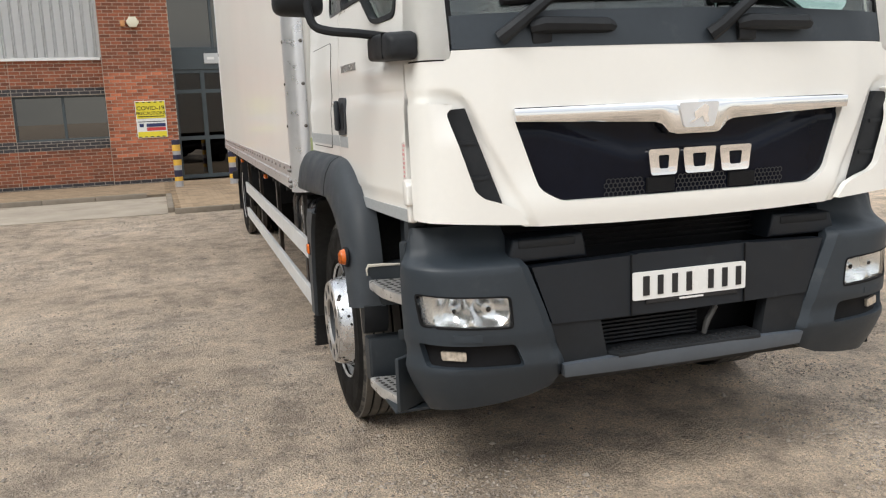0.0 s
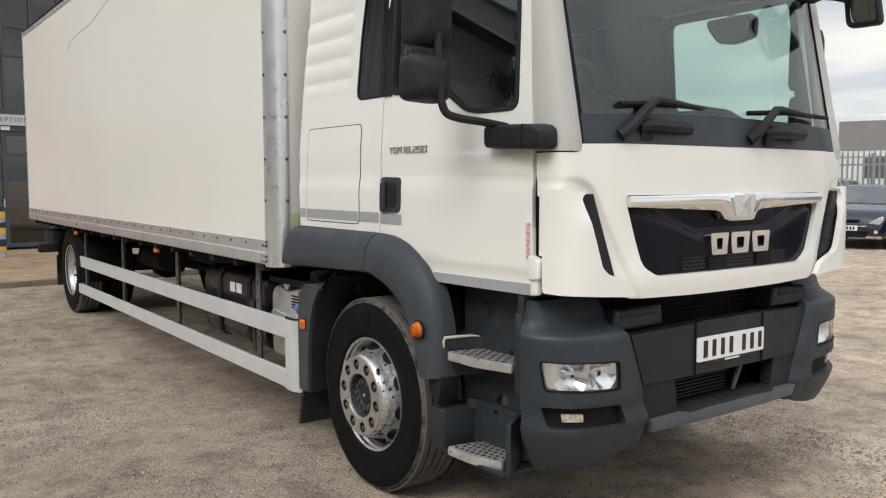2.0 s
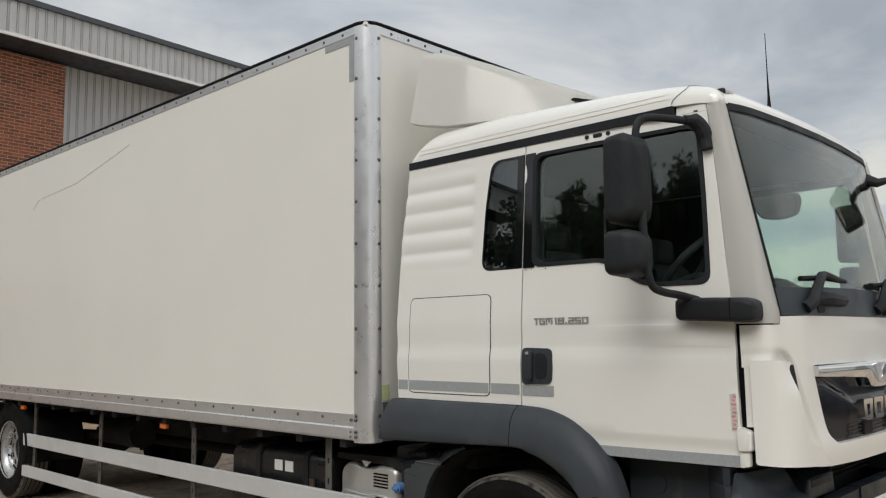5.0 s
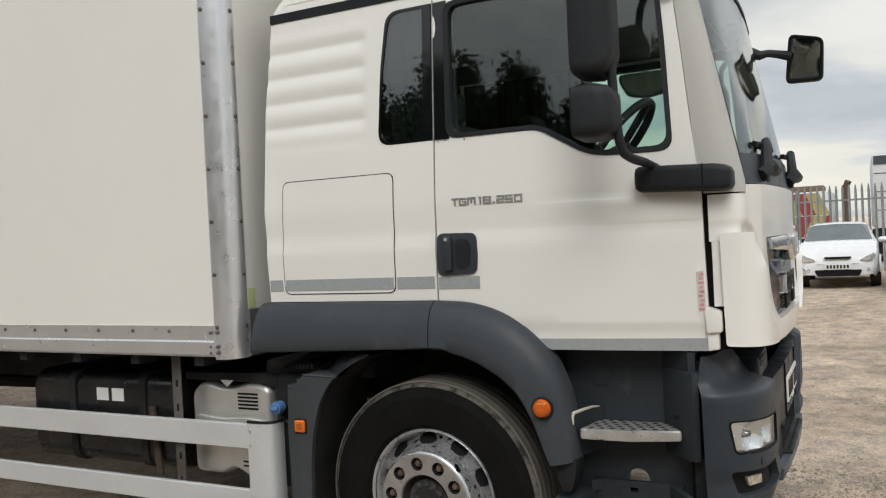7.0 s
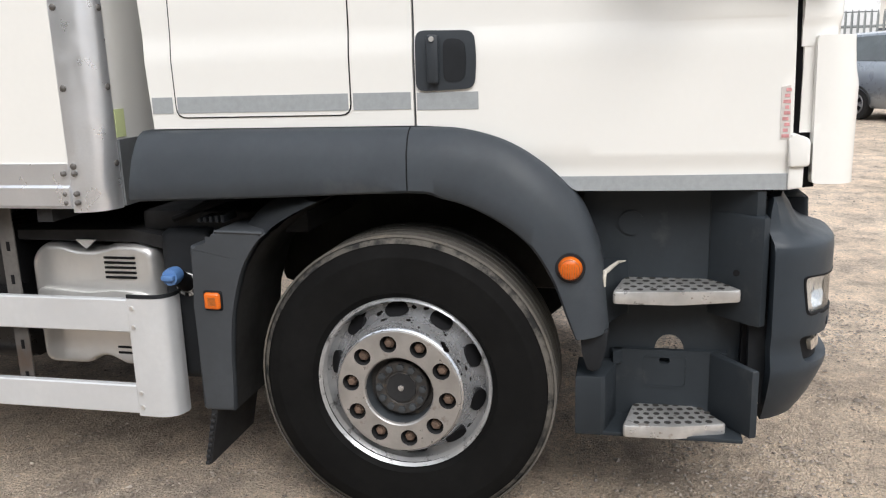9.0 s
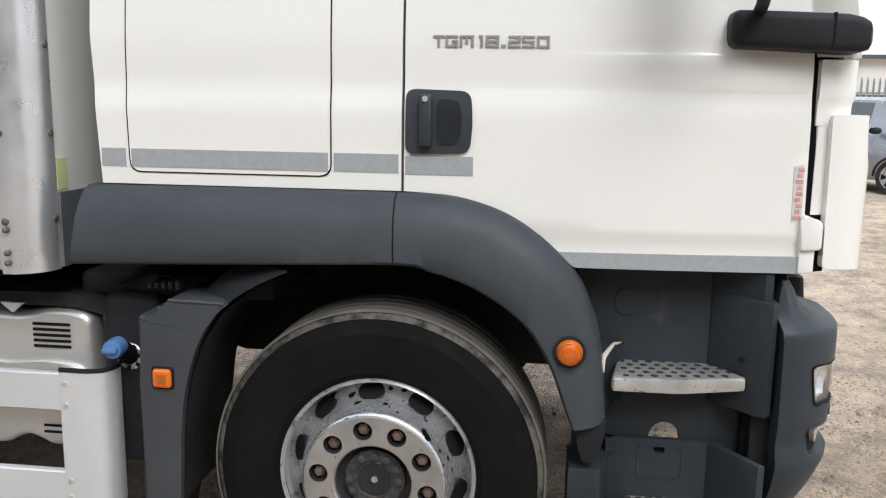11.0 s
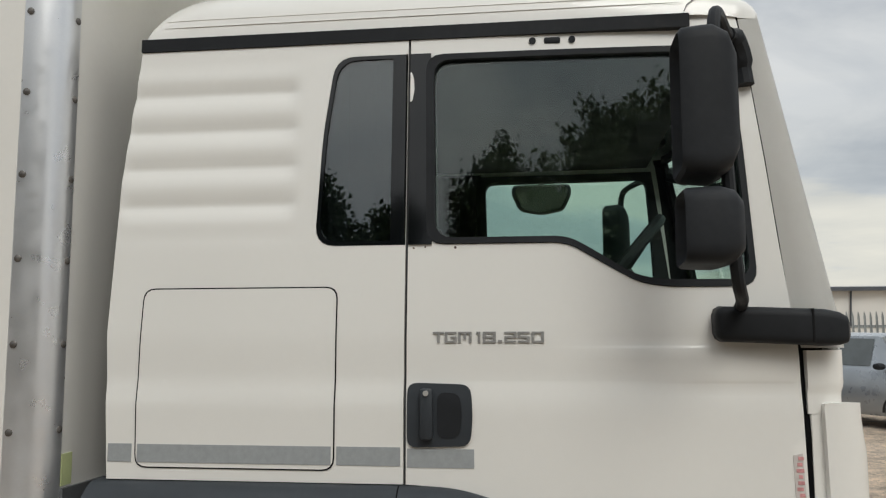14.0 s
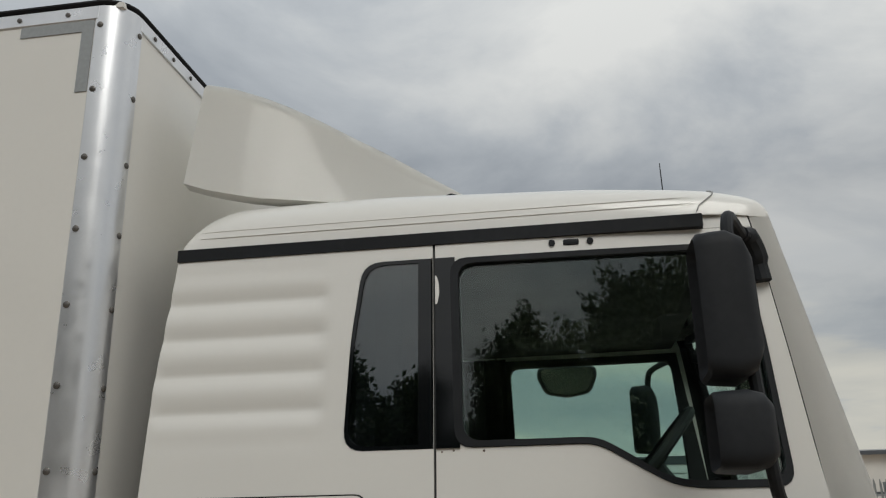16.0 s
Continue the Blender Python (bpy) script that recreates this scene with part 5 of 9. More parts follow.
    skin(bm, ring_, [rounded([(3.268, 0.384), (3.396, 0.384), (3.396, 0.484), (3.268, 0.484)], 0.018, 4)], lambda y, z: (s * 1.0145, y, z), lambda y, z: (s * 1.008, y, z), 0.05)
    part("pressed_square", bm, grey_plastic, well)
    for yy, zz, xx, r in ((3.135, 0.797, 1.09, 0.010), (3.024, 0.770, 1.126, 0.007), (3.024, 0.732, 1.126, 0.007)):
        bm = fresh()
        disc(bm, (s * xx, yy, zz), r, "x", s * 0.005, 14)
        part("bolt_hole", bm, seam_black, well)


both_sides(steps)


# ---- wheels
WHEEL_Z = {True: 0.405, False: 0.465}

def wheel(name, y, s, front):
    w = part(name, fresh_tyre(y, s, WHEEL_Z[front]), rubber, truck, "worn black lorry tyre on a silver rim", angle=40)
    bm = fresh()
    x = s * 1.175
    R = 0.508
    cz0 = WHEEL_Z[front]
    for i in range(5):
        xx = x - s * (0.035 + i * 0.046)
        lathe(bm, [(R - 0.006, xx + s * 0.019), (R + 0.0015, xx + s * 0.016), (R + 0.0015, xx - s * 0.016), (R - 0.006, xx - s * 0.019)], (0, y, cz0), "x", 72)
    part("tread", bm, tread_rubber, w, "dusty worn tread ribs")
    bm = fresh()
    lathe(bm, [(0.483, x - s * 0.0058), (0.486, x - s * 0.0078), (0.490, x - s * 0.0115), (0.500, x - s * 0.020), (0.5065, x - s * 0.036), (0.500, x - s * 0.040)], (0, y, cz0), "x", 96)
    for v in bm.verts:
        a = math.atan2(v.co.z - cz0, v.co.y - y)
        k = 1 + 0.0022 * noise.noise(Vector((math.cos(a) * 9, math.sin(a) * 9, v.co.x * 30)))
        v.co.y, v.co.z = y + (v.co.y - y) * k, cz0 + (v.co.z - cz0) * k
    part("tyre_shoulder", bm, shoulder_rubber, w, "scuffed pale tyre shoulder")
    # rim: outer flange, well with hand holes, nut ring, hub
    bm = fresh()
    d = 0.0 if front else 0.10
    lathe(bm, [(0.288, -s * 0.012), (0.299, -s * 0.004), (0.301, -s * 0.010), (0.297, -s * 0.035), (0.285, -s * 0.045), (0.277, -s * (0.07)), (0.262, -s * (0.085))], (x, y, cz0), "x", 72)
    rim = part("rim", bm, flange_paint, w, "chipped silver steel rim")
    bm = fresh()
    n_holes = 10
    rows = []
    hub_out = 0.056 if front else -0.11
    prof = [(0.272, -0.085), (0.262, -0.072), (0.248, -0.052), (0.236, -0.028), (0.226, hub_out - 0.040), (0.218, hub_out - 0.014), (0.212, hub_out - 0.004), (0.205, hub_out)] if front else [(0.272, -0.08), (0.262, -0.12), (0.245, -0.15), (0.225, -0.15), (0.205, -0.11)]
    n = 120
    for k in range(n):
        a = 2 * math.pi * k / n
        rows.append([(x + s * h, y + r * math.cos(a), cz0 + r * math.sin(a)) for r, h in prof])
    vs = grid(bm, rows, close_u=True)
    part("wheel_disc", bm, rim_paint, rim, "silver wheel disc with worn paint")
    # black ovals stand in for the shade inside the hand holes
    for k in range(n_holes):
        a = 2 * math.pi * (k + 0.35) / n_holes
        bm = fresh()
        c = Vector((x + s * (-0.048 if front else -0.135), y + 0.248 * math.cos(a), cz0 + 0.248 * math.sin(a)))
        nrm = Vector((s * 0.62, 0.78 * math.cos(a), 0.78 * math.sin(a)))
        tang = Vector((0, -math.sin(a), math.cos(a)))
        oth = nrm.cross(tang)
        vs = [bm.verts.new(c + nrm * 0.008 + tang * 0.040 * math.cos(q) + oth * 0.033 * math.sin(q)) for q in (2 * math.pi * i / 18 for i in range(18))]
        lo = [bm.verts.new(v.co - nrm * 0.02) for v in vs]
        bm.faces.new(vs)
        for i in range(18):
            bm.faces.new((vs[i], vs[(i + 1) % 18], lo[(i + 1) % 18], lo[i]))
        part("hand_hole", bm, seam_black, rim)
    bm = fresh()
    h = hub_out
    circle = lambda r, n_, cy=0.0, cz=0.0: [(cy + r * math.cos(2 * math.pi * k / n_), cz + r * math.sin(2 * math.pi * k / n_)) for k in range(n_)]
    spots = [(0.1645 * math.cos(2 * math.pi * (k + 0.22) / 10), 0.1645 * math.sin(2 * math.pi * (k + 0.22) / 10)) for k in range(10)]
    skin(bm, circle(0.206, 60), [circle(0.120, 48)] + [circle(0.029, 18, *c) for c in spots], lambda v, z: (x + s * (h + 0.003), y + v, cz0 + z), lambda v, z: (x + s * (h - 0.012), y + v, cz0 + z), 0.03)
    lathe(bm, [(0.206, s * (h + 0.003)), (0.209, s * h), (0.212, s * (h - 0.012))], (x, y, cz0), "x", 60)
    lathe(bm, [(0.120, s * (h + 0.003)), (0.116, s * (h - 0.001)), (0.114, s * (h - 0.010))], (x, y, cz0), "x", 48)
    ring = part("nut_ring", bm, nut_ring_paint, rim, "pale ring with ten wheel nuts")
    for cy, cz in spots:
        cy, cz = y + cy, cz0 + cz
        bm = fresh()
        lathe(bm, [(0.029, s * (h - 0.001)), (0.0275, s * (h - 0.008)), (0.0265, s * (h - 0.034)), (0.0005, s * (h - 0.034))], (x, cy, cz), "x", 18)
        part("nut_cup", bm, chassis_black, ring)
        bm = fresh()
        lathe(bm, [(0.0185, 0.0), (0.0185, 0.018 * s), (0.0165, 0.021 * s), (0.0125, 0.021 * s), (0.0125, 0.030 * s), (0.0105, 0.032 * s), (0.0005, 0.032 * s)], (x + s * (h - 0.034), cy, cz), "x", 6)
        part("wheel_nut", bm, rust, ring, "rusty wheel nut", smooth=False)
    bm = fresh()
    lathe(bm, [(0.112, s * (h - 0.062)), (0.094, s * (h - 0.060)), (0.092, s * (h - 0.036)), (0.089, s * (h - 0.032)), (0.058, s * (h - 0.032)), (0.055, s * (h - 0.036)), (0.050, s * (h - 0.034)), (0.0005, s * (h - 0.034))], (x, y, cz0), "x", 40)
    hub = part("hub", bm, surf("greasy_hub", (0.045, 0.042, 0.040), 0.55, var=0.35, scale=30, dirt=(0.11, 0.085, 0.06), dirt_at=0.56, dirt_scale=30) if "greasy_hub" not in bpy.data.materials else bpy.data.materials["greasy_hub"], rim, "oily dark hub")
    bm = fresh()
    lathe(bm, [(0.052, 0.0), (0.051, s * 0.004), (0.0005, s * 0.004)], (x + s * (h - 0.034), y, cz0), "x", 9)
    bore = fresh()
    lathe(bore, [(0.1145, s * (h - 0.010)), (0.112, s * (h - 0.04)), (0.111, s * (h - 0.065))], (x, y, cz0), "x", 48)
    part("hub_bore", bore, surf("dark_bore", (0.05, 0.056, 0.062), 0.5, var=0.3, scale=14, dirt=(0.12, 0.10, 0.08), dirt_at=0.6, dirt_scale=20) if "dark_bore" not in bpy.data.materials else bpy.data.materials["dark_bore"], rim)
    groove = fresh()
    lathe(groove, [(0.2125, s * (h - 0.013)), (0.2145, s * (h - 0.018)), (0.2165, s * (h - 0.028))], (x, y, cz0), "x", 60)
    part("ring_groove", groove, bpy.data.materials["dark_bore"], rim)
    cap = part("hub_cap", bm, chassis_black, hub, smooth=False)
    bm = fresh()
    lathe(bm, [(0.011, 0.0), (0.010, s * 0.004), (0.0005, s * 0.005)], (x + s * (h - 0.030), y, cz0), "x", 12)
    part("cap_plug", bm, rim_paint, hub)
    for k in range(12):
        a = 2 * math.pi * k / 12
        bm = fresh()
        lathe(bm, [(0.0125, 0), (0.0125, s * 0.010), (0.0005, s * 0.011)], (x + s * (h - 0.032), y + 0.074 * math.cos(a), cz0 + 0.074 * math.sin(a)), "x", 6)
        part("hub_bolt", bm, bpy.data.materials["dark_bore"], hub, smooth=False)
    return w


def fresh_tyre(y, s, cz, width=0.29):
    bm = fresh()
    x = s * 1.175
    prof = [(0.292, -0.025), (0.305, -0.008), (0.318, -0.002), (0.320, 0.002), (0.34, 0.004), (0.375, 0.0075), (0.40, 0.008), (0.436, 0.0058), (0.439, 0.0060), (0.443, 0.0050), (0.465, -0.004), (0.475, -0.006), (0.488, -0.012), (0.500, -0.022), (0.504, -0.034)]
    inner = [(r, -width - h) for r, h in reversed(prof)]
    lathe(bm, [(r, s * h) for r, h in prof + inner], (x, y, cz), "x", 80)
    return bm


for s in (-1, 1):
    wheel("front_wheel", AXLE, s, True)
    wheel("rear_wheel", REAR_AXLE, s, False)
    bm = fresh_tyre(REAR_AXLE, s, WHEEL_Z[False])
    bmesh.ops.translate(bm, verts=bm.verts, vec=(-s * 0.33, 0, 0))
    part("inner_tyre", bm, rubber, truck)

# ---- chassis
for s in (-1, 1):
    bm = fresh()
    prism(bm, [(s * 0.43, 0.70), (s * 0.35, 0.70), (s * 0.35, 0.715), (s * 0.418, 0.715), (s * 0.418, 0.935), (s * 0.35, 0.935), (s * 0.35, 0.95), (s * 0.43, 0.95)], "y", 3.1, 13.0)
    part("chassis_rail", bm, chassis_black, truck)
for y in (5.5, 7.6, 9.6, 12.4):
    bm = fresh()
    box(bm, -0.36, 0.36, y - 0.05, y + 0.05, 0.73, 0.92)
    part("cross_member", bm, chassis_black, truck)
for y in (AXLE, REAR_AXLE):
    bm = fresh()
    tube(bm, [(-0.9, y, 0.50), (-0.3, y, 0.48), (0.3, y, 0.48), (0.9, y, 0.50)], 0.075, 12)
    part("axle", bm, chassis_black, truck)
bm = fresh()
lathe(bm, [(0.001, -0.2), (0.14, -0.18), (0.21, -0.05), (0.21, 0.05), (0.14, 0.18), (0.001, 0.2)], (0, REAR_AXLE, 0.5), "x", 20)
part("differential", bm, chassis_black, truck)
bm = fresh()
tube(bm, [(0, 5.0, 0.62), (0, 10.9, 0.52)], 0.05, 10)
part("prop_shaft", bm, chassis_black, truck)
bm = fresh()
box(bm, -0.5, 0.5, 3.2, 4.9, 0.55, 1.15, 0.05)
part("engine", bm, lifted_dusty_liner, truck)
for s in (-1, 1):
    bm = fresh()
    tube(bm, [(s * 0.5, 10.3, 0.62), (s * 0.5, 11.1, 0.58), (s * 0.5, 11.9, 0.62)], 0.05, 8)
    part("leaf_spring", bm, chassis_black, truck)
    bm = fresh()
    tube(bm, [(s * 0.55, 9.3, 0.70), (s * 0.55, 10.0, 0.70)], 0.14, 16)
    part("air_tank", bm, chassis_black, truck)

# cross bearers and floor edge under the body
for i in range(18):
    bm = fresh()
    box(bm, -1.22, 1.22, 5.40 + i * 0.44, 5.46 + i * 0.44, 0.955, 1.03)
    part("cross_bearer", bm, chassis_black, truck)

# Added boxes that block light and view under the lorry's far side
for name_, y0_, y1_, z0_, z1_ in (("battery_box", 5.75, 7.35, 0.40, 0.90), ("tool_locker", 7.55, 9.75, 0.42, 0.92)):
    bm = fresh()
    prism(bm, rounded([(0.48, z0_), (1.06, z0_), (1.06, z1_), (0.48, z1_)], 0.05, 3), "y", y0_, y1_, 0.015)
    part(name_, bm, chassis_black, truck, "black box added to darken the far chassis side")
# fuel tank with two labels, straps
bm = fresh()
prism(bm, rounded([(-1.06, 0.36), (-0.46, 0.36), (-0.46, 0.87), (-1.06, 0.87)], 0.09, 5), "y", 5.74, 6.88, 0.02)
tank = part("fuel_tank", bm, surf("black_tank_paint", (0.012, 0.012, 0.013), 0.32, var=0.3, dirt=(0.05, 0.045, 0.04), dirt_at=0.6), truck, "black fuel tank")
for y in (6.0, 6.55):
    bm = fresh()
    prism(bm, rounded([(-1.07, 0.35), (-0.455, 0.35), (-0.455, 0.88), (-1.07, 0.88)], 0.09, 5), "y", y - 0.025, y + 0.025)
    part("tank_strap", bm, chassis_black, tank)
for y in (6.19, 6.31):
    bm = fresh()
    prism(bm, [(y - 0.045, 0.715), (y + 0.045, 0.715), (y + 0.045, 0.785), (y - 0.045, 0.785)], "x", -1.0645, -1.045)
    part("tank_label", bm, plate_white, tank, "white printed tank label")
bm = fresh()
prism(bm, [(5.90, 0.70), (5.94, 0.70), (5.90, 0.34), (5.86, 0.34)], "x", -1.085, -1.07)
part("rusty_strut", bm, surf("dark_rust", (0.075, 0.050, 0.037), 0.85, var=0.4, scale=30), tank)

# stainless exhaust box with louvres
EX = rounded([(5.136, 0.375), (5.30, 0.365), (5.335, 0.385), (5.385, 0.402), (5.435, 0.385), (5.47, 0.362), (5.66, 0.362), (5.66, 0.79), (5.60, 0.842), (5.52, 0.842), (5.47, 0.826), (5.40, 0.820), (5.34, 0.828), (5.29, 0.846), (5.20, 0.846), (5.136, 0.828)], 0.045, 5)


bm = fresh()
mid = Vector((5.398, 0.605))
rows = [[(x_, mid.x + (p[0] - mid.x) * k, mid.y + (p[1] - mid.y) * k) for p in EX] for x_, k in ((-0.45, 1.0), (-0.98, 1.0), (-1.005, 0.997), (-1.026, 0.985), (-1.042, 0.960), (-1.050, 0.925), (-1.052, 0.88))]
vs = grid(bm, rows, close_v=True)
bm.faces.new(vs[0][::-1])
bm.faces.new(vs[-1])
exhaust = part("exhaust_box", bm, steel, truck, "stainless steel silencer box with louvres", angle=40)
for i in range(5):
    bm = fresh()
    box(bm, -1.0575, -1.03, 5.212, 5.338, 0.712 + i * 0.0185, 0.7205 + i * 0.0185)
    part("louvre", bm, seam_black, exhaust)
for pts in ([(5.165, 0.655), (5.30, 0.668), (5.42, 0.655), (5.632, 0.672), (5.632, 0.530), (5.42, 0.518), (5.30, 0.530), (5.165, 0.515)],):
    bm = fresh()
    prism(bm, rounded(pts, 0.03, 4), "x", -1.068, -1.04, 0.010, 3)
    part("pressed_band", bm, steel, exhaust, angle=60)
for z in (0.612, 0.632, 0.418, 0.440):
    bm = fresh()
    box(bm, -1.0705 if z > 0.5 else -1.0545, -1.03, 5.20, 5.325, z, z + 0.0085)
    part("louvre", bm, seam_black, exhaust)
bm = fresh()
prism(bm, [(5.09, 0.82), (5.09, 0.875), (5.22, 0.895), (5.70, 0.89), (5.70, 0.850), (5.2, 0.852)], "x", -1.045, -0.45, 0.004, 1)
part("top_cover", bm, chassis_black, exhaust)
bm = fresh()
prism(bm, [(5.36, 0.858), (5.44, 0.858), (5.40, 0.825)], "x", -1.064, -1.052)
part("bracket", bm, rail_alloy, exhaust)
# dark tank and blue filler cap between exhaust and mudguard
bm = fresh()
box(bm, -1.06, -0.50, 4.90, 5.11, 0.33, 0.90, 0.04, 3)
adblue = part("additive_tank", bm, black_plastic, truck, "black additive tank with blue cap")
bm = fresh()
lathe(bm, [(0.044, 0.01), (0.044, -0.004), (0.040, -0.007), (0.030, -0.007), (0.0005, -0.007)], (-1.060, 5.007, 0.70), "x", 28)
neck = part("filler_neck", bm, surf("foil_ring", (0.6, 0.6, 0.6), 0.3, metal=0.7), adblue)
bm = fresh()
lathe(bm, [(0.024, 0.0), (0.030, -0.006), (0.032, -0.03), (0.029, -0.052), (0.0005, -0.056)], (-1.125, 5.005, 0.755), "x", 18)
box(bm, -1.195, -1.175, 4.982, 5.030, 0.745, 0.765, 0.006)
for k in range(7):
    a = 2 * math.pi * k / 7 + 0.3
    bmn = fresh()
    c = Vector((-1.0675, 5.007 + 0.036 * math.cos(a), 0.70 + 0.036 * math.sin(a)))
    t_ = Vector((0, -math.sin(a), math.cos(a)))
    r_ = Vector((0, math.cos(a), math.sin(a)))
    q = [c + t_ * i * 0.006 + r_ * j * 0.0065 for i, j in ((-1, -1), (1, -1), (1, 1), (-1, 1))]
    prism(bmn, [(v.y, v.z) for v in q], "x", -1.0695, -1.064)
    part("ring_notch", bmn, seam_black, neck)
bmn = fresh()
tube(bmn, [(-1.06, 5.007, 0.70), (-1.10, 5.006, 0.728), (-1.14, 5.005, 0.755)], 0.030, 14)
part("neck_pipe", bmn, seam_black, neck)
part("filler_cap", bm, cap_blue, adblue, "blue filler cap")
bm = fresh()
box(bm, -1.0, -0.3, 4.55, 5.2, 0.88, 0.96, 0.02)
part("gearbox_cover", bm, chassis_black, truck)
bm = fresh()
for i in range(4):
    tube(bm, [(-1.02 + 0.03 * i, 5.06, 0.93), (-0.98 + 0.03 * i, 4.86, 1.0 + 0.012 * i), (-0.8, 4.7, 1.0)], 0.012, 6)
part("air_hose", bm, seam_black, truck)

# ---- side guard rails
for s in (-1, 1):
    for za, zb in ((0.548, 0.670), (0.238, 0.347)):
        bm = fresh()
        box(bm, min(s * 1.178, s * 1.148), max(s * 1.178, s * 1.148), 5.14, 10.68, za, zb, 0.004, 1)
        part("guard_rail", bm, rail_alloy, truck, "flat aluminium side guard rail")
    bm = fresh()
    pl = [(s * (x_ - 0.058), y_ + 0.038) for x_, y_ in ((1.239, 5.145), (1.241, 5.05), (1.227, 5.005), (1.185, 4.985), (1.150, 4.985), (1.150, 4.993), (1.182, 4.994), (1.217, 5.011), (1.230, 5.05), (1.229, 5.145))]
    pl = rounded(pl, 0.03, 6)
    prism(bm, pl, "z", 0.232, 0.676)
    end = part("rail_end", bm, rail_alloy, truck, "rounded aluminium guard end")
    bm = fresh()
    prism(bm, pl, "z", 0.674, 0.688)
    part("end_cap", bm, black_plastic, end)
    for z in (0.57, 0.64, 0.265, 0.32):
        bm = fresh()
        disc(bm, (s * 1.182, 5.163, z), 0.008, "x", s * 0.004, 10)
        part("rivet", bm, steel, end)
    for y in (5.66, 7.30, 8.92, 10.45):
        bm = fresh()
        prism(bm, [(s * 1.147, y - 0.03), (s * 1.147, y + 0.03), (s * 1.107, y + 0.03), (s * 1.107, y + 0.024), (s * 1.141, y + 0.024), (s * 1.141, y - 0.03)], "z", 0.235, 1.0)
        leg = part("guard_leg", bm, surf("dull_galvanised", (0.105, 0.098, 0.092), 0.65, metal=0.2, var=0.35, dirt=(0.085, 0.055, 0.038), dirt_at=0.52) if "dull_galvanised" not in bpy.data.materials else bpy.data.materials["dull_galvanised"], truck, "dull galvanised guard bracket")
        for i in range(5):
            bm = fresh()
            box(bm, min(s * 1.1485, s * 1.142), max(s * 1.1485, s * 1.142), y - 0.008, y + 0.006, 0.33 + i * 0.125, 0.365 + i * 0.125)
            part("bolt_slot", bm, seam_black, leg)
    for y in (7.67, 10.65):
        bm = fresh()
        box(bm, min(s * 1.18, s * 1.21), max(s * 1.18, s * 1.21), y - 0.05, y + 0.05, 0.915, 0.955, 0.006)
        part("side_marker", bm, amber, truck, "small amber side marker")
    # rear mudguard and bumper bar
    bm = fresh()
    rows = []
    for k in range(15):
        a = radians(-10 + k * 200 / 14)
        rows.append([(s * 1.20, REAR_AXLE + 0.56 * math.cos(a), 0.46 + 0.53 * math.sin(a)), (s * 0.60, REAR_AXLE + 0.56 * math.cos(a), 0.46 + 0.53 * math.sin(a))])
    sheet(bm, rows, 0.008)
    part("rear_arch", bm, chassis_black, truck)
    bm = fresh()
    box(bm, min(s * 1.20, s * 0.62), max(s * 1.20, s * 0.62), 11.72, 11.735, 0.22, 0.60)
    part("rear_flap", bm, chassis_black, truck)
bm = fresh()
box(bm, -1.20, 1.20, 12.85, 12.97, 0.55, 0.67, 0.02)
part("rear_bar", bm, chassis_black, truck, "black rear underrun bar")
bm = fresh()
box(bm, -1.15, -0.75, 12.2, 12.8, 0.70, 0.88, 0.03)
part("rear_light_box", bm, chassis_black, truck)

# ---- box body
BX, BF, BR_, BZ0, BZ1 = 1.25, 5.176, 13.10, 1.0, 3.55
bm = fresh()
box(bm, -BX, -BX + 0.03, BF + 0.10, BR_, 1.155, BZ1 - 0.06)
body_wall = part("body_side", bm, white_panel, truck, "smooth white body side panel")
bm = fresh()
box(bm, BX - 0.03, BX, BF + 0.10, BR_, 1.155, BZ1 - 0.06)
part("body_side", bm, white_panel, truck, "smooth white body side panel")
bm = fresh()
box(bm, -BX + 0.10, BX - 0.10, BF, BF + 0.03, 1.0, BZ1 - 0.03)
part("body_front", bm, white_panel, truck, "white body front wall")
bm = fresh()
box(bm, -BX + 0.02, BX - 0.02, BR_ - 0.05, BR_ - 0.01, 1.02, BZ1 - 0.04)
part("body_rear", bm, white_panel, truck)
bm = fresh()
box(bm, -BX + 0.01, BX - 0.01, BF + 0.02, BR_ - 0.02, BZ1 - 0.025, BZ1 - 0.005)
part("body_roof", bm, white_panel, truck)
bm = fresh()
box(bm, -BX + 0.04, BX - 0.04, BF + 0.05, BR_ - 0.03, 1.035, 1.07)
part("body_floor", bm, chassis_black, truck)


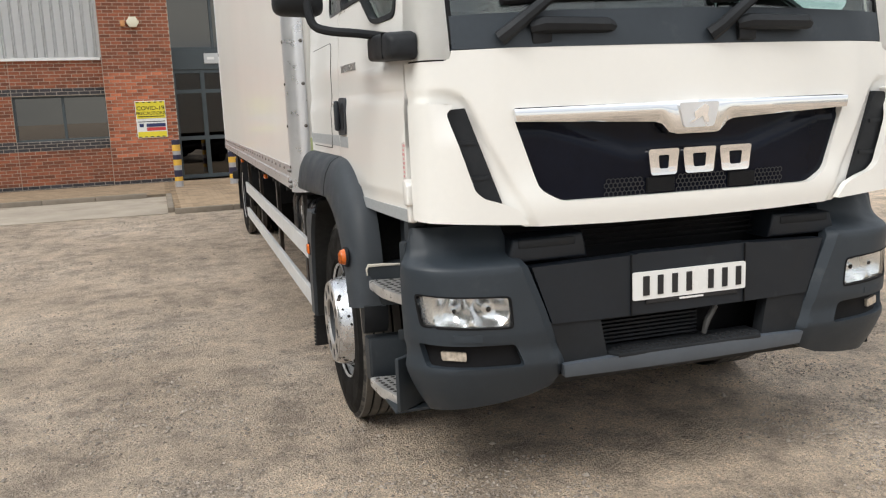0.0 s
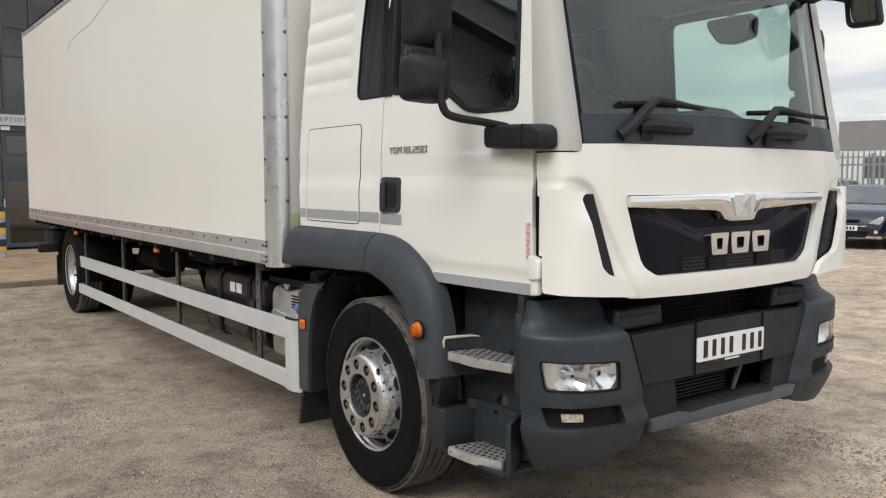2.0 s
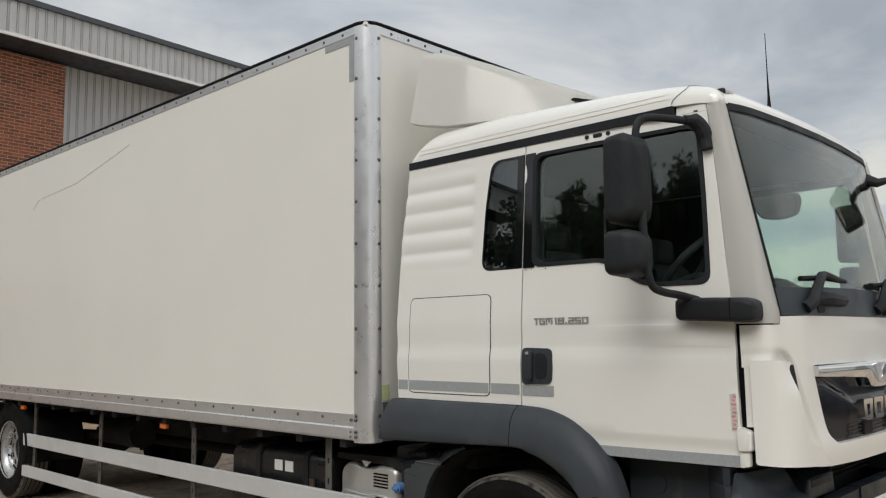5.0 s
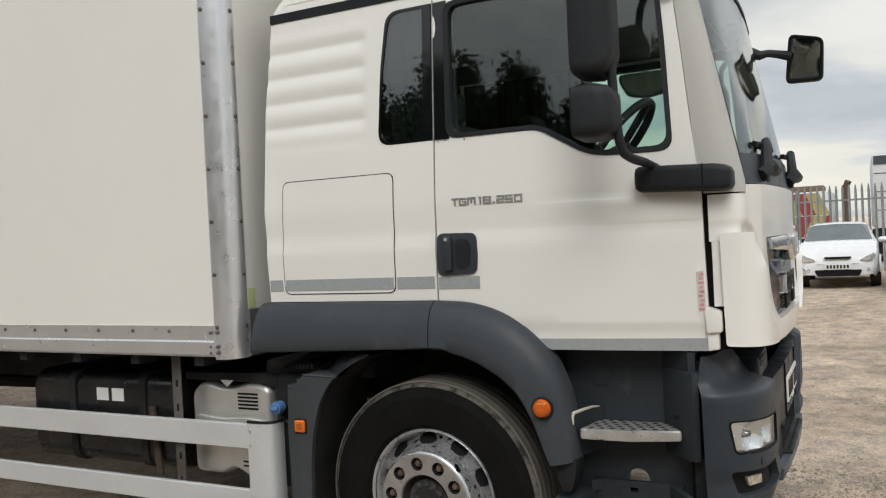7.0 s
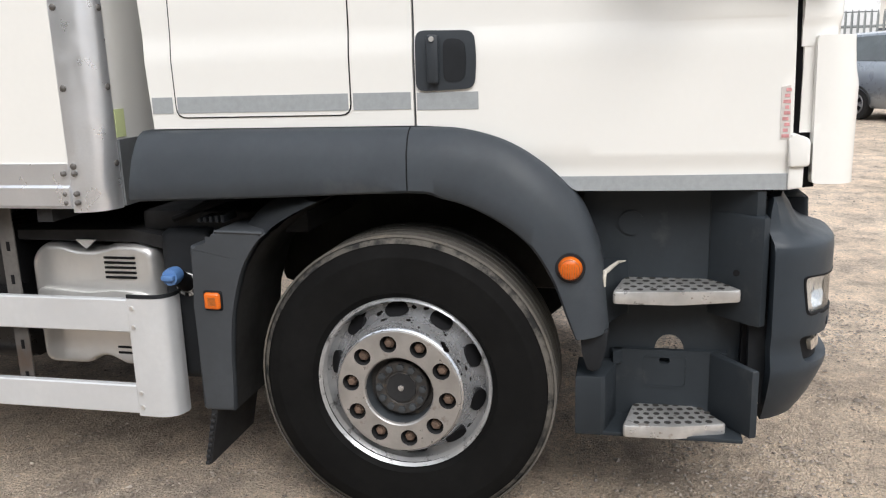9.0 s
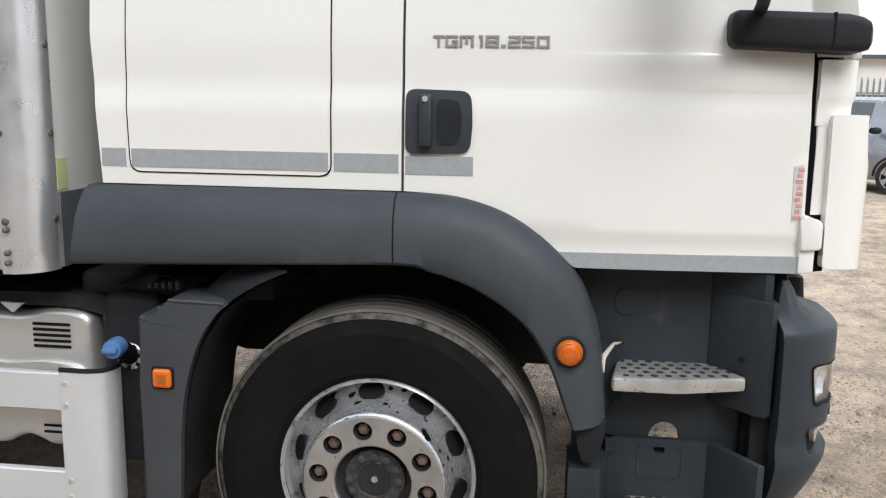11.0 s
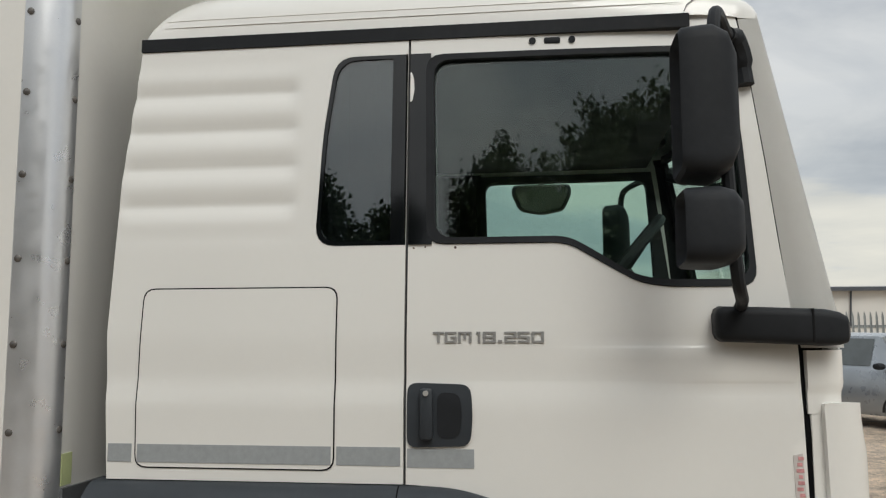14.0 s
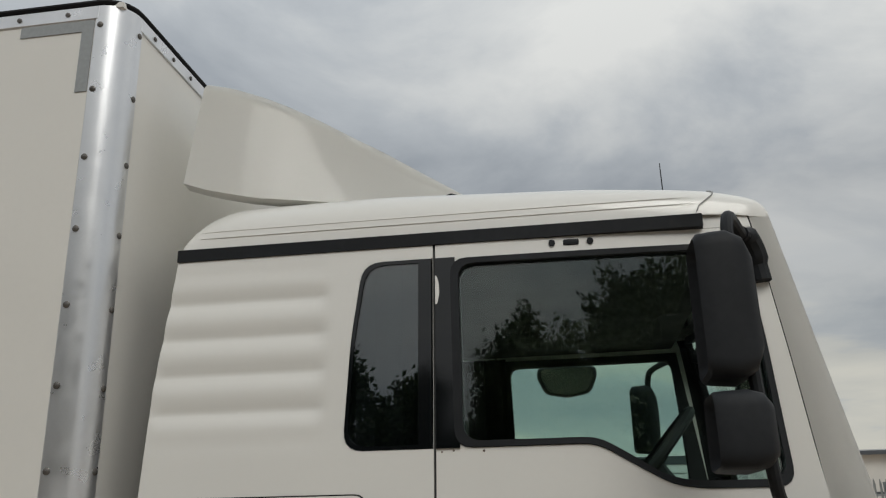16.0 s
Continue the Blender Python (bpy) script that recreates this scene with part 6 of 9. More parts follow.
def body_trim(s):
    def q(n):
        return [(s * (BX - 0.10 + 0.104 * math.sin(a)), BF + 0.10 - 0.104 * math.cos(a)) for a in (math.pi / 2 * k / n for k in range(n + 1))]
    bm = fresh()
    arc = [(s * (BX - 0.112), BF - 0.004)] + q(10) + [(s * (BX + 0.004), BF + 0.110)]
    back = [(x - s * 0.006 * (1 if i > 3 else 0.3), y + 0.006) for i, (x, y) in enumerate(arc)]
    prism(bm, arc + back[::-1], "z", BZ0 - 0.005, BZ1 - 0.02)
    post = part("corner_extrusion", bm, aluminium, truck, "rounded aluminium corner post with rivets", angle=25)
    for k in range(10):
        z = 1.151 + k * 0.2556
        for pos in ((s * (BX - 0.096), BF - 0.004, "y"), (s * (BX + 0.0035), BF + 0.092, "x")):
            bm = fresh()
            if pos[2] == "y":
                lathe(bm, [(0.0115, 0.003), (0.011, -0.003), (0.006, -0.006), (0.0005, -0.0065)], (pos[0], pos[1], z), "y", 10)
            else:
                lathe(bm, [(0.0115, -s * 0.003), (0.011, s * 0.003), (0.006, s * 0.006), (0.0005, s * 0.0065)], (pos[0], pos[1], z), "x", 10)
            part("rivet", bm, surf("dull_rivet", (0.14, 0.13, 0.12), 0.5, metal=0.4, var=0.3) if "dull_rivet" not in bpy.data.materials else bpy.data.materials["dull_rivet"], post)
    # bottom rail in two steps, with a rivet row
    bm = fresh()
    prism(bm, [(s * (BX - 0.02), 1.165), (s * (BX + 0.006), 1.160), (s * (BX + 0.006), 1.088), (s * (BX + 0.016), 1.080), (s * (BX + 0.016), 1.020), (s * (BX + 0.004), 1.008), (s * (BX - 0.06), 1.004), (s * (BX - 0.06), 1.016), (s * (BX - 0.02), 1.02)], "y", BF + 0.111, BR_)
    rail = part("floor_rail", bm, aluminium, truck, "aluminium floor edge rail")
    for k in range(30):
        bm = fresh()
        lathe(bm, [(0.0105, 0.0), (0.010, s * 0.004), (0.005, s * 0.007), (0.0005, s * 0.0075)], (s * (BX + 0.006), 5.58 + k * 0.252, 1.133), "x", 8)
        part("rivet", bm, bpy.data.materials["dull_rivet"], rail)
    for yy in (BF + 0.088, BF + 0.128):
        for zz in (1.03, 1.06, 1.128):
            bm = fresh()
            lathe(bm, [(0.0095, 0.0), (0.009, s * 0.012), (0.004, s * 0.018), (0.0005, s * 0.0185)], (s * (BX + 0.004), yy, zz), "x", 8)
            part("rivet", bm, bpy.data.materials["dull_rivet"], rail)
    # top cap rail with black edge
    bm = fresh()
    box(bm, min(s * (BX + 0.006), s * (BX - 0.05)), max(s * (BX + 0.006), s * (BX - 0.05)), BF + 0.10, BR_, BZ1 - 0.075, BZ1 - 0.018, 0.004, 1)
    top = part("roof_rail", bm, aluminium, truck, "aluminium roof edge rail")
    for k in range(42):
        bm = fresh()
        lathe(bm, [(0.0095, 0.0), (0.009, s * 0.004), (0.0005, s * 0.0065)], (s * (BX + 0.006), BF + 0.22 + k * 0.19, BZ1 - 0.047), "x", 8)
        part("rivet", bm, bpy.data.materials["dull_rivet"], top)
    bm = fresh()
    tube(bm, [(s * (BX - 0.004), BR_, BZ1 - 0.006), (s * (BX - 0.004), 9.0, BZ1 - 0.006), (s * (BX - 0.004), BF + 0.10, BZ1 - 0.006)] + [(s * (BX - 0.104 + 0.1 * math.sin(a)), BF + 0.104 - 0.1 * math.cos(a), BZ1 - 0.006) for a in (radians(q_) for q_ in (75, 55, 35, 15))] + [(s * (BX - 0.12), BF + 0.004, BZ1 - 0.006), (0, BF + 0.004, BZ1 - 0.006)], 0.014, 8)
    part("roof_edge_seal", bm, seam_black, truck)
    bm = fresh()
    for pts in ([(BF + 0.115, 3.19), (BF + 0.160, 3.19), (BF + 0.160, 3.43), (BF + 0.40, 3.43), (BF + 0.40, 3.474), (BF + 0.115, 3.474)],):
        prism(bm, pts, "x", s * (BX + 0.0035), s * (BX - 0.01))
    part("corner_tape", bm, strip_grey, truck, "grey reflective corner tape")
    bm = fresh()
    prism(bm, [(BR_ - 0.035, 1.02), (BR_ + 0.01, 1.02), (BR_ + 0.01, 3.54), (BR_ - 0.035, 3.54)], "x", s * (BX + 0.010), s * (BX - 0.03), 0.004, 1)
    part("rear_post", bm, aluminium, truck)


both_sides(body_trim)
bm = fresh()
box(bm, -BX + 0.1, BX - 0.1, BF - 0.006, BF + 0.02, BZ1 - 0.075, BZ1 - 0.018, 0.004, 1)
front_rail = part("roof_rail_front", bm, aluminium, truck)
for k in range(15):
    bm = fresh()
    lathe(bm, [(0.0095, 0.0), (0.009, -0.004), (0.0005, -0.0065)], (-1.05 + k * 0.15, BF - 0.006, BZ1 - 0.047), "y", 8)
    part("rivet", bm, bpy.data.materials["dull_rivet"], front_rail)
bm = fresh()
box(bm, -BX + 0.118, -BX + 0.172, BF - 0.004, BF + 0.01, 1.235, 1.33)
part("green_label", bm, label_green, truck, "pale green and yellow label")
bm = fresh()
box(bm, -BX + 0.114, BX - 0.114, BF - 0.012, BF + 0.02, 1.0, 1.228)
part("front_rail_low", bm, surf("dull_grey_steel", (0.20, 0.21, 0.22), 0.45, metal=0.4, var=0.2), truck)
for pts in ([(-BX - 0.0012, 10.2, 3.07), (-BX - 0.0012, 9.4, 3.11), (-BX - 0.0012, 8.3, 3.30)], [(-BX - 0.0012, 10.45, 2.98), (-BX - 0.0012, 10.30, 3.06)]):
    bm = fresh()
    tube(bm, pts, 0.0017, 5)
    part("scratch", bm, strip_grey, body_wall)

# ---- roof deflector
bm = fresh()
DEFL_TOP = [(3.90, 2.915), (4.02, 2.985), (4.13, 3.04), (4.35, 3.160), (4.60, 3.285), (4.80, 3.372), (4.93, 3.415), (5.03, 3.430)]
DEFL_FOOT = [(3.90, 2.900), (4.13, 2.885), (4.40, 2.850), (4.75, 2.848), (4.93, 2.880), (5.03, 2.910)]
DEFL_HALF = [(3.90, 0.42), (4.13, 0.64), (4.40, 0.84), (4.70, 0.975), (5.03, 1.048)]
rows = []
for k in range(34):
    y = 3.90 + (5.012 - 3.90) * k / 33
    zt, zb, wb = lerp(y, DEFL_TOP), lerp(y, DEFL_FOOT), lerp(y, DEFL_HALF)
    wt = wb * 0.905
    zt -= 0.045 * min(1.0, (zt - zb) / 0.35)
    top = zt - 0.065 * min(1.0, (zt - zb) / 0.2)
    half = [(wb + (wt - wb) * t, zb + (top - zb) * t) for t in (0, 0.15, 0.4, 0.7, 0.92, 1.0)]
    half += [(wt - 0.075 * (1 - math.cos(q)) - 0.008 * math.sin(q), top + (zt - top) * math.sin(q)) for q in (math.pi / 2 * i / 7 for i in range(1, 8))]
    half += [(wt * 0.5, zt + 0.010), (0.0, zt + 0.014)]
    rows.append([(-x, y, z) for x, z in half] + [(x, y, z) for x, z in half[-2::-1]])
sheet(bm, rows, 0.012)
flange = []
for row in (rows, [r[::-1] for r in rows]):
    flange.append([[Vector(r[0]), Vector(r[0]) + Vector((0.05 * (1 if r[0][0] < 0 else -1), 0, -0.008)), Vector(r[0]) + Vector((0.12 * (1 if r[0][0] < 0 else -1), 0, 0.012))] for r in row])
defl = part("roof_deflector", bm, white_paint, truck, "white wind deflector on the cab roof", angle=45)
for lip in flange:
    bm = fresh()
    sheet(bm, lip[:28:3] + lip[28:], 0.006)
    part("deflector_flange", bm, white_paint, defl)
for s in (-1, 1):
    bm = fresh()
    prism(bm, [(4.12, 2.965), (3.93, 2.905), (3.97, 2.90), (4.15, 2.955)], "x", s * 0.60, s * 0.575)
    part("deflector_seal", bm, seam_black, defl)
    bm = fresh()
    tube(bm, [(s * 0.85, 4.62, 2.80), (s * 0.85, 4.66, 2.90)], 0.02, 8)
    part("deflector_stay", bm, black_plastic, defl)
bm = fresh()
tube(bm, [(-0.34, 4.02, 2.985), (-0.30, 3.97, 2.978), (-0.20, 3.915, 2.955), (0.0, 3.89, 2.945), (0.20, 3.915, 2.955), (0.30, 3.97, 2.978), (0.34, 4.02, 2.985)], 0.022, 8)
part("nose_seal", bm, seam_black, defl)
bm = fresh()
tube(bm, [roof_point(u, 0.085) * 1.0 + Vector((0.003 * u, 0, 0.0015)) for u in [math.sin(math.pi * (i / 60 - 0.5)) * 0.99995 for i in range(61)]], 0.0020, 5)
part("roof_seam", bm, surf("grey_sealant", (0.30, 0.30, 0.295), 0.7, var=0.2), roof)
bm = fresh()
tube(bm, [(-0.015, 3.238, 2.84), (-0.015, 3.238, 2.90), (-0.014, 3.24, 3.05), (-0.012, 3.242, 3.265)], [0.012, 0.007, 0.003, 0.002], 8)
part("aerial", bm, seam_black, truck, "thin black roof aerial")


# ---- mirrors
def mirror_set(s):
    bm = fresh()
    rows = []
    for yy, k, z0, z1 in ((3.242, 0.55, 1.668, 1.764), (3.236, 0.85, 1.666, 1.767), (3.222, 1.0, 1.664, 1.768), (3.10, 1.0, 1.660, 1.765), (2.95, 1.0, 1.653, 1.759), (2.915, 0.97, 1.652, 1.753), (2.895, 0.86, 1.653, 1.747), (2.886, 0.6, 1.655, 1.742)):
        out_x = 1.175
        if s > 0:
            yy = 3.242 + (yy - 3.242) * 0.55
        cx_, cz_ = (1.06 + out_x) / 2, (z0 + z1) / 2
        rows.append([(s * (cx_ + (p[0] - cx_) * k), yy, cz_ + (p[1] - cz_) * k) for p in rounded([(1.06, z0), (out_x, z0 + 0.004), (out_x, z1 - 0.006), (1.06, z1)], 0.022, 4)])
    vs = grid(bm, rows, close_v=True)
    bm.faces.new(vs[0][::-1])
    bm.faces.new(vs[-1])
    base = part("mirror_bracket", bm, black_plastic, truck, "black plastic mirror bracket", angle=40)
    if s < 0:
        bm = fresh()
        box(bm, -1.1765, -1.07, 2.985, 2.990, 1.664, 1.756)
        part("bracket_gap", bm, seam_black, base)
    bm = fresh()
    tube(bm, smooth_path([(s * 1.10, 3.165, 1.755), (s * 1.22, 3.182, 1.772), (s * 1.33, 3.208, 1.786), (s * 1.385, 3.226, 1.82), (s * 1.40, 3.238, 1.95), (s * 1.40, 3.25, 2.2), (s * 1.40, 3.265, 2.42), (s * 1.385, 3.26, 2.505), (s * 1.33, 3.24, 2.538), (s * 1.18, 3.19, 2.548), (s * 1.09, 3.155, 2.545)], 4), 0.017, 10)
    part("mirror_arm", bm, black_plastic, base)
    bm = fresh()
    tube(bm, smooth_path([(s * 1.135, 3.172, 2.550), (s * 1.095, 3.150, 2.552), (s * 1.066, 3.128, 2.520), (s * 1.054, 3.116, 2.470), (s * 1.056, 3.110, 2.420)], 3), [0.022] * 3 + [0.034] * 6 + [0.026] * 4, 10)
    part("upper_bracket", bm, black_plastic, base)
    for za, zb, xa, xb, name in ((2.065, 2.458, 1.315, 1.505, "main_mirror"), (1.845, 2.045, 1.325, 1.52, "wide_mirror")):
        bm = fresh()
        rows = []
        deep = [(0.010, 0.80), (-0.020, 0.86), (-0.028, 0.91), (-0.018, 0.965), (0.02, 0.985), (0.07, 1.0), (0.115, 0.90), (0.14, 0.66), (0.148, 0.30), (0.150, 0.02)]
        cx_, cz_ = (xa + xb) / 2, (za + zb) / 2
        outline = rounded([(xa, za), (xb, za + 0.01), (xb - 0.006, zb), (xa + 0.008, zb)], 0.045, 5)
        for d, k in deep:
            rows.append([(s * (cx_ + (p[0] - cx_) * (k if k < 0.99 else 1)), 3.345 - d * 0.85, cz_ + (p[1] - cz_) * k) for p in outline])
        vs = grid(bm, rows, close_v=True)
        bm.faces.new(vs[-1])
        bm.faces.new(vs[0][::-1])
        head = part(name, bm, black_plastic, base, "black mirror housing", angle=40)
        bm = fresh()
        prism(bm, [(s * (cx_ + (p[0] - cx_) * 0.78), cz_ + (p[1] - cz_) * 0.78) for p in outline], "y", 3.3372, 3.3385)
        part("mirror_face", bm, mirror_glass, head, "mirror glass")


both_sides(mirror_set)
# kerb mirror on a front arm at the passenger side
bm = fresh()
tube(bm, [(0.90, 3.06, 2.54), (0.885, 2.97, 2.50), (0.90, 2.93, 2.51), (0.925, 2.87, 2.50), (0.945, 2.81, 2.485)], [0.04, 0.028, 0.022, 0.024, 0.03], 10)
front_arm = part("front_mirror_arm", bm, black_plastic, truck)
bm = fresh()
rows = []
outline = rounded([(-0.10, -0.135), (0.12, -0.15), (0.135, 0.09), (-0.06, 0.145)], 0.04, 4)
for d, k in ((0.012, 0.86), (-0.006, 0.90), (-0.004, 0.97), (0.02, 1.0), (0.06, 0.96), (0.085, 0.80), (0.095, 0.45), (0.097, 0.05)):
    rows.append([(0.92 + d - 0.45 * p[1] * k - 0.32 * p[0] * k, 2.755 - p[0] * k * 0.95, 2.465 + p[1] * k * 0.95) for p in outline])
vs = grid(bm, rows, close_v=True)
bm.faces.new(vs[0][::-1])
bm.faces.new(vs[-1])
front_mirror = part("front_mirror", bm, black_plastic, front_arm, "black front kerb mirror", angle=40)
bm = fresh()
rows = [[(0.9305 - 0.013 * (1 - k * k) - 0.45 * p[1] * k * 0.84 - 0.32 * p[0] * k * 0.84, 2.755 - p[0] * k * 0.84 * 0.95, 2.465 + p[1] * k * 0.84 * 0.95) for p in outline] for k in (1.0, 0.85, 0.7, 0.55, 0.4, 0.25, 0.1, 0.005)]
vs = grid(bm, rows, close_v=True)
bm.faces.new(vs[-1])
part("mirror_face", bm, mirror_glass, front_mirror, "domed mirror glass", angle=60)

# ---- cab interior
bm = fresh()
box(bm, -1.0, 1.0, 4.97, 4.99, 1.10, 2.60)
part("cab_back", bm, interior_grey, truck)
bm = fresh()
box(bm, -1.03, 1.03, 3.16, 4.98, 2.595, 2.615)
part("headliner", bm, interior_grey, truck)
bm = fresh()
box(bm, -1.05, 1.05, 3.0, 4.98, 1.06, 1.10)
part("cab_floor", bm, interior_dark, truck)
bm = fresh()
rows = [[(x, 2.87 + 0.06 * (abs(x) / 1.0) ** 2 + d, z) for x in [-1.02 + i * 0.12 for i in range(18)]] for d, z in ((0.04, 1.62), (0.05, 1.74), (0.12, 1.765), (0.30, 1.76), (0.42, 1.73), (0.46, 1.62), (0.44, 1.40))]
sheet(bm, rows, 0.03)
dash = part("dashboard", bm, interior_dark, truck, "dark grey dashboard", angle=50)
bm = fresh()
rows = [[(x, y_, z_) for x in (-0.85, -0.55, -0.25)] for y_, z_ in ((3.14, 1.765), (3.20, 1.84), (3.28, 1.86), (3.34, 1.76))]
sheet(bm, rows, 0.02)
part("instrument_binnacle", bm, interior_dark, dash)
bm = fresh()
tilt = Matrix.Translation((-0.55, 3.45, 1.92)) @ Matrix.Rotation(radians(-50), 4, "X")
pts = [tilt @ Vector((0.225 * math.cos(a), 0.225 * math.sin(a), 0)) for a in (2 * math.pi * k / 32 for k in range(33))]
tube(bm, pts, 0.020, 8, cap=False)
for a in (0, 120, 240):
    tube(bm, [tilt @ Vector((0, 0, -0.02)), tilt @ Vector((0.21 * math.cos(radians(a - 90)), 0.21 * math.sin(radians(a - 90)), 0))], 0.018, 6)
part("steering_wheel", bm, interior_dark, truck, "dark steering wheel")
bm = fresh()
tube(bm, [(-0.55, 3.44, 1.90), (-0.55, 3.26, 1.66)], 0.04, 8)
part("steering_column", bm, interior_dark, truck)
for x in (-0.60, 0.62):
    bm = fresh()
    prism(bm, rounded([(4.05, 1.42), (4.25, 1.42), (4.36, 2.02), (4.30, 2.10), (4.20, 2.08)], 0.05, 4), "x", x - 0.24, x + 0.24, 0.06, 3)
    seat = part("seat_back", bm, seat_cloth, truck, "dark cloth cab seat")
    bm = fresh()
    box(bm, x - 0.14, x + 0.14, 4.24, 4.36, 2.09, 2.26, 0.05, 3)
    part("headrest", bm, seat_cloth, seat)
    bm = fresh()
    box(bm, x - 0.25, x + 0.25, 3.70, 4.22, 1.34, 1.48, 0.05, 3)
    part("seat_cushion", bm, seat_cloth, seat)
    bm = fresh()
    box(bm, x - 0.2, x + 0.2, 3.78, 4.15, 1.09, 1.36, 0.02)
    part("seat_base", bm, interior_dark, seat)
bm = fresh()
box(bm, -1.0, 1.0, 4.40, 4.96, 1.10, 1.58, 0.04)
part("bunk", bm, seat_cloth, truck)
# dark folded sheets, added to block the light through the rear side panes
for s in (-1, 1):
    bm = fresh()
    sheet(bm, [[(s * (0.985 + 0.010 * math.sin(i * 1.9)), 4.06 + i * 0.03, z) for i in range(30)] for z in (1.60, 2.1, 2.58)], 0.004)
    part("sleeper_curtain", bm, interior_dark, truck, "dark folded sheet added to block the rear side window")
# kerb mirror over the passenger door
bm = fresh()
rows = []
outline = rounded([(-0.175, 0.01), (-0.13, -0.085), (0.0, -0.108), (0.13, -0.085), (0.175, 0.01), (0.165, 0.06), (-0.165, 0.06)], 0.03, 3)
for d, k in ((0.0, 0.9), (0.03, 1.0), (0.09, 0.9), (0.12, 0.5), (0.125, 0.05)):
    rows.append([(1.23 + d - 0.5 * p[1] * k, 3.73 + p[0] * k, 2.50 + p[1] * k + 0.1 * d) for p in outline])
vs = grid(bm, rows, close_v=True)
bm.faces.new(vs[0][::-1])
bm.faces.new(vs[-1])
tube(bm, [(1.05, 3.73, 2.60), (1.20, 3.73, 2.60), (1.29, 3.73, 2.55)], 0.018, 8)
kerb_mirror = part("kerb_mirror", bm, black_plastic, truck, "black kerb mirror over the passenger door", angle=40)
bm = fresh()
bm.faces.new([bm.verts.new((1.2275 - 0.5 * p[1] * 0.86, 3.73 + p[0] * 0.86, 2.50 + p[1] * 0.86)) for p in outline])
part("mirror_face", bm, mirror_glass, kerb_mirror, "mirror glass", smooth=False)

# ---------------------------------------------------------------- ground
def ground_material():
    m = bpy.data.materials.new("packed_gravel")
    m.use_nodes = True
    nodes, links = m.node_tree.nodes, m.node_tree.links
    b = nodes["Principled BSDF"]
    tc = nodes.new("ShaderNodeTexCoord")

    def noise_at(s, detail=5.0, r=0.6):
        n = nodes.new("ShaderNodeTexNoise")
        n.inputs["Scale"].default_value, n.inputs["Detail"].default_value, n.inputs["Roughness"].default_value = s, detail, r
        links.new(tc.outputs["Object"], n.inputs["Vector"])
        return n.outputs[0]

    def ramp(v, stops):
        n = nodes.new("ShaderNodeValToRGB")
        n.color_ramp.elements[0].position, n.color_ramp.elements[0].color = stops[0][0], (*stops[0][1], 1)
        n.color_ramp.elements[1].position, n.color_ramp.elements[1].color = stops[-1][0], (*stops[-1][1], 1)
        for p, c in stops[1:-1]:
            n.color_ramp.elements.new(p).color = (*c, 1)
        links.new(v, n.inputs[0])
        return n.outputs[0]

    def mix(fac, a, c, mode="MIX"):
        n = nodes.new("ShaderNodeMix")
        n.data_type, n.blend_type = "RGBA", mode
        for i, v in ((0, fac), (6, a), (7, c)):
            if isinstance(v, (int, float)):
                n.inputs[i].default_value = v
            else:
                links.new(v, n.inputs[i])
        return n.outputs[2]

    earth = ramp(noise_at(0.55, 6.0), [(0.32, (0.430, 0.349, 0.274)), (0.5, (0.540, 0.442, 0.350)), (0.66, (0.630, 0.527, 0.428))])
    patch = ramp(noise_at(3.4, 9.0, 0.78), [(0.38, (0.62, 0.615, 0.62)), (0.5, (0.98, 0.975, 0.96)), (0.62, (1.22, 1.20, 1.16))])
    vor = nodes.new("ShaderNodeTexVoronoi")
    vor.inputs["Scale"].default_value = 95.0
    links.new(tc.outputs["Object"], vor.inputs["Vector"])
    grit = ramp(vor.outputs["Color"], [(0.0, (0.45, 0.45, 0.46)), (0.45, (0.97, 0.97, 0.97)), (1.0, (1.5, 1.5, 1.52))])
    vor2 = nodes.new("ShaderNodeTexVoronoi")
    vor2.inputs["Scale"].default_value = 150.0
    links.new(tc.outputs["Object"], vor2.inputs["Vector"])
    pebble = ramp(vor2.outputs["Color"], [(0.0, (0.55, 0.55, 0.56)), (0.6, (1.0, 1.0, 1.0)), (1.0, (1.5, 1.5, 1.52))])
    fine = ramp(noise_at(130.0, 3.0), [(0.3, (0.88, 0.88, 0.88)), (0.7, (1.13, 1.13, 1.13))])
    col = mix(1.0, mix(1.0, earth, mix(1.0, earth, patch, "MULTIPLY")), mix(0.5, fine, mix(1.0, grit, fine, "MULTIPLY")), "MULTIPLY")
    stretch = nodes.new("ShaderNodeMapping")
    stretch.inputs["Scale"].default_value = (5.0, 0.35, 1.0)
    stretch.inputs["Rotation"].default_value = (0, 0, 0.25)
    links.new(tc.outputs["Object"], stretch.inputs["Vector"])
    tracks = nodes.new("ShaderNodeTexNoise")
    tracks.inputs["Scale"].default_value, tracks.inputs["Detail"].default_value = 1.0, 5.0
    links.new(stretch.outputs[0], tracks.inputs["Vector"])
    col = mix(1.0, col, ramp(tracks.outputs[0], [(0.35, (0.95, 0.95, 0.95)), (0.65, (1.04, 1.04, 1.04))]), "MULTIPLY")
    col = mix(0.2, col, mix(1.0, col, pebble, "MULTIPLY"))
    vor3 = nodes.new("ShaderNodeTexVoronoi")
    vor3.inputs["Scale"].default_value = 34.0
    links.new(tc.outputs["Object"], vor3.inputs["Vector"])
    stones_ = ramp(vor3.outputs["Color"], [(0.0, (0.50, 0.50, 0.52)), (0.26, (0.56, 0.56, 0.57)), (0.36, (1.0, 1.0, 1.0)), (0.72, (1.0, 1.0, 1.0)), (0.82, (1.22, 1.21, 1.20)), (1.0, (1.32, 1.31, 1.30))])
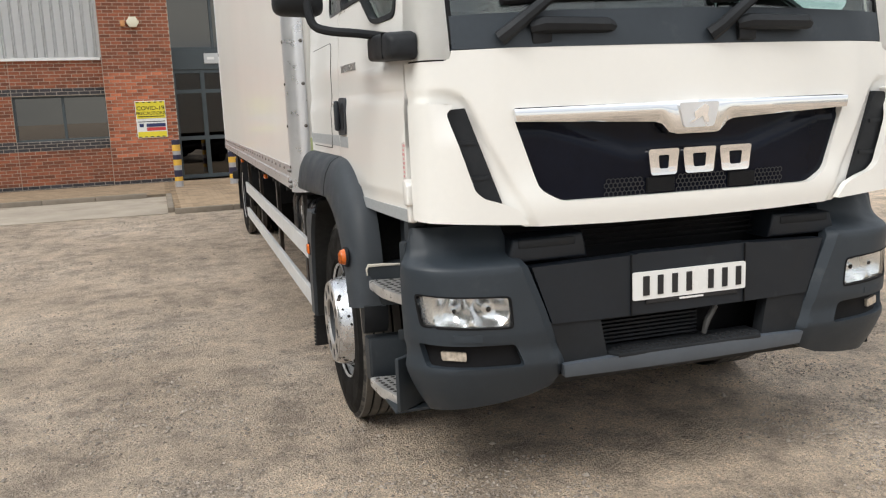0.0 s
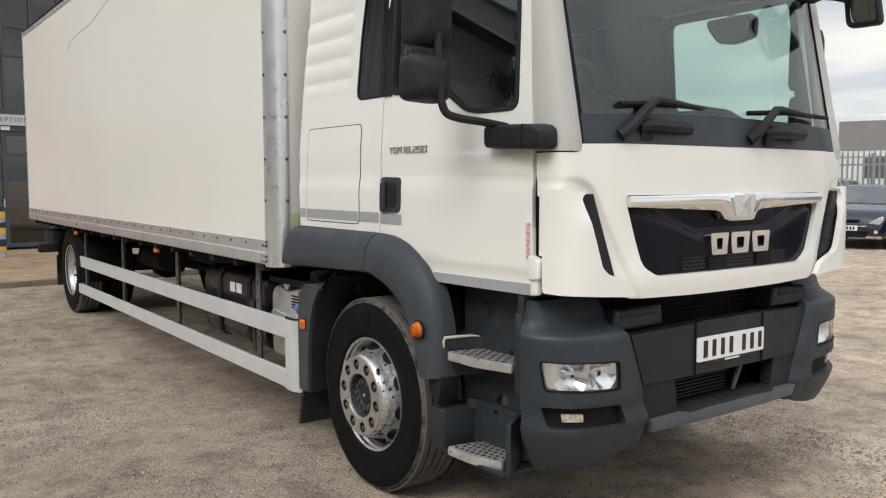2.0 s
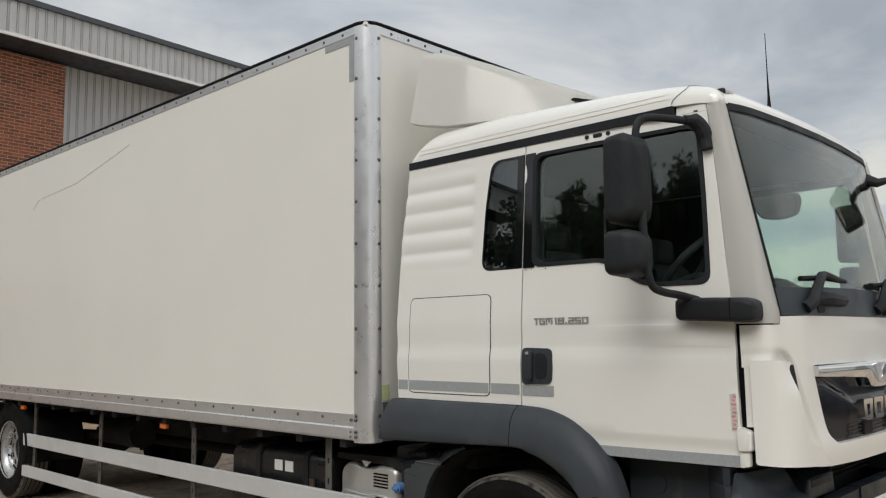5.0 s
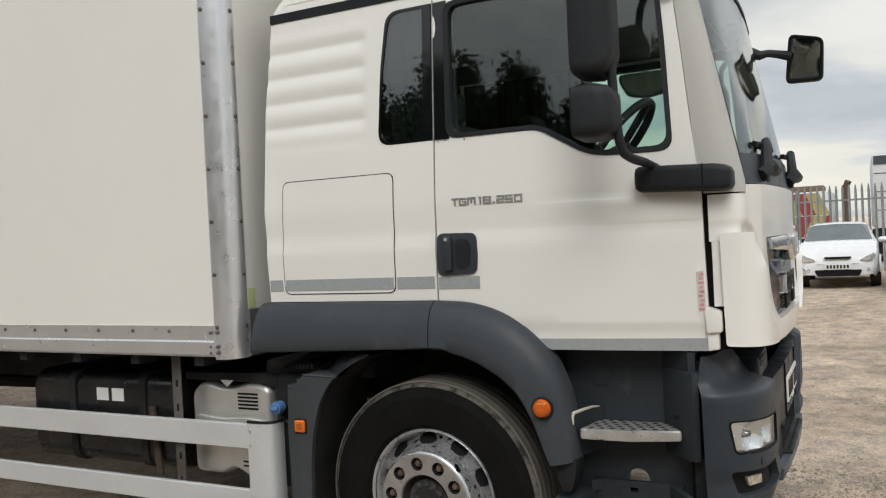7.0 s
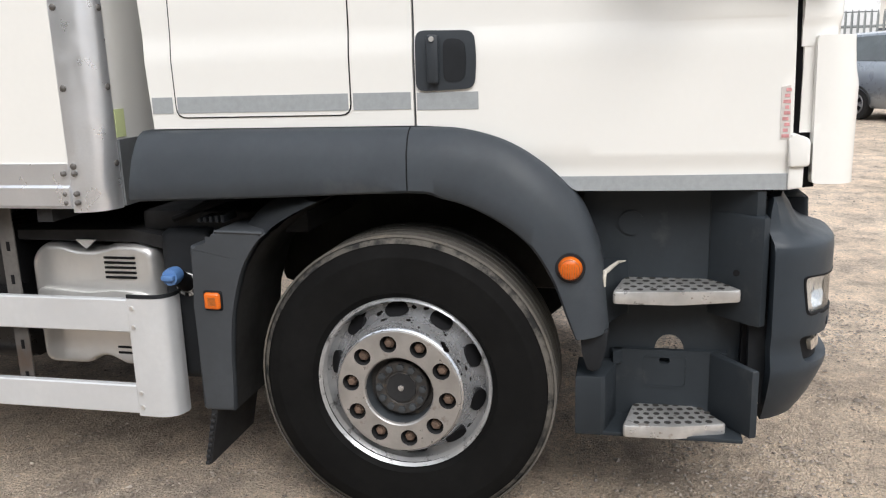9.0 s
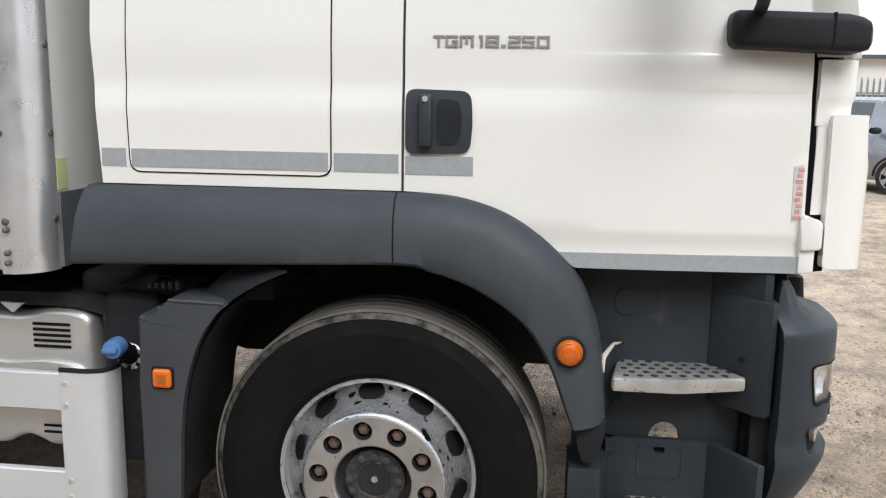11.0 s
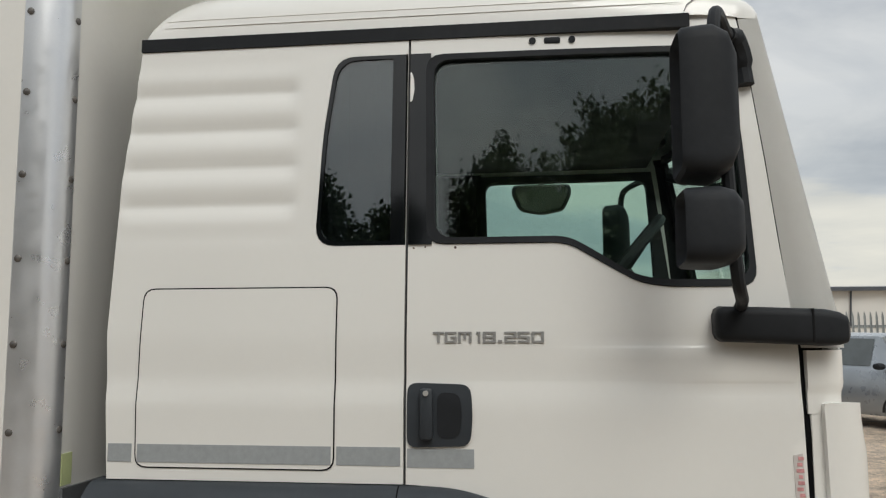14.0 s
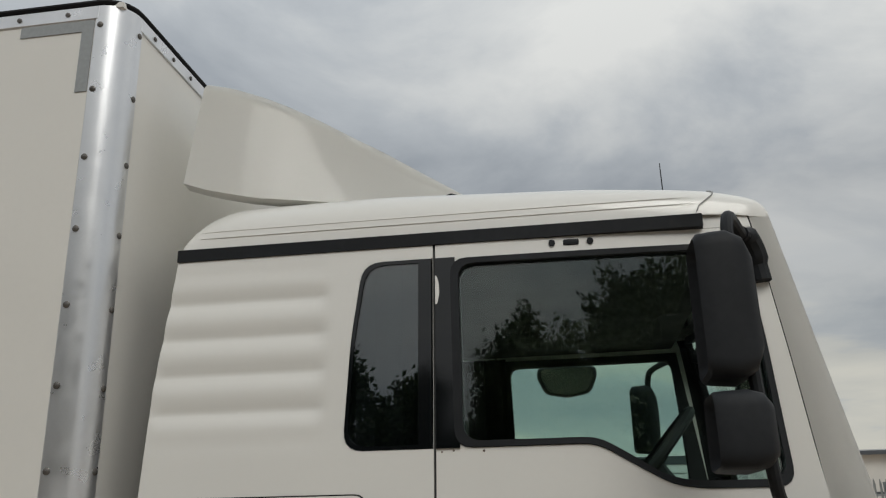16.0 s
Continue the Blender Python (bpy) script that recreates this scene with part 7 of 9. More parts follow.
    dot = ramp(vor3.outputs["Distance"], [(0.22, (1, 1, 1)), (0.36, (0, 0, 0))])
    where = ramp(noise_at(1.9, 5.0), [(0.40, (0.15, 0.15, 0.15)), (0.60, (0.95, 0.95, 0.95))])
    col = mix(mix(1.0, dot, where, "MULTIPLY"), col, mix(1.0, col, stones_, "MULTIPLY"))
    # Brightness put into the colour: ground lifted towards +x and -y, edge ragged
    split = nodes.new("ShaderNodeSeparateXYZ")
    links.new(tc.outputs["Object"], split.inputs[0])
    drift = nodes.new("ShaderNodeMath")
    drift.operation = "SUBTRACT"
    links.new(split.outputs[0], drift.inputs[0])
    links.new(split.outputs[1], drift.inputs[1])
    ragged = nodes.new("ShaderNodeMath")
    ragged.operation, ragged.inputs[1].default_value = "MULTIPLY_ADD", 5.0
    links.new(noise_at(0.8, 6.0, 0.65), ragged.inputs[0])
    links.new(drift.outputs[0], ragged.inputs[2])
    bright_side = nodes.new("ShaderNodeMapRange")
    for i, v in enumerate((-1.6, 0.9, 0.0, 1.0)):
        bright_side.inputs[1 + i].default_value = v
    links.new(ragged.outputs[0], bright_side.inputs[0])
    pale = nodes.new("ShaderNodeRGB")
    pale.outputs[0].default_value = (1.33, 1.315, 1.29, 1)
    col = mix(bright_side.outputs[0], col, mix(1.0, col, pale.outputs[0], "MULTIPLY"))
    links.new(col, b.inputs["Base Color"])
    b.inputs["Roughness"].default_value = 0.92
    b.inputs["Specular IOR Level"].default_value = 0.25
    add = nodes.new("ShaderNodeMath")
    add.operation = "ADD"
    rough_ = nodes.new("ShaderNodeMath")
    rough_.operation, rough_.inputs[1].default_value = "MULTIPLY_ADD", 3.2
    links.new(noise_at(9.0, 9.0, 0.78), rough_.inputs[0])
    links.new(noise_at(48.0, 5.0, 0.7), rough_.inputs[2])
    links.new(rough_.outputs[0], add.inputs[0])
    links.new(vor.outputs["Distance"], add.inputs[1])
    bp = nodes.new("ShaderNodeBump")
    bp.inputs["Strength"].default_value, bp.inputs["Distance"].default_value = 0.95, 0.020
    links.new(add.outputs[0], bp.inputs["Height"])
    links.new(bp.outputs[0], b.inputs["Normal"])
    return m


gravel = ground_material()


HOLLOW = [(-12, 0.0), (-5, -0.07), (2.5, -0.10), (4.17, -0.103), (5.5, -0.108), (7.0, -0.150), (8.4, -0.10), (9.5, -0.05), (11.1, -0.043), (13.2, -0.005), (14, 0.0)]


def ground_z(x, y):
    """Slow ruts and hollows in the yard; level under the wheels and out by the buildings."""
    z = 0.018 * noise.noise(Vector((x * 0.45, y * 0.45, 0))) + 0.010 * noise.noise(Vector((x * 1.6, y * 1.6, 3)))
    if abs(x) < 6 and -3 < y < 13.5:
        z += 0.006 * noise.noise(Vector((x * 6, y * 6, 7)))
    hollow = 0.0
    for (y0, d0), (y1, d1) in zip(HOLLOW, HOLLOW[1:]):
        if y0 <= y <= y1:
            t = (y - y0) / (y1 - y0)
            hollow = d0 + (d1 - d0) * t * t * (3 - 2 * t)
    side = max(0.0, min(1.0, (12 - x) / 7)) * max(0.0, min(1.0, (x + 12) / 7))
    if y > 13.2:
        z *= max(0.0, 1 - (y - 13.2) / 0.4)
    for wy in (4.17, 11.1):
        near = max(0.0, 1 - abs(y - wy) / 0.5) * (1.0 if 0.4 < x < 3.4 else 0.0)
        z *= 1 - near
    return z + hollow * side


bm = fresh()
near_x = [-7 + i * 0.12 for i in range(101)]
near_y = [-3 + i * 0.12 for i in range(140)]
XS = [-2500, -900, -300, -120, -60, -35, -22, -15, -11, -9] + near_x + [5.6, 6.5, 8, 10, 13, 16, 19, 22, 26, 32, 42, 60, 100, 200, 500, 1200, 2500]
YS = [-2500, -900, -300, -120, -60, -35, -22, -14, -9, -6, -4.2] + near_y + [14.2, 15, 16, 17, 18, 20, 24, 30, 45, 80, 160, 400, 1000, 2500]
grid(bm, [[(x, y, ground_z(x, y)) for x in XS] for y in YS])
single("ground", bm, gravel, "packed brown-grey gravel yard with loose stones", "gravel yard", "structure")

# loose stones
stone_mat = surf("loose_stone", (0.315, 0.268, 0.222), 0.92, var=0.25, scale=30, island=0.42)
rng = random.Random(4)
verts, faces = [], []
for _ in range(260000):
    x = rng.uniform(-4.5, 4.8)
    y = rng.uniform(-0.5, 13.0)
    q_ = rng.random()
    if q_ < 0.22:
        x, y = rng.uniform(4, 17), rng.uniform(-5, 14)
    elif q_ < 0.42:
        x, y = rng.uniform(-0.6, 3.6), rng.uniform(0.8, 6.5)
    if 0.2 < x < 3.2 and 3.3 < y and rng.random() < 0.8:
        continue
    if 0.6 * noise.noise(Vector((x * 0.8, y * 0.8, 5))) + 0.5 * noise.noise(Vector((x * 2.7, y * 2.7, 11))) < rng.uniform(-0.22, 0.46):
        continue
    heap = noise.noise(Vector((x * 1.9, y * 1.9, 21)))
    r = 0.0026 + 0.0078 * rng.random() ** 2.2 if rng.random() < 0.985 - 0.16 * max(0.0, heap) else rng.uniform(0.008, 0.018)
    z = ground_z(x, y) + r * 0.35
    a0 = rng.random() * 6.28
    k = len(verts)
    fl = rng.uniform(0.3, 0.8)
    for j in range(5):
        a = a0 + j * 1.2566
        q = r * rng.uniform(0.55, 1.45)
        verts.append((x + q * math.cos(a), y + q * math.sin(a), z + r * rng.uniform(-0.25, 0.15)))
    verts.append((x + r * rng.uniform(-0.3, 0.3), y + r * rng.uniform(-0.3, 0.3), z + r * fl))
    faces += [(k + j, k + (j + 1) % 5, k + 5) for j in range(5)]
me = bpy.data.meshes.new("loose_stones")
me.from_pydata(verts, [], faces)
me.materials.append(stone_mat)
tagged(new("loose_stones", me), "scattered small grey stones on the gravel", "stones", kind="stuff")

# ---------------------------------------------------------------- the office building
TH = radians(5)
BUILD = Matrix.Translation((0, 20.3, 0)) @ Matrix.Rotation(TH, 4, "Z")
office = thing("office_building", BUILD, "two-storey red brick trade unit with grey cladding and a glazed entrance", "building", kind="structure")
brick_red = surf("red_brick", (0.325, 0.104, 0.050), 0.85, var=0.2, scale=9, fine=60, bump=0.002, bump_scale=90, island=0.36, rand=0.36)
brick_dark = surf("dark_brick", (0.055, 0.05, 0.055), 0.8, var=0.2, scale=9, bump=0.002, bump_scale=90, island=0.3, rand=0.3)
mortar = surf("mortar", (0.52, 0.46, 0.39), 0.95, var=0.15, scale=12, bump=0.002)
cladding = surf("silver_grey_cladding", (0.92, 0.925, 0.93), 0.38, metal=0.0, var=0.02, scale=1.0, coat=0.4)
frame_grey = surf("slate_grey_frame", (0.055, 0.07, 0.078), 0.45, var=0.1)
dark_fascia = surf("dark_fascia", (0.06, 0.068, 0.08), 0.5, var=0.1)
sign_silver = surf("silver_sign", (0.55, 0.56, 0.56), 0.4, metal=0.2, var=0.04)
sign_navy = surf("navy_sign", (0.025, 0.035, 0.12), 0.4, var=0.08)
sign_yellow = surf("yellow_sign", (0.78, 0.66, 0.04), 0.45, var=0.05)
sign_red = surf("red_band", (0.55, 0.05, 0.05), 0.45, var=0.08)
# Near-black base puts the dimness of the unlit rooms into their colour
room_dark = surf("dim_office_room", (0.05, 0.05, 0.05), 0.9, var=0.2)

# wall blocks behind the bricks: lower wall, pier, upper panel, far wing
def wall_block(u0, u1, v, z0, z1, deep=0.3):
    bm = fresh()
    box(bm, u0, u1, v, v + deep, z0, z1)
    part("wall_core", bm, mortar, office)


# (u0, u1, face depth v, z0, z1)
wall_block(-16, -3.42, 0.02, 0.0, 2.86)
wall_block(-3.42, -1.50, 0.02, 0.0, 1.11)
wall_block(-3.42, -1.50, 0.02, 2.09, 2.86)
wall_block(-1.54, -0.06, -0.18, 0.0, 7.95, 0.5)
wall_block(3.30, 4.84, -0.18, 0.0, 7.95, 0.5)
wall_block(-0.06, 3.30, 0.25, 6.62, 8.0)
wall_block(4.84, 16, 0.02, 0.0, 2.86)
bm = fresh()
box(bm, -16, 16, 6.0, 6.2, 0, 9.0)
part("back_wall", bm, mortar, office)
bm = fresh()
box(bm, -16.2, 16.2, -0.2, 6.2, 8.9, 9.0)
part("flat_roof", bm, dark_fascia, office)
for u in (-16.0, 15.8):
    bm = fresh()
    box(bm, u, u + 0.2, 0.3, 6.0, 0, 8.9)
    part("end_wall", bm, mortar, office)
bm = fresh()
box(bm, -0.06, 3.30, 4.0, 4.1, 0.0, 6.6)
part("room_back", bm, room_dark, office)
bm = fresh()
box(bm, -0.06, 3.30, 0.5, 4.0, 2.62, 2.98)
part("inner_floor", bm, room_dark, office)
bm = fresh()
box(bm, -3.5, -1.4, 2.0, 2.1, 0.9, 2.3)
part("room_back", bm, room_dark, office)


# corrugated cladding: upper left and right fields and the eaves band
def corrugated(u0, u1, v, z0, z1, pitch=0.20, tilt=0.0):
    bm = fresh()
    rows = [[], []]
    u = u0
    while u < u1 - 0.001:
        for du, dv in ((0.0, 0.0), (0.66, 0.0), (0.69, 0.034), (0.76, 0.034), (0.79, 0.004), (0.87, 0.004), (0.90, 0.034), (0.97, 0.034)):
            rows[0].append((u + du * pitch, v + dv - tilt, z0))
            rows[1].append((u + du * pitch, v + dv, z1))
        u += pitch
    rows[0].append((u1, v - tilt, z0))
    rows[1].append((u1, v, z1))
    sheet(bm, rows, 0.01)
    return part("cladding_sheet", bm, cladding, office, "silver-grey corrugated wall cladding", smooth=False)


corrugated(-16, -1.56, -0.02, 2.90, 8.0)
corrugated(4.86, 16, -0.02, 2.90, 8.0)
corrugated(-16.2, 16.2, -1.0, 8.08, 8.80)
bm = fresh()
box(bm, -16, -1.56, -0.04, 0.1, 2.84, 2.90)
part("cladding_drip", bm, plate_white, office)
bm = fresh()
box(bm, -16.2, 16.2, -1.02, -0.98, 8.02, 8.09)
part("eaves_trim", bm, plate_white, office)
bm = fresh()
box(bm, -16.2, 16.2, -0.98, 0.3, 8.03, 8.07)
part("soffit", bm, dark_fascia, office, "dark soffit under the eaves")
bm = fresh()
prism(bm, [(-1.06, 8.80), (-1.06, 8.92), (-0.90, 8.98), (0.2, 9.05), (0.2, 8.80)], "x", -16.2, 16.2)
part("gutter", bm, dark_fascia, office, "dark grey gutter edge")

# curtain wall: frame members, panes and doors
def member(u0, u1, z0, z1, v=0.22, deep=0.10):
    bm = fresh()
    box(bm, u0, u1, v, v + deep, z0, z1, 0.006, 1)
    part("window_frame", bm, frame_grey, office)


for u in (-0.06, 0.92, 1.54, 2.12, 2.70, 3.22):
    member(u - 0.03, u + 0.03, 2.98, 6.60)
for z in (3.08, 4.24, 4.86, 5.92, 6.56):
    member(-0.06, 3.30, z - 0.03, z + 0.03, 0.225, 0.09)
member(-0.06, 3.30, 2.60, 3.06, 0.20, 0.14)
for u in (-0.03, 0.62, 1.50, 2.40, 3.22):
    member(u - 0.05, u + 0.05, 0.08, 2.60)
for z in (0.12, 1.02, 2.10, 2.56):
    member(-0.06, 3.30, z - 0.045, z + 0.045, 0.225, 0.09)
for za, zb in ((3.1, 6.58), (0.1, 2.6)):
    us = [-0.06, 0.62, 1.50, 2.40, 3.30] if za < 1 else [-0.06, 0.92, 1.54, 2.12, 2.70, 3.30]
    for a, b in zip(us, us[1:]):
        bm = fresh()
        box(bm, a, b, 0.265, 0.275, za, zb)
        part("window_pane", bm, office_glass, office)
bm = fresh()
box(bm, 1.44, 1.46, 0.17, 0.215, 0.95, 1.15)
part("door_pull", bm, steel, office)
# strip window in the lower wall
for z in (1.13, 2.07):
    member(-3.42, -1.50, z - 0.025, z + 0.025, 0.10, 0.08)
for u in (-3.40, -2.42, -1.52):
    member(u - 0.03, u + 0.03, 1.11, 2.09, 0.10, 0.08)
for a, b in ((-3.40, -2.42), (-2.42, -1.52)):
    bm = fresh()
    box(bm, a, b, 0.14, 0.15, 1.12, 2.08)
    part("window_pane", bm, office_glass, office)

# signs
def sign_board(name, u0, u1, z0, z1, v, mat, label):
    bm = fresh()
    box(bm, u0, u1, v - 0.025, v, z0, z1, 0.004, 1)
    return part(name, bm, mat, office, label, kind="")


def letters(body, size, u, z, v, mat, parent, stretch=1.0, spacing=1.0):
    bm = fresh()
    text_mesh(bm, body, size, Matrix.Translation((u, v, z)) @ Matrix.Rotation(radians(90), 4, "X"), 0.002, spacing, "CENTER", stretch)
    part("lettering", bm, mat, parent, smooth=False)


def strip(u0, u1, z0, z1, v, mat, parent, name="printed_bar"):
    bm = fresh()
    box(bm, u0, u1, v - 0.003, v, z0, z1)
    part(name, bm, mat, parent)


notice = sign_board("notice_board", -0.95, -0.30, 1.08, 1.91, -0.19, plate_white, "yellow and white printed safety notice")
strip(-0.935, -0.315, 1.52, 1.895, -0.216, sign_yellow, notice)
letters("COVID-19", 0.125, -0.625, 1.745, -0.221, ink, notice, 1.08)
letters("PRECAUTIONS", 0.10, -0.625, 1.63, -0.221, ink, notice, 0.98)
strip(-0.90, -0.35, 1.555, 1.572, -0.220, ink, notice)
strip(-0.74, -0.33, 1.33, 1.405, -0.216, sign_navy, notice)
strip(-0.74, -0.33, 1.245, 1.318, -0.216, sign_red, notice)
strip(-0.92, -0.33, 1.44, 1.456, -0.216, ink, notice)
strip(-0.89, -0.80, 1.33, 1.405, -0.216, sign_navy, notice)
strip(-0.935, -0.315, 1.095, 1.225, -0.216, sign_yellow, notice)
for i in range(5):
    strip(-0.92 + i * 0.125, -0.86 + i * 0.125, 1.10, 1.12, -0.220, ink, notice)
    strip(-0.92 + i * 0.125, -0.86 + i * 0.125, 1.868, 1.888, -0.220, ink, notice)
reception = sign_board("reception_sign", 0.69, 2.10, 2.73, 2.965, 0.19, sign_silver, "silver sign over the entrance doors")
letters("RECEPTION", 0.135, 1.56, 2.85, 0.163, frame_grey, reception, 1.05, 1.25)
strip(0.76, 0.92, 2.82, 2.88, 0.165, plate_white, reception)
strip(1.44, 1.62, 2.63, 2.71, 0.20, plate_white, office, "small_notice")
board = sign_board("company_sign", 0.10, 3.20, 6.68, 7.85, -0.20, sign_silver, "large silver and navy company sign")
bm = fresh()
box(bm, 0.10, 3.20, -0.20, 0.26, 6.70, 7.83)
part("sign_box", bm, dark_fascia, board)
strip(0.28, 3.02, 6.98, 7.70, -0.226, sign_navy, board)
for x0, w_ in ((0.55, 0.42), (1.15, 0.42), (1.75, 0.42), (2.36, 0.30)):
    bm = fresh()
    prism(bm, [(x0, 7.12), (x0 + 0.16, 7.58), (x0 + w_, 7.58), (x0 + w_ - 0.16, 7.12)], "y", -0.232, -0.226)
    part("emblem_shape", bm, plate_white, board, smooth=False)
letters("SALES", 0.13, 2.52, 6.84, -0.228, frame_grey, board, 1.0, 1.55)
# alarm box and lamp on the pier
bm = fresh()
prism(bm, [(-0.82 + 0.14 * math.cos(a), 3.63 + 0.13 * math.sin(a)) for a in (math.pi / 3 * k for k in range(6))], "y", -0.27, -0.18, 0.02)
part("alarm_box", bm, surf("cream_alarm_box", (0.75, 0.70, 0.55), 0.4, var=0.05), office, "cream hexagonal alarm box")
bm = fresh()
box(bm, -1.08, -0.98, -0.26, -0.18, 3.53, 3.67, 0.02)
part("alarm_lamp", bm, surf("orange_lamp", (0.55, 0.26, 0.10), 0.4, var=0.1), office)

# ---------------------------------------------------------------- paved apron and footway
paver = surf("buff_block_paver", (0.33, 0.24, 0.155), 0.9, var=0.15, scale=7, bump=0.002, bump_scale=80, island=0.22, rand=0.22)
joint = surf("paving_joint", (0.16, 0.125, 0.09), 0.95, var=0.2, scale=8, bump=0.002)
concrete = surf("pale_concrete", (0.36, 0.31, 0.25), 0.9, var=0.18, scale=1.4, bump=0.003, bump_scale=60, dirt=(0.22, 0.18, 0.14), dirt_at=0.55, dirt_scale=1.0)
kerb_mat = surf("kerb_concrete", (0.22, 0.185, 0.145), 0.9, var=0.15, scale=5, bump=0.002, dirt=(0.15, 0.13, 0.10), dirt_at=0.6)
pavement = thing("pavement", Matrix.Translation((-0.2, 13.75, 0)) @ Matrix.Rotation(radians(1.5), 4, "Z"), "buff block paving before the entrance, edged with kerbs", "pavement", kind="structure")
bm = fresh()
box(bm, 0, 9.0, 0, 6.3, -0.05, 0.062)
box(bm, -16, 0.02, 3.1, 6.4, -0.05, 0.058)
part("paving_bed", bm, joint, pavement)
for i in range(10):
    bm = fresh()
    box(bm, i * 0.91 + 0.003, i * 0.91 + 0.907, -0.10, 0.0, -0.05, 0.085, 0.012)
    part("kerb_stone", bm, kerb_mat, pavement)
for i in range(3):
    bm = fresh()
    box(bm, -0.10, 0.0, i * 0.91 + 0.203, i * 0.91 + 1.107, -0.05, 0.085, 0.012)
    part("kerb_stone", bm, kerb_mat, pavement)
for i in range(17):
    bm = fresh()
    box(bm, -16 + i * 0.915 + 0.003, -16 + i * 0.915 + 0.912, 3.0, 3.12, -0.05, 0.10, 0.012)
    part("kerb_stone", bm, kerb_mat, pavement)
bm = fresh()
prism(bm, [(-16, 13.9), (-0.31, 13.75), (-0.31, 17.2), (-16, 17.2)], "z", -0.05, 0.012)
single("concrete_strip", bm, concrete, "pale worn concrete strip before the footway", "concrete", "structure", False)

# ---------------------------------------------------------------- bollards
def bollard():
    e = thing("bollard", Matrix(), "steel bollard banded in yellow, black and grey", "bollard", "bollards at the entrance")
    bm = fresh()
    lathe(bm, [(0.0005, 0.0), (0.082, 0.0), (0.082, 0.985), (0.074, 0.995), (0.0005, 1.0)], (0, 0, 0), "z", 24)
    part("post", bm, surf("galvanised_post", (0.42, 0.42, 0.44), 0.5, metal=0.4, var=0.15), e)
    for z0, h, mat in ((0.13, 0.09, "yellow_band"), (0.22, 0.14, "navy_band"), (0.46, 0.12, "yellow_band"), (0.58, 0.10, "navy_band"), (0.76, 0.13, "yellow_band"), (0.89, 0.105, "navy_band")):
        if mat not in bpy.data.materials:
            surf(mat, (0.70, 0.42, 0.06) if mat[0] == "y" else (0.02, 0.02, 0.05), 0.5, var=0.1)
        bm = fresh()
        lathe(bm, [(0.082, z0), (0.0845, z0), (0.0845, z0 + h), (0.082, z0 + h)], (0, 0, 0), "z", 24)
        part("band", bm, bpy.data.materials[mat], e)
    return e


b0 = bollard()
b0.matrix_world = Matrix.Translation((-0.12, 18.35, 0.06))
copy_thing(b0, Matrix.Translation((1.0, 18.25, 0.06)))

# ---------------------------------------------------------------- palisade fence
galv = surf("galvanised_pale", (0.27, 0.29, 0.29), 0.6, metal=0.3, var=0.2, scale=5, rand=0.12)
fence = thing("palisade_fence", Matrix.Translation((22.2, 0, 0)), "grey galvanised steel palisade fence", "fence")
bm = fresh()
prism(bm, [(-0.011, -0.032), (0.004, -0.012), (0.004, 0.012), (-0.011, 0.032), (-0.014, 0.030), (0.0, 0.010), (0.0, -0.010), (-0.014, -0.030)], "z", 0.05, 2.25)
for v in bm.verts:
    if v.co.z > 2:
        v.co.z = 2.38 if abs(v.co.y) < 0.02 else 2.24
pale = part("pale", bm, galv, fence, smooth=False)
i = 0
for i in range(290):
    if i:
        o = new("pale", pale.data)
        o.parent = fence
    else:
        o = pale
    o.matrix_basis = Matrix.Translation((0.004 * math.sin(i * 1.7), -18 + i * 0.155, 0.01 * math.sin(i * 2.3)))
for z in (0.45, 1.95):
    bm = fresh()
    box(bm, 0.006, 0.045, -18.2, 27.1, z, z + 0.05)
    part("rail", bm, galv, fence)
for k in range(17):
    bm = fresh()
    box(bm, 0.045, 0.12, -18 + k * 2.75, -17.9 + k * 2.75, 0, 2.3)
    part("post", bm, galv, fence)

# ---------------------------------------------------------------- parked cars
tyre_small = surf("car_tyre", (0.02, 0.02, 0.02), 0.8, var=0.2)
alloy_small = surf("car_alloy", (0.5, 0.5, 0.52), 0.3, metal=0.7, var=0.1)


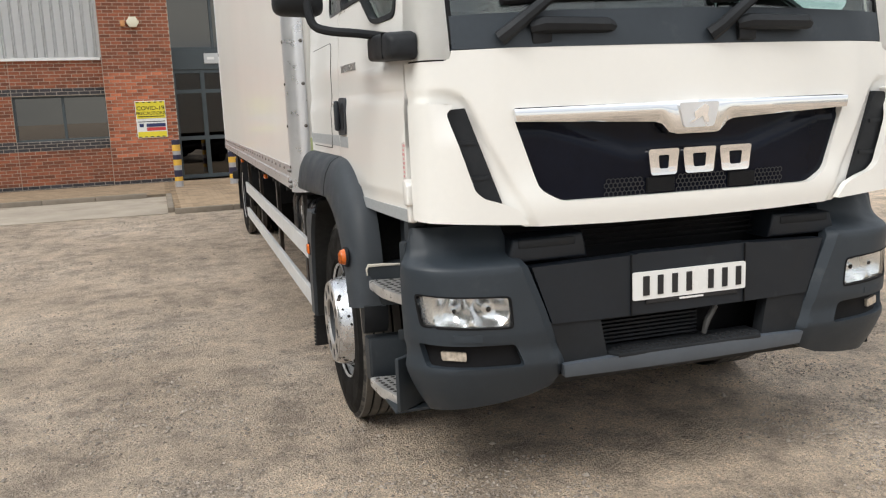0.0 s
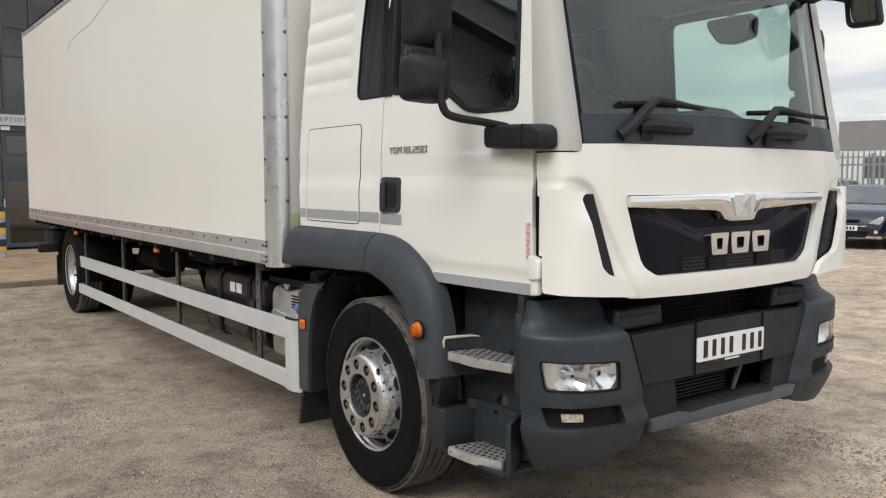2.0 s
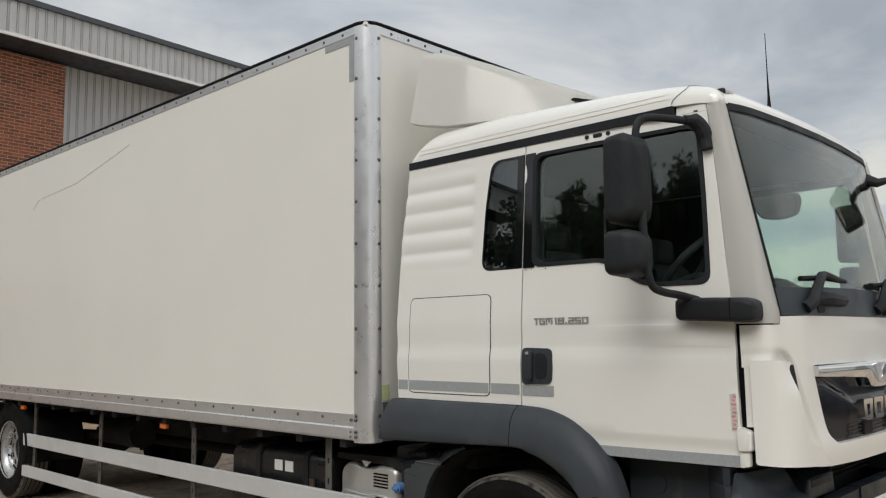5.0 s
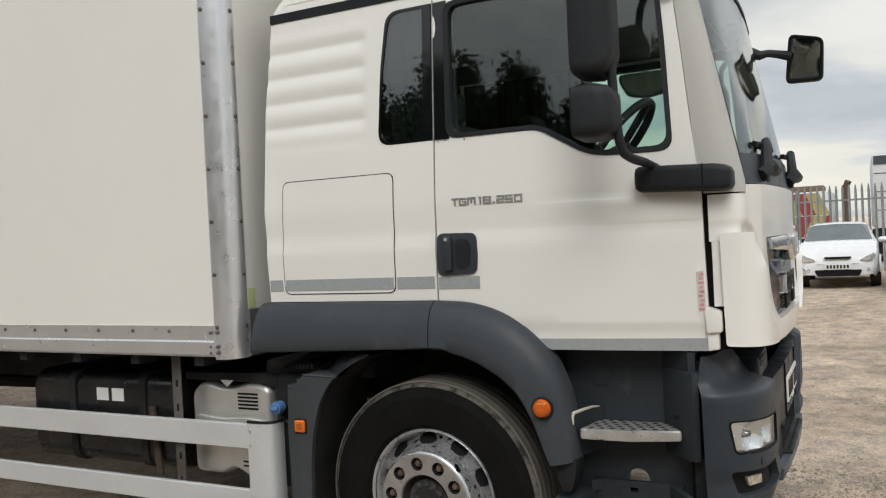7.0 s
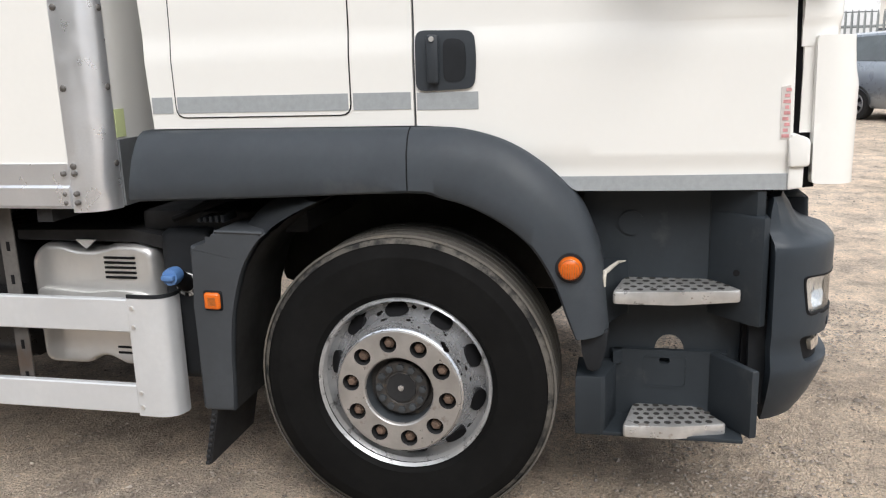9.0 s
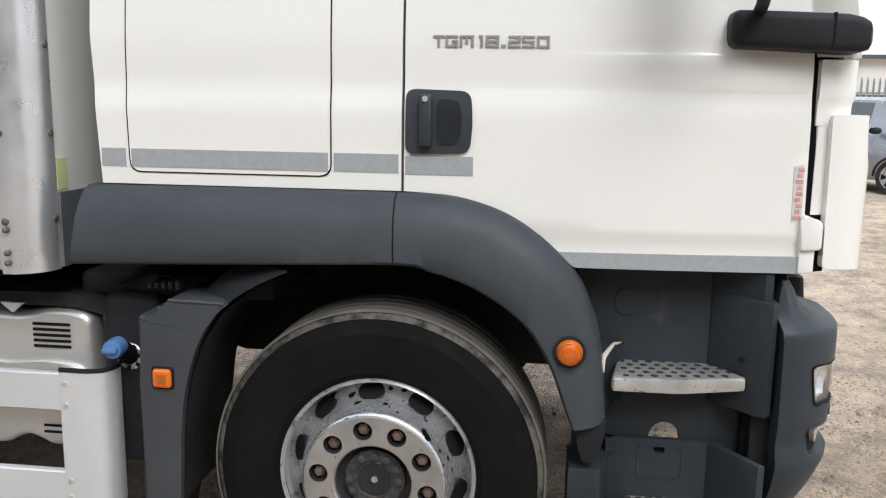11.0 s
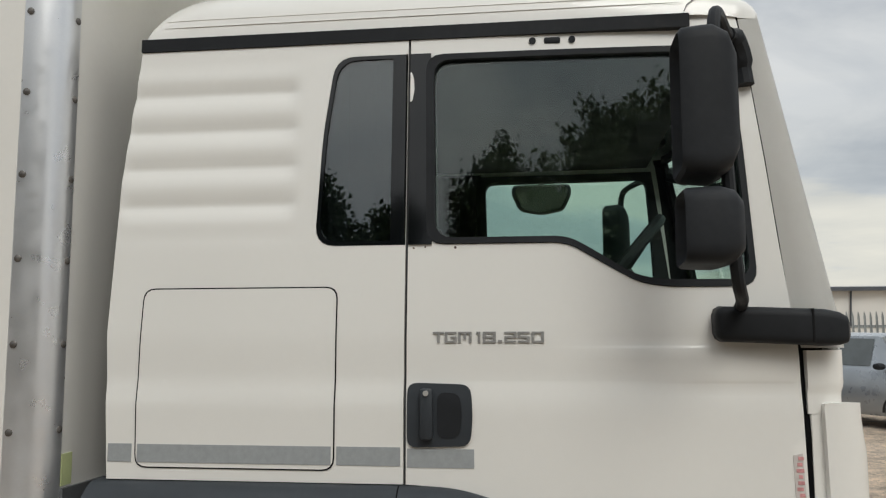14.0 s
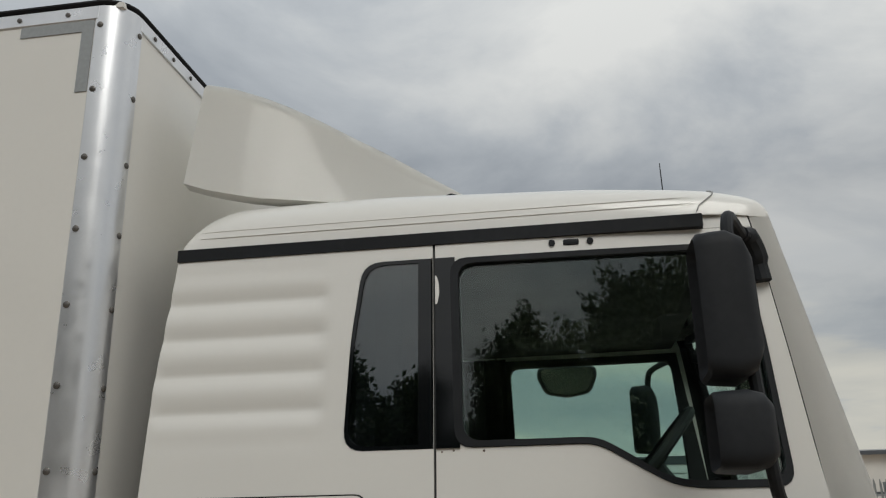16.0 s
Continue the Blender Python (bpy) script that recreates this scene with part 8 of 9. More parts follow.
def car(name, label, m, paint, L, W, H, hood_z, belt, shape, van=False, deep_grille=False):
    """A parked car; its nose points along -y of its own axes. shape: cowl, roof start, roof end, tail, as parts of the length."""
    e = thing(name, m, label, "van" if van else "car", "cars parked by the fence")
    cowl, r0, r1, tail = shape
    hw = W / 2
    stations = [(0.0, 0.46, 0.46, 0.80), (0.012, hood_z - 0.22, hood_z - 0.22, 0.92), (0.06, hood_z - 0.07, hood_z - 0.07, 0.97), (cowl * 0.6, hood_z, hood_z, 0.99), (cowl, hood_z + 0.05, hood_z + 0.05, 1.0),
                (r0, belt, H - 0.03, 1.0), ((r0 + r1) / 2, belt + 0.02, H, 1.0), (r1, belt + 0.05, H - 0.05, 0.99), (tail, belt + 0.02, belt + 0.08, 0.96), (0.985, 0.80, 0.82, 0.93), (1.0, 0.5, 0.52, 0.85)]
    rows = []
    for f, zb, zr, k in stations:
        w = hw * k
        rw = w * 0.74 if zr > zb + 0.12 else w * 0.86
        zs = 0.24 if 0.02 < f < 0.98 else 0.30
        ring = [(w * 0.90, zs), (w * 0.985, zs + 0.10), (w, (zs + zb) / 2), (w * 0.985, zb - 0.06), (w * 0.94, zb), (rw, max(zr - 0.05, zb)), (rw * 0.80, max(zr - 0.008, zb)), (0.0, max(zr + 0.012, zb))]
        full = [(x, f * L, z) for x, z in ring] + [(-x, f * L, z) for x, z in ring[-2::-1]]
        rows.append(full)
    bm = fresh()
    vs = grid(bm, rows)
    bm.faces.new(vs[0])
    bm.faces.new(vs[-1][::-1])
    part("body", bm, paint, e, angle=50)
    n = len(rows[0])

    def glass(cells, name_):
        bm = fresh()
        for (i, j) in cells:
            q = [Vector(rows[i][j]), Vector(rows[i + 1][j]), Vector(rows[i + 1][j + 1]), Vector(rows[i][j + 1])]
            nrm = (q[2] - q[0]).cross(q[3] - q[1]).normalized()
            c = sum(q, Vector()) / 4
            if nrm.dot(c - Vector((0, L / 2, 0.9))) < 0:
                nrm = -nrm
            lo, hi = min(k for _, k in cells), max(k for _, k in cells)
            q = [q[0].lerp(q[1], 0.06), q[1].lerp(q[0], 0.06), q[2].lerp(q[3], 0.06), q[3].lerp(q[2], 0.06)]
            if j == lo:
                q[0], q[1] = q[0].lerp(q[3], 0.08), q[1].lerp(q[2], 0.08)
            if j == hi:
                q[3], q[2] = q[3].lerp(q[0], 0.08), q[2].lerp(q[1], 0.08)
            bm.faces.new([bm.verts.new(p + nrm * 0.010) for p in q])
        part(name_, bm, car_glass_dark, e)
    glass([(4, j) for j in range(5, n - 6)], "windscreen")
    for j in (4, n - 6):
        cells = [(5, j), (6, j)]
        for cell in cells:
            glass([cell], "side_window")
        if not van:
            glass([(7, j)], "quarter_window")
    glass([(7, j) for j in range(5, n - 6)], "rear_window")
    # wheels
    for sx in (-1, 1):
        for f in (0.19, 0.80):
            bm = fresh()
            lathe(bm, [(0.0005, 0.0), (0.20, 0.0), (0.22, 0.012 * sx), (0.30, 0.012 * sx), (0.318, -0.01 * sx), (0.318, -0.19 * sx), (0.0005, -0.19 * sx)], (sx * (hw - 0.005), f * L, 0.318), "x", 28)
            w = part("wheel", bm, tyre_small, e)
            bm = fresh()
            lathe(bm, [(0.0005, 0.016 * sx), (0.06, 0.014 * sx), (0.19, 0.010 * sx), (0.205, 0.015 * sx), (0.21, 0.003 * sx)], (sx * (hw - 0.003), f * L, 0.318), "x", 28)
            rim = part("rim", bm, alloy_small, w)
            for q in range(5):
                a = q * 1.2566
                bm = fresh()
                c = Vector((sx * (hw + 0.012), f * L + 0.125 * math.cos(a), 0.318 + 0.125 * math.sin(a)))
                d1, d2 = Vector((0, math.cos(a), math.sin(a))), Vector((0, -math.sin(a), math.cos(a)))
                bm.faces.new([bm.verts.new(c + d1 * p * 0.055 + d2 * r * 0.045 * (1.2 if p > 0 else 0.5)) for p, r in ((-1, -1), (1, -1), (1, 1), (-1, 1))])
                part("spoke_gap", bm, seam_black, rim)
            # dark wheel arch rim
            bm = fresh()
            tube(bm, [(sx * (hw + 0.002), f * L + 0.365 * math.cos(radians(a)), 0.318 + 0.355 * math.sin(radians(a))) for a in range(0, 181, 15)], 0.022, 6)
            part("arch_edge", bm, tyre_small if van else paint, e)
    # face: grille, bumper opening, lamps, plate
    openings = ((hood_z - 0.30, hood_z - 0.255, 0.34, seam_black), (0.27, 0.405, 0.58, seam_black))
    if deep_grille:
        openings = ((hood_z - 0.44, hood_z - 0.22, 0.48, seam_black), (0.26, 0.36, 0.72, seam_black))
    for z0, z1, k, mat in openings:
        bm = fresh()
        prism(bm, rounded([(-hw * k, z1), (hw * k, z1), (hw * k * 0.86, z0), (-hw * k * 0.86, z0)], 0.04, 3), "y", -0.02, 0.03)
        part("grille", bm, mat, e)
    bm = fresh()
    if deep_grille:
        tube(bm, [(-hw * 0.49, -0.024, hood_z - 0.215), (-hw * 0.42, -0.026, hood_z - 0.445), (hw * 0.42, -0.026, hood_z - 0.445), (hw * 0.49, -0.024, hood_z - 0.215), (-hw * 0.49, -0.024, hood_z - 0.215)], 0.010, 6)
    else:
        tube(bm, [(-hw * 0.5, -0.022, hood_z - 0.40), (0, -0.03, hood_z - 0.41), (hw * 0.5, -0.022, hood_z - 0.40)], 0.010, 6)
    part("grille_trim", bm, alloy_small, e)
    for sx in (-1, 1):
        bm = fresh()
        pts = [(sx * hw * 0.52, hood_z - 0.33), (sx * hw * 0.86, hood_z - 0.17), (sx * hw * 0.90, hood_z - 0.26), (sx * hw * 0.80, hood_z - 0.36)]
        if deep_grille:
            pts = [(sx * hw * 0.54, hood_z - 0.29), (sx * hw * 0.58, hood_z - 0.23), (sx * hw * 0.91, hood_z - 0.19), (sx * hw * 0.91, hood_z - 0.27)]
        prism(bm, rounded(pts, 0.03, 3), "y", -0.015, 0.16, 0.01)
        part("headlight", bm, lamp_housing, e)
        bm = fresh()
        lathe(bm, [(0.0005, -0.01), (0.04, -0.008), (0.045, 0.02)], (sx * hw * 0.72, -0.005, 0.40), "y", 14)
        part("fog_lamp", bm, lamp_housing, e)
        bm = fresh()
        rows2 = [[(sx * (hw + 0.02 + d), cowl * L + 0.42 + 0.09 * math.cos(a) * k, belt + 0.05 + 0.065 * math.sin(a) * k) for a in (2 * math.pi * q / 12 for q in range(12))] for d, k in ((-0.03, 0.5), (0.0, 0.9), (0.08, 1.0), (0.15, 0.85), (0.17, 0.3))]
        vs2 = grid(bm, rows2, close_v=True)
        bm.faces.new(vs2[-1])
        part("door_mirror", bm, paint if not van else black_plastic, e)
    bm = fresh()
    box(bm, -0.26, 0.26, -0.038, -0.024, 0.42, 0.53)
    pl_ = part("number_plate", bm, plate_white, e)
    for q in range(7):
        bm = fresh()
        box(bm, -0.22 + q * 0.065, -0.18 + q * 0.065, -0.042, -0.038, 0.44, 0.51)
        part("plate_bar", bm, ink, pl_)
    return e


# Grey-green base holds reflected sky, painted into the dark panes
car_glass_dark = surf("car_window_glass", (0.085, 0.100, 0.098), 0.08, var=0.25, rough_var=0.03, spec=0.9, coat=0.6)
white_car = surf("white_car_paint", (0.78, 0.79, 0.80), 0.25, var=0.02, coat=0.8)
blue_car = surf("blue_car_paint", (0.013, 0.019, 0.075), 0.22, metal=0.3, var=0.06, coat=0.9)
silver_car = surf("silver_car_paint", (0.42, 0.44, 0.46), 0.28, metal=0.4, var=0.04, coat=0.8)
navy_car = surf("navy_car_paint", (0.010, 0.013, 0.035), 0.22, metal=0.2, var=0.08, coat=0.9)
black_car = surf("black_car_paint", (0.008, 0.009, 0.010), 0.22, metal=0.2, var=0.08, coat=0.9)
van_silver = surf("silver_van_paint", (0.34, 0.37, 0.40), 0.32, metal=0.4, var=0.05, coat=0.6)


def parked(x, y, turn=0.0):
    return Matrix.Translation((x, y, 0)) @ Matrix.Rotation(radians(-90 + turn), 4, "Z")


car("hatchback", "white small hatchback parked nose out by the fence", parked(17.1, 2.98), white_car, 3.95, 1.62, 1.41, 0.94, 0.94, (0.215, 0.40, 0.80, 0.95))
car("saloon_car", "dark blue saloon car parked nose out by the fence", parked(14.9, 0.93), blue_car, 4.85, 1.86, 1.48, 0.96, 0.98, (0.27, 0.43, 0.74, 0.93), deep_grille=True)
car("people_carrier", "silver compact people carrier parked by the fence", parked(18.2, 13.2, 0), silver_car, 4.4, 1.82, 1.62, 1.05, 1.06, (0.20, 0.38, 0.84, 0.96))
car("hatchback", "dark navy hatchback parked nose out by the fence", parked(16.6, 10.05, 15), navy_car, 3.95, 1.74, 1.42, 0.92, 0.94, (0.25, 0.42, 0.80, 0.95))
car("saloon_car", "black saloon car with pale headlights parked nose out by the fence", parked(15.7, 7.75, -8), black_car, 4.8, 1.84, 1.46, 0.92, 0.95, (0.27, 0.43, 0.74, 0.93), deep_grille=True)
car("panel_van", "silver panel van with roof bars parked by the fence", parked(13.97, -3.79, 30), van_silver, 4.7, 1.90, 1.78, 1.05, 1.10, (0.17, 0.31, 0.94, 0.985), van=True)

# ---------------------------------------------------------------- beyond the fence
body_white = surf("white_trailer", (0.66, 0.67, 0.68), 0.45, var=0.05, scale=1.2, dirt=(0.42, 0.40, 0.37), dirt_at=0.62)
red_cab = surf("red_cab_paint", (0.30, 0.03, 0.035), 0.35, var=0.1)
chev_red = surf("red_chevron", (0.30, 0.045, 0.045), 0.5, var=0.1)
chev_yellow = surf("yellow_chevron", (0.42, 0.36, 0.14), 0.5, var=0.1)


def trailer(m, w, deep, z0, z1, mat, label, rows=2, category="lorry"):
    e = thing("parked_lorry", m, label, category, "lorries behind the fence")
    bm = fresh()
    box(bm, 0, deep, -w / 2, w / 2, z0, z1, 0.04)
    b = part("body", bm, mat, e)
    for k in range(rows):
        bm = fresh()
        z = z0 + (z1 - z0) * (k + 1) / (rows + 1)
        box(bm, -0.012, 0.0, -w / 2 + 0.05, w / 2 - 0.05, z - 0.012, z + 0.012)
        part("panel_joint", bm, dark_fascia, b)
    bm = fresh()
    box(bm, 0.05, deep - 0.05, -w / 2 + 0.1, w / 2 - 0.1, 0.6, z0)
    part("chassis", bm, chassis_black, e)
    for sy in (-1, 1):
        for dx in (0.8, deep - 1.2):
            bm = fresh()
            lathe(bm, [(0.0005, 0.0), (0.26, -0.02), (0.30, 0.0), (0.49, 0.0), (0.50, -0.03 * sy), (0.50, -0.28 * sy), (0.0005, -0.28 * sy)], (dx, sy * w / 2, 0.5), "y", 28)
            part("wheel", bm, tyre_small, e)
    return e


t0 = trailer(Matrix.Translation((27.5, 0.9, 0)), 2.5, 7.5, 1.1, 3.45, body_white, "white trailer body parked behind the fence", 3)
bm = fresh()
box(bm, -0.03, 0.0, -1.2, 1.2, 3.15, 3.42)
part("dark_header", bm, dark_fascia, t0)
for z in (2.2, 2.6, 3.0):
    bm = fresh()
    box(bm, -0.06, 0.0, -1.2, -0.95, z, z + 0.14, 0.01)
    part("hinge", bm, chassis_black, t0)
trailer(Matrix.Translation((27.5, -3.0, 0)), 2.5, 7.5, 1.1, 3.0, body_white, "white trailer body parked behind the fence", 3)
t1 = trailer(Matrix.Translation((25.6, 4.5, 0)), 2.4, 6.5, 0.9, 2.35, body_white, "recovery lorry with red and yellow rear chevrons", 0)
for i in range(6):
    for k, (za, zb) in enumerate(((0.95, 1.6), (1.62, 2.3))):
        bm = fresh()
        y = -1.15 + i * 0.39
        d = 0.3 if k else -0.3
        lo, hi = max(-1.17, min(1.17, y)), max(-1.17, min(1.17, y + 0.39))
        vs = [bm.verts.new(p) for p in ((-0.006, lo, za), (-0.006, hi, za), (-0.006, max(-1.17, min(1.17, hi + d)), zb), (-0.006, max(-1.17, min(1.17, lo + d)), zb))]
        bm.faces.new(vs)
        part("chevron", bm, (chev_red, chev_yellow)[(i + k) % 2], t1, smooth=False)
bm = fresh()
box(bm, 0.4, 1.6, -1.0, 1.0, 2.35, 2.55, 0.05)
part("tarpaulin", bm, surf("brown_tarpaulin", (0.17, 0.12, 0.08), 0.8, var=0.2), t1)
bm = fresh()
tube(bm, [(0.3, -1.6, 1.0), (0.3, -1.6, 2.45), (0.25, -1.68, 2.62)], [0.09, 0.09, 0.10], 10)
part("exhaust_stack", bm, rust, t1)
t2 = trailer(Matrix.Translation((29, 8.2, 0)) @ Matrix.Rotation(radians(12), 4, "Z"), 2.5, 6.0, 1.0, 3.3, red_cab, "red lorry cab parked behind the fence", 1)
bm = fresh()
box(bm, -0.02, 0.0, -1.1, 1.1, 2.1, 2.9)
part("windscreen", bm, car_glass_dark, t2)
bm = fresh()
box(bm, 0.2, 2.0, -1.1, 1.1, 3.3, 3.75, 0.1)
part("roof_fairing", bm, interior_grey, t2)
t3 = trailer(Matrix.Translation((27.0, 14.6, 0)) @ Matrix.Rotation(radians(18), 4, "Z"), 2.5, 7.0, 0.9, 3.75, body_white, "tall pale lorry with a dark upper panel behind the fence", 1)
bm = fresh()
box(bm, -0.02, 0.0, -1.15, 1.15, 2.55, 3.55)
part("upper_panel", bm, surf("grey_panel", (0.22, 0.215, 0.21), 0.6, var=0.1), t3)
bm = fresh()
box(bm, -0.03, -0.005, -1.1, 0.3, 1.6, 2.3)
part("windscreen", bm, car_glass_dark, t3)

shed = thing("industrial_shed", Matrix.Translation((44, -10.5, 0)), "long low pale industrial shed beyond the yard", "building", kind="structure")
bm = fresh()
box(bm, 0, 14, -26, 8.2, 0, 4.2)
part("wall", bm, surf("pale_shed_wall", (0.62, 0.61, 0.58), 0.6, var=0.06, scale=0.5), shed)
bm = fresh()
prism(bm, [(-0.4, 4.18), (7, 4.62), (14.4, 4.18), (14.4, 4.30), (7, 4.78), (-0.4, 4.30)], "y", -26.4, 8.6)
part("roof", bm, surf("grey_sheet_roof", (0.30, 0.30, 0.295), 0.6, var=0.12), shed, "low grey sheet roof")
bm = fresh()
box(bm, -0.46, -0.40, -26.4, 8.6, 4.10, 4.30)
part("gutter", bm, dark_fascia, shed)
for k in range(4):
    bm = fresh()
    tube(bm, [(-0.08, 5.6 - k * 7, 2.3), (-0.08, 5.5 - k * 7, 4.15)], 0.05, 8)
    part("downpipe", bm, dark_fascia, shed)
for k in range(3):
    bm = fresh()
    box(bm, -0.06, 0.0, 5.0 - k * 9, 5.45 - k * 9, 2.6, 3.0)
    part("window", bm, car_glass_dark, shed)
bm = fresh()
box(bm, -0.05, 0.0, -26, 8.2, 2.2, 2.32)
part("wall_band", bm, dark_fascia, shed)


# ---------------------------------------------------------------- trees
bark = surf("bark", (0.05, 0.042, 0.033), 0.9, var=0.3, scale=12, bump=0.01, bump_scale=30)
leaf_mats = [surf("leaf_green", (0.055, 0.085, 0.030), 0.6, var=0.25, scale=3, island=0.4), surf("leaf_dark_green", (0.040, 0.066, 0.026), 0.6, var=0.25, scale=3, island=0.4)]


def tree(seed, height, spread, leaves, mat, label, clumps=26, bare=0.0):
    rg = random.Random(seed)
    e = thing("tree", Matrix(), label, "tree", "trees round the yard")
    bm = fresh()
    tips = []

    def limb(p, d, length, r, depth):
        pts, rad = [p], [r]
        q, dd = Vector(p), Vector(d)
        n = 4
        for k in range(n):
            dd = (dd + Vector((rg.uniform(-0.22, 0.22), rg.uniform(-0.22, 0.22), rg.uniform(-0.02, 0.16)))).normalized()
            q = q + dd * length / n
            pts.append(q.copy())
            rad.append(r * (1 - 0.62 * (k + 1) / n))
            if depth < 3 and k >= (1 if depth else 0):
                for _ in range(2 if depth < 2 else 1):
                    a = rg.uniform(0, 6.28)
                    out = (dd * 0.55 + Vector((math.cos(a), math.sin(a), rg.uniform(0.1, 0.5)))).normalized()
                    limb(q.copy(), out, length * rg.uniform(0.42, 0.62), rad[-1] * 0.6, depth + 1)
        tube(bm, pts, rad, 5 if depth else 8, cap=False)
        if depth >= 1:
            tips.extend(pts[2:])
    limb(Vector((0, 0, 0)), Vector((0, 0, 1)), height * 0.72, height * 0.018, 0)
    for v in bm.verts:
        v.co.x *= spread
        v.co.y *= spread
    part("trunk", bm, bark, e, angle=60)
    verts, faces = [], []
    tips = [Vector((t.x * spread, t.y * spread, t.z)) for t in tips if t.z > height * 0.22]
    for _ in range(leaves):
        t = rg.choice(tips)
        c = t + Vector((rg.gauss(0, 0.36), rg.gauss(0, 0.36), rg.gauss(0, 0.30))) * height * 0.085
        s = rg.uniform(0.07, 0.135)
        n = Vector((rg.gauss(0, 1), rg.gauss(0, 1), rg.gauss(0, 1) + 0.6)).normalized()
        a = n.orthogonal().normalized()
        b = n.cross(a)
        k = len(verts)
        verts += [tuple(c + a * s), tuple(c + b * s * 0.6 + n * s * 0.15), tuple(c - a * s), tuple(c - b * s * 0.6 + n * s * 0.15)]
        faces.append((k, k + 1, k + 2, k + 3))
    me = bpy.data.meshes.new("crown")
    me.from_pydata(verts, [], faces)
    me.materials.append(mat)
    o = new("crown", me)
    o.parent = e
    return e


ta = tree(3, 9.0, 1.0, 40000, leaf_mats[0], "broad leafy tree with an uneven crown")
tb = tree(8, 8.0, 0.9, 36000, leaf_mats[1], "leafy tree with gaps in its crown")
tc_ = tree(15, 7.5, 0.9, 11000, leaf_mats[1], "thin tree with sparse leaves and bare branches")
spots = [(ta, -25, 21, 1.0, 20), (tb, -18.5, 1.9, 1.0, 80), (ta, -20, 8.6, 0.74, 20), (tc_, -17, -6.0, 0.95, 0), (ta, -20.5, -0.2, 1.0, 45), (tb, -19.5, -2.0, 1.04, 150), (ta, -21, -4.2, 1.02, 220), (ta, -20, 3.5, 0.89, 100), (tb, -19.5, 4.5, 0.93, 260), (ta, -21, 6.3, 0.74, 310), (tb, -19, 7.6, 0.68, 15),
         (tb, -20.5, 10.2, 0.92, 190), (ta, -19.5, 11.8, 0.85, 270), (tb, -21, 13.6, 1.05, 200), (tc_, -18, 15.2, 1.0, 130), (ta, -21, 17.5, 0.9, 250), (tb, -20, -6.6, 1.05, 300), (ta, -21, -9.0, 0.95, 140), (tb, -20, -12, 1.0, 40), (tb, -20, -15, 1.1, 30),
         (ta, 46, 28.5, 0.33, 10), (tb, 47, 31.0, 0.36, 110), (ta, 48, 33.5, 0.34, 210), (tb, 46.5, 26.6, 0.30, 40)]
for k, (t_, x, y, sc, rot) in enumerate(spots):
    m = Matrix.Translation((x, y, -0.05)) @ Matrix.Rotation(radians(rot), 4, "Z") @ Matrix.Scale(sc, 4)
    if t_.get("placed"):
        copy_thing(t_, m)
    else:
        t_.matrix_world = Matrix.Translation((x, y, -0.05)) @ Matrix.Rotation(radians(rot), 4, "Z")
        t_["placed"] = 1
# low hedge bank under the trees
bm = fresh()
rg = random.Random(31)
verts, faces = [], []
for _ in range(26000):
    y = rg.uniform(-18, 20)
    top = 4.2 + 1.6 * noise.noise(Vector((y * 0.35, 0, 5))) + 0.4 * noise.noise(Vector((y * 1.3, 0, 9)))
    c = Vector((-17.5 + rg.gauss(0, 0.55), y, max(0.05, top * rg.random() ** 0.6)))
    s = rg.uniform(0.10, 0.20)
    n = Vector((rg.gauss(0, 1) + 0.4, rg.gauss(0, 1), rg.gauss(0, 1) + 0.4)).normalized()
    a = n.orthogonal().normalized()
    b = n.cross(a)
    k = len(verts)
    verts += [tuple(c + a * s), tuple(c + b * s * 0.6), tuple(c - a * s), tuple(c - b * s * 0.6)]
    faces.append((k, k + 1, k + 2, k + 3))
bm.free()
me = bpy.data.meshes.new("hedge")
me.from_pydata(verts, [], faces)
me.materials.append(leaf_mats[1])
tagged(new("hedge", me), "dark overgrown hedge along the yard", "hedge", kind="stuff")

# ---------------------------------------------------------------- bricks and pavers, last
def brick_mesh(w, mat, name="brick"):
    bm = fresh()
    box(bm, 0.0065, w - 0.0065, -0.005, 0.05, 0.0065, 0.0685)
    return finish(bm, name, mat, False)


NEAR = []
REST = {brick_red.name: ([], []), brick_dark.name: ([], [])}


def lay(u0, u1, v, z0, z1, dark=()):
    """Stretcher courses over a wall face."""
    c = 0
    z = z0
    while z < z1 - 0.03:
        mat = brick_dark if any(a <= z + 0.03 < b for a, b in dark) else brick_red
        u = u0 - (0.1125 if c % 2 else 0)
        while u < u1 - 0.02:
            a, b = max(u, u0), min(u + 0.225, u1)
            if b - a > 0.03:
                NEAR.append((a, b, v, z, min(z + 0.075, z1), mat))
            u += 0.225
        z += 0.075
        c += 1


lay(-1.54, -0.06, -0.18, 0.0, 5.2, ((0.0, 0.15),))
lay(-4.6, -3.42, 0.02, 0.0, 2.85, ((0.0, 0.15), (0.92, 1.10), (2.09, 2.24)))
lay(-3.42, -1.54, 0.02, 0.0, 1.11, ((0.0, 0.15), (0.92, 1.11)))
lay(-3.42, -1.54, 0.02, 2.10, 2.85, ((2.09, 2.24),))
lay(3.30, 4.84, -0.18, 4.0, 7.95)
lay(-6.5, -4.6, 0.02, 0.0, 2.85, ((0.0, 0.15), (0.92, 1.10), (2.09, 2.24)))
cells = [q for q in NEAR if -1.54 <= q[0] and q[1] <= -0.05 and 0.6 < q[3] < 2.5 and q[2] < 0 and q[1] - q[0] > 0.2][:150]
single_set = set(cells)
shared = brick_mesh(0.225, brick_red)
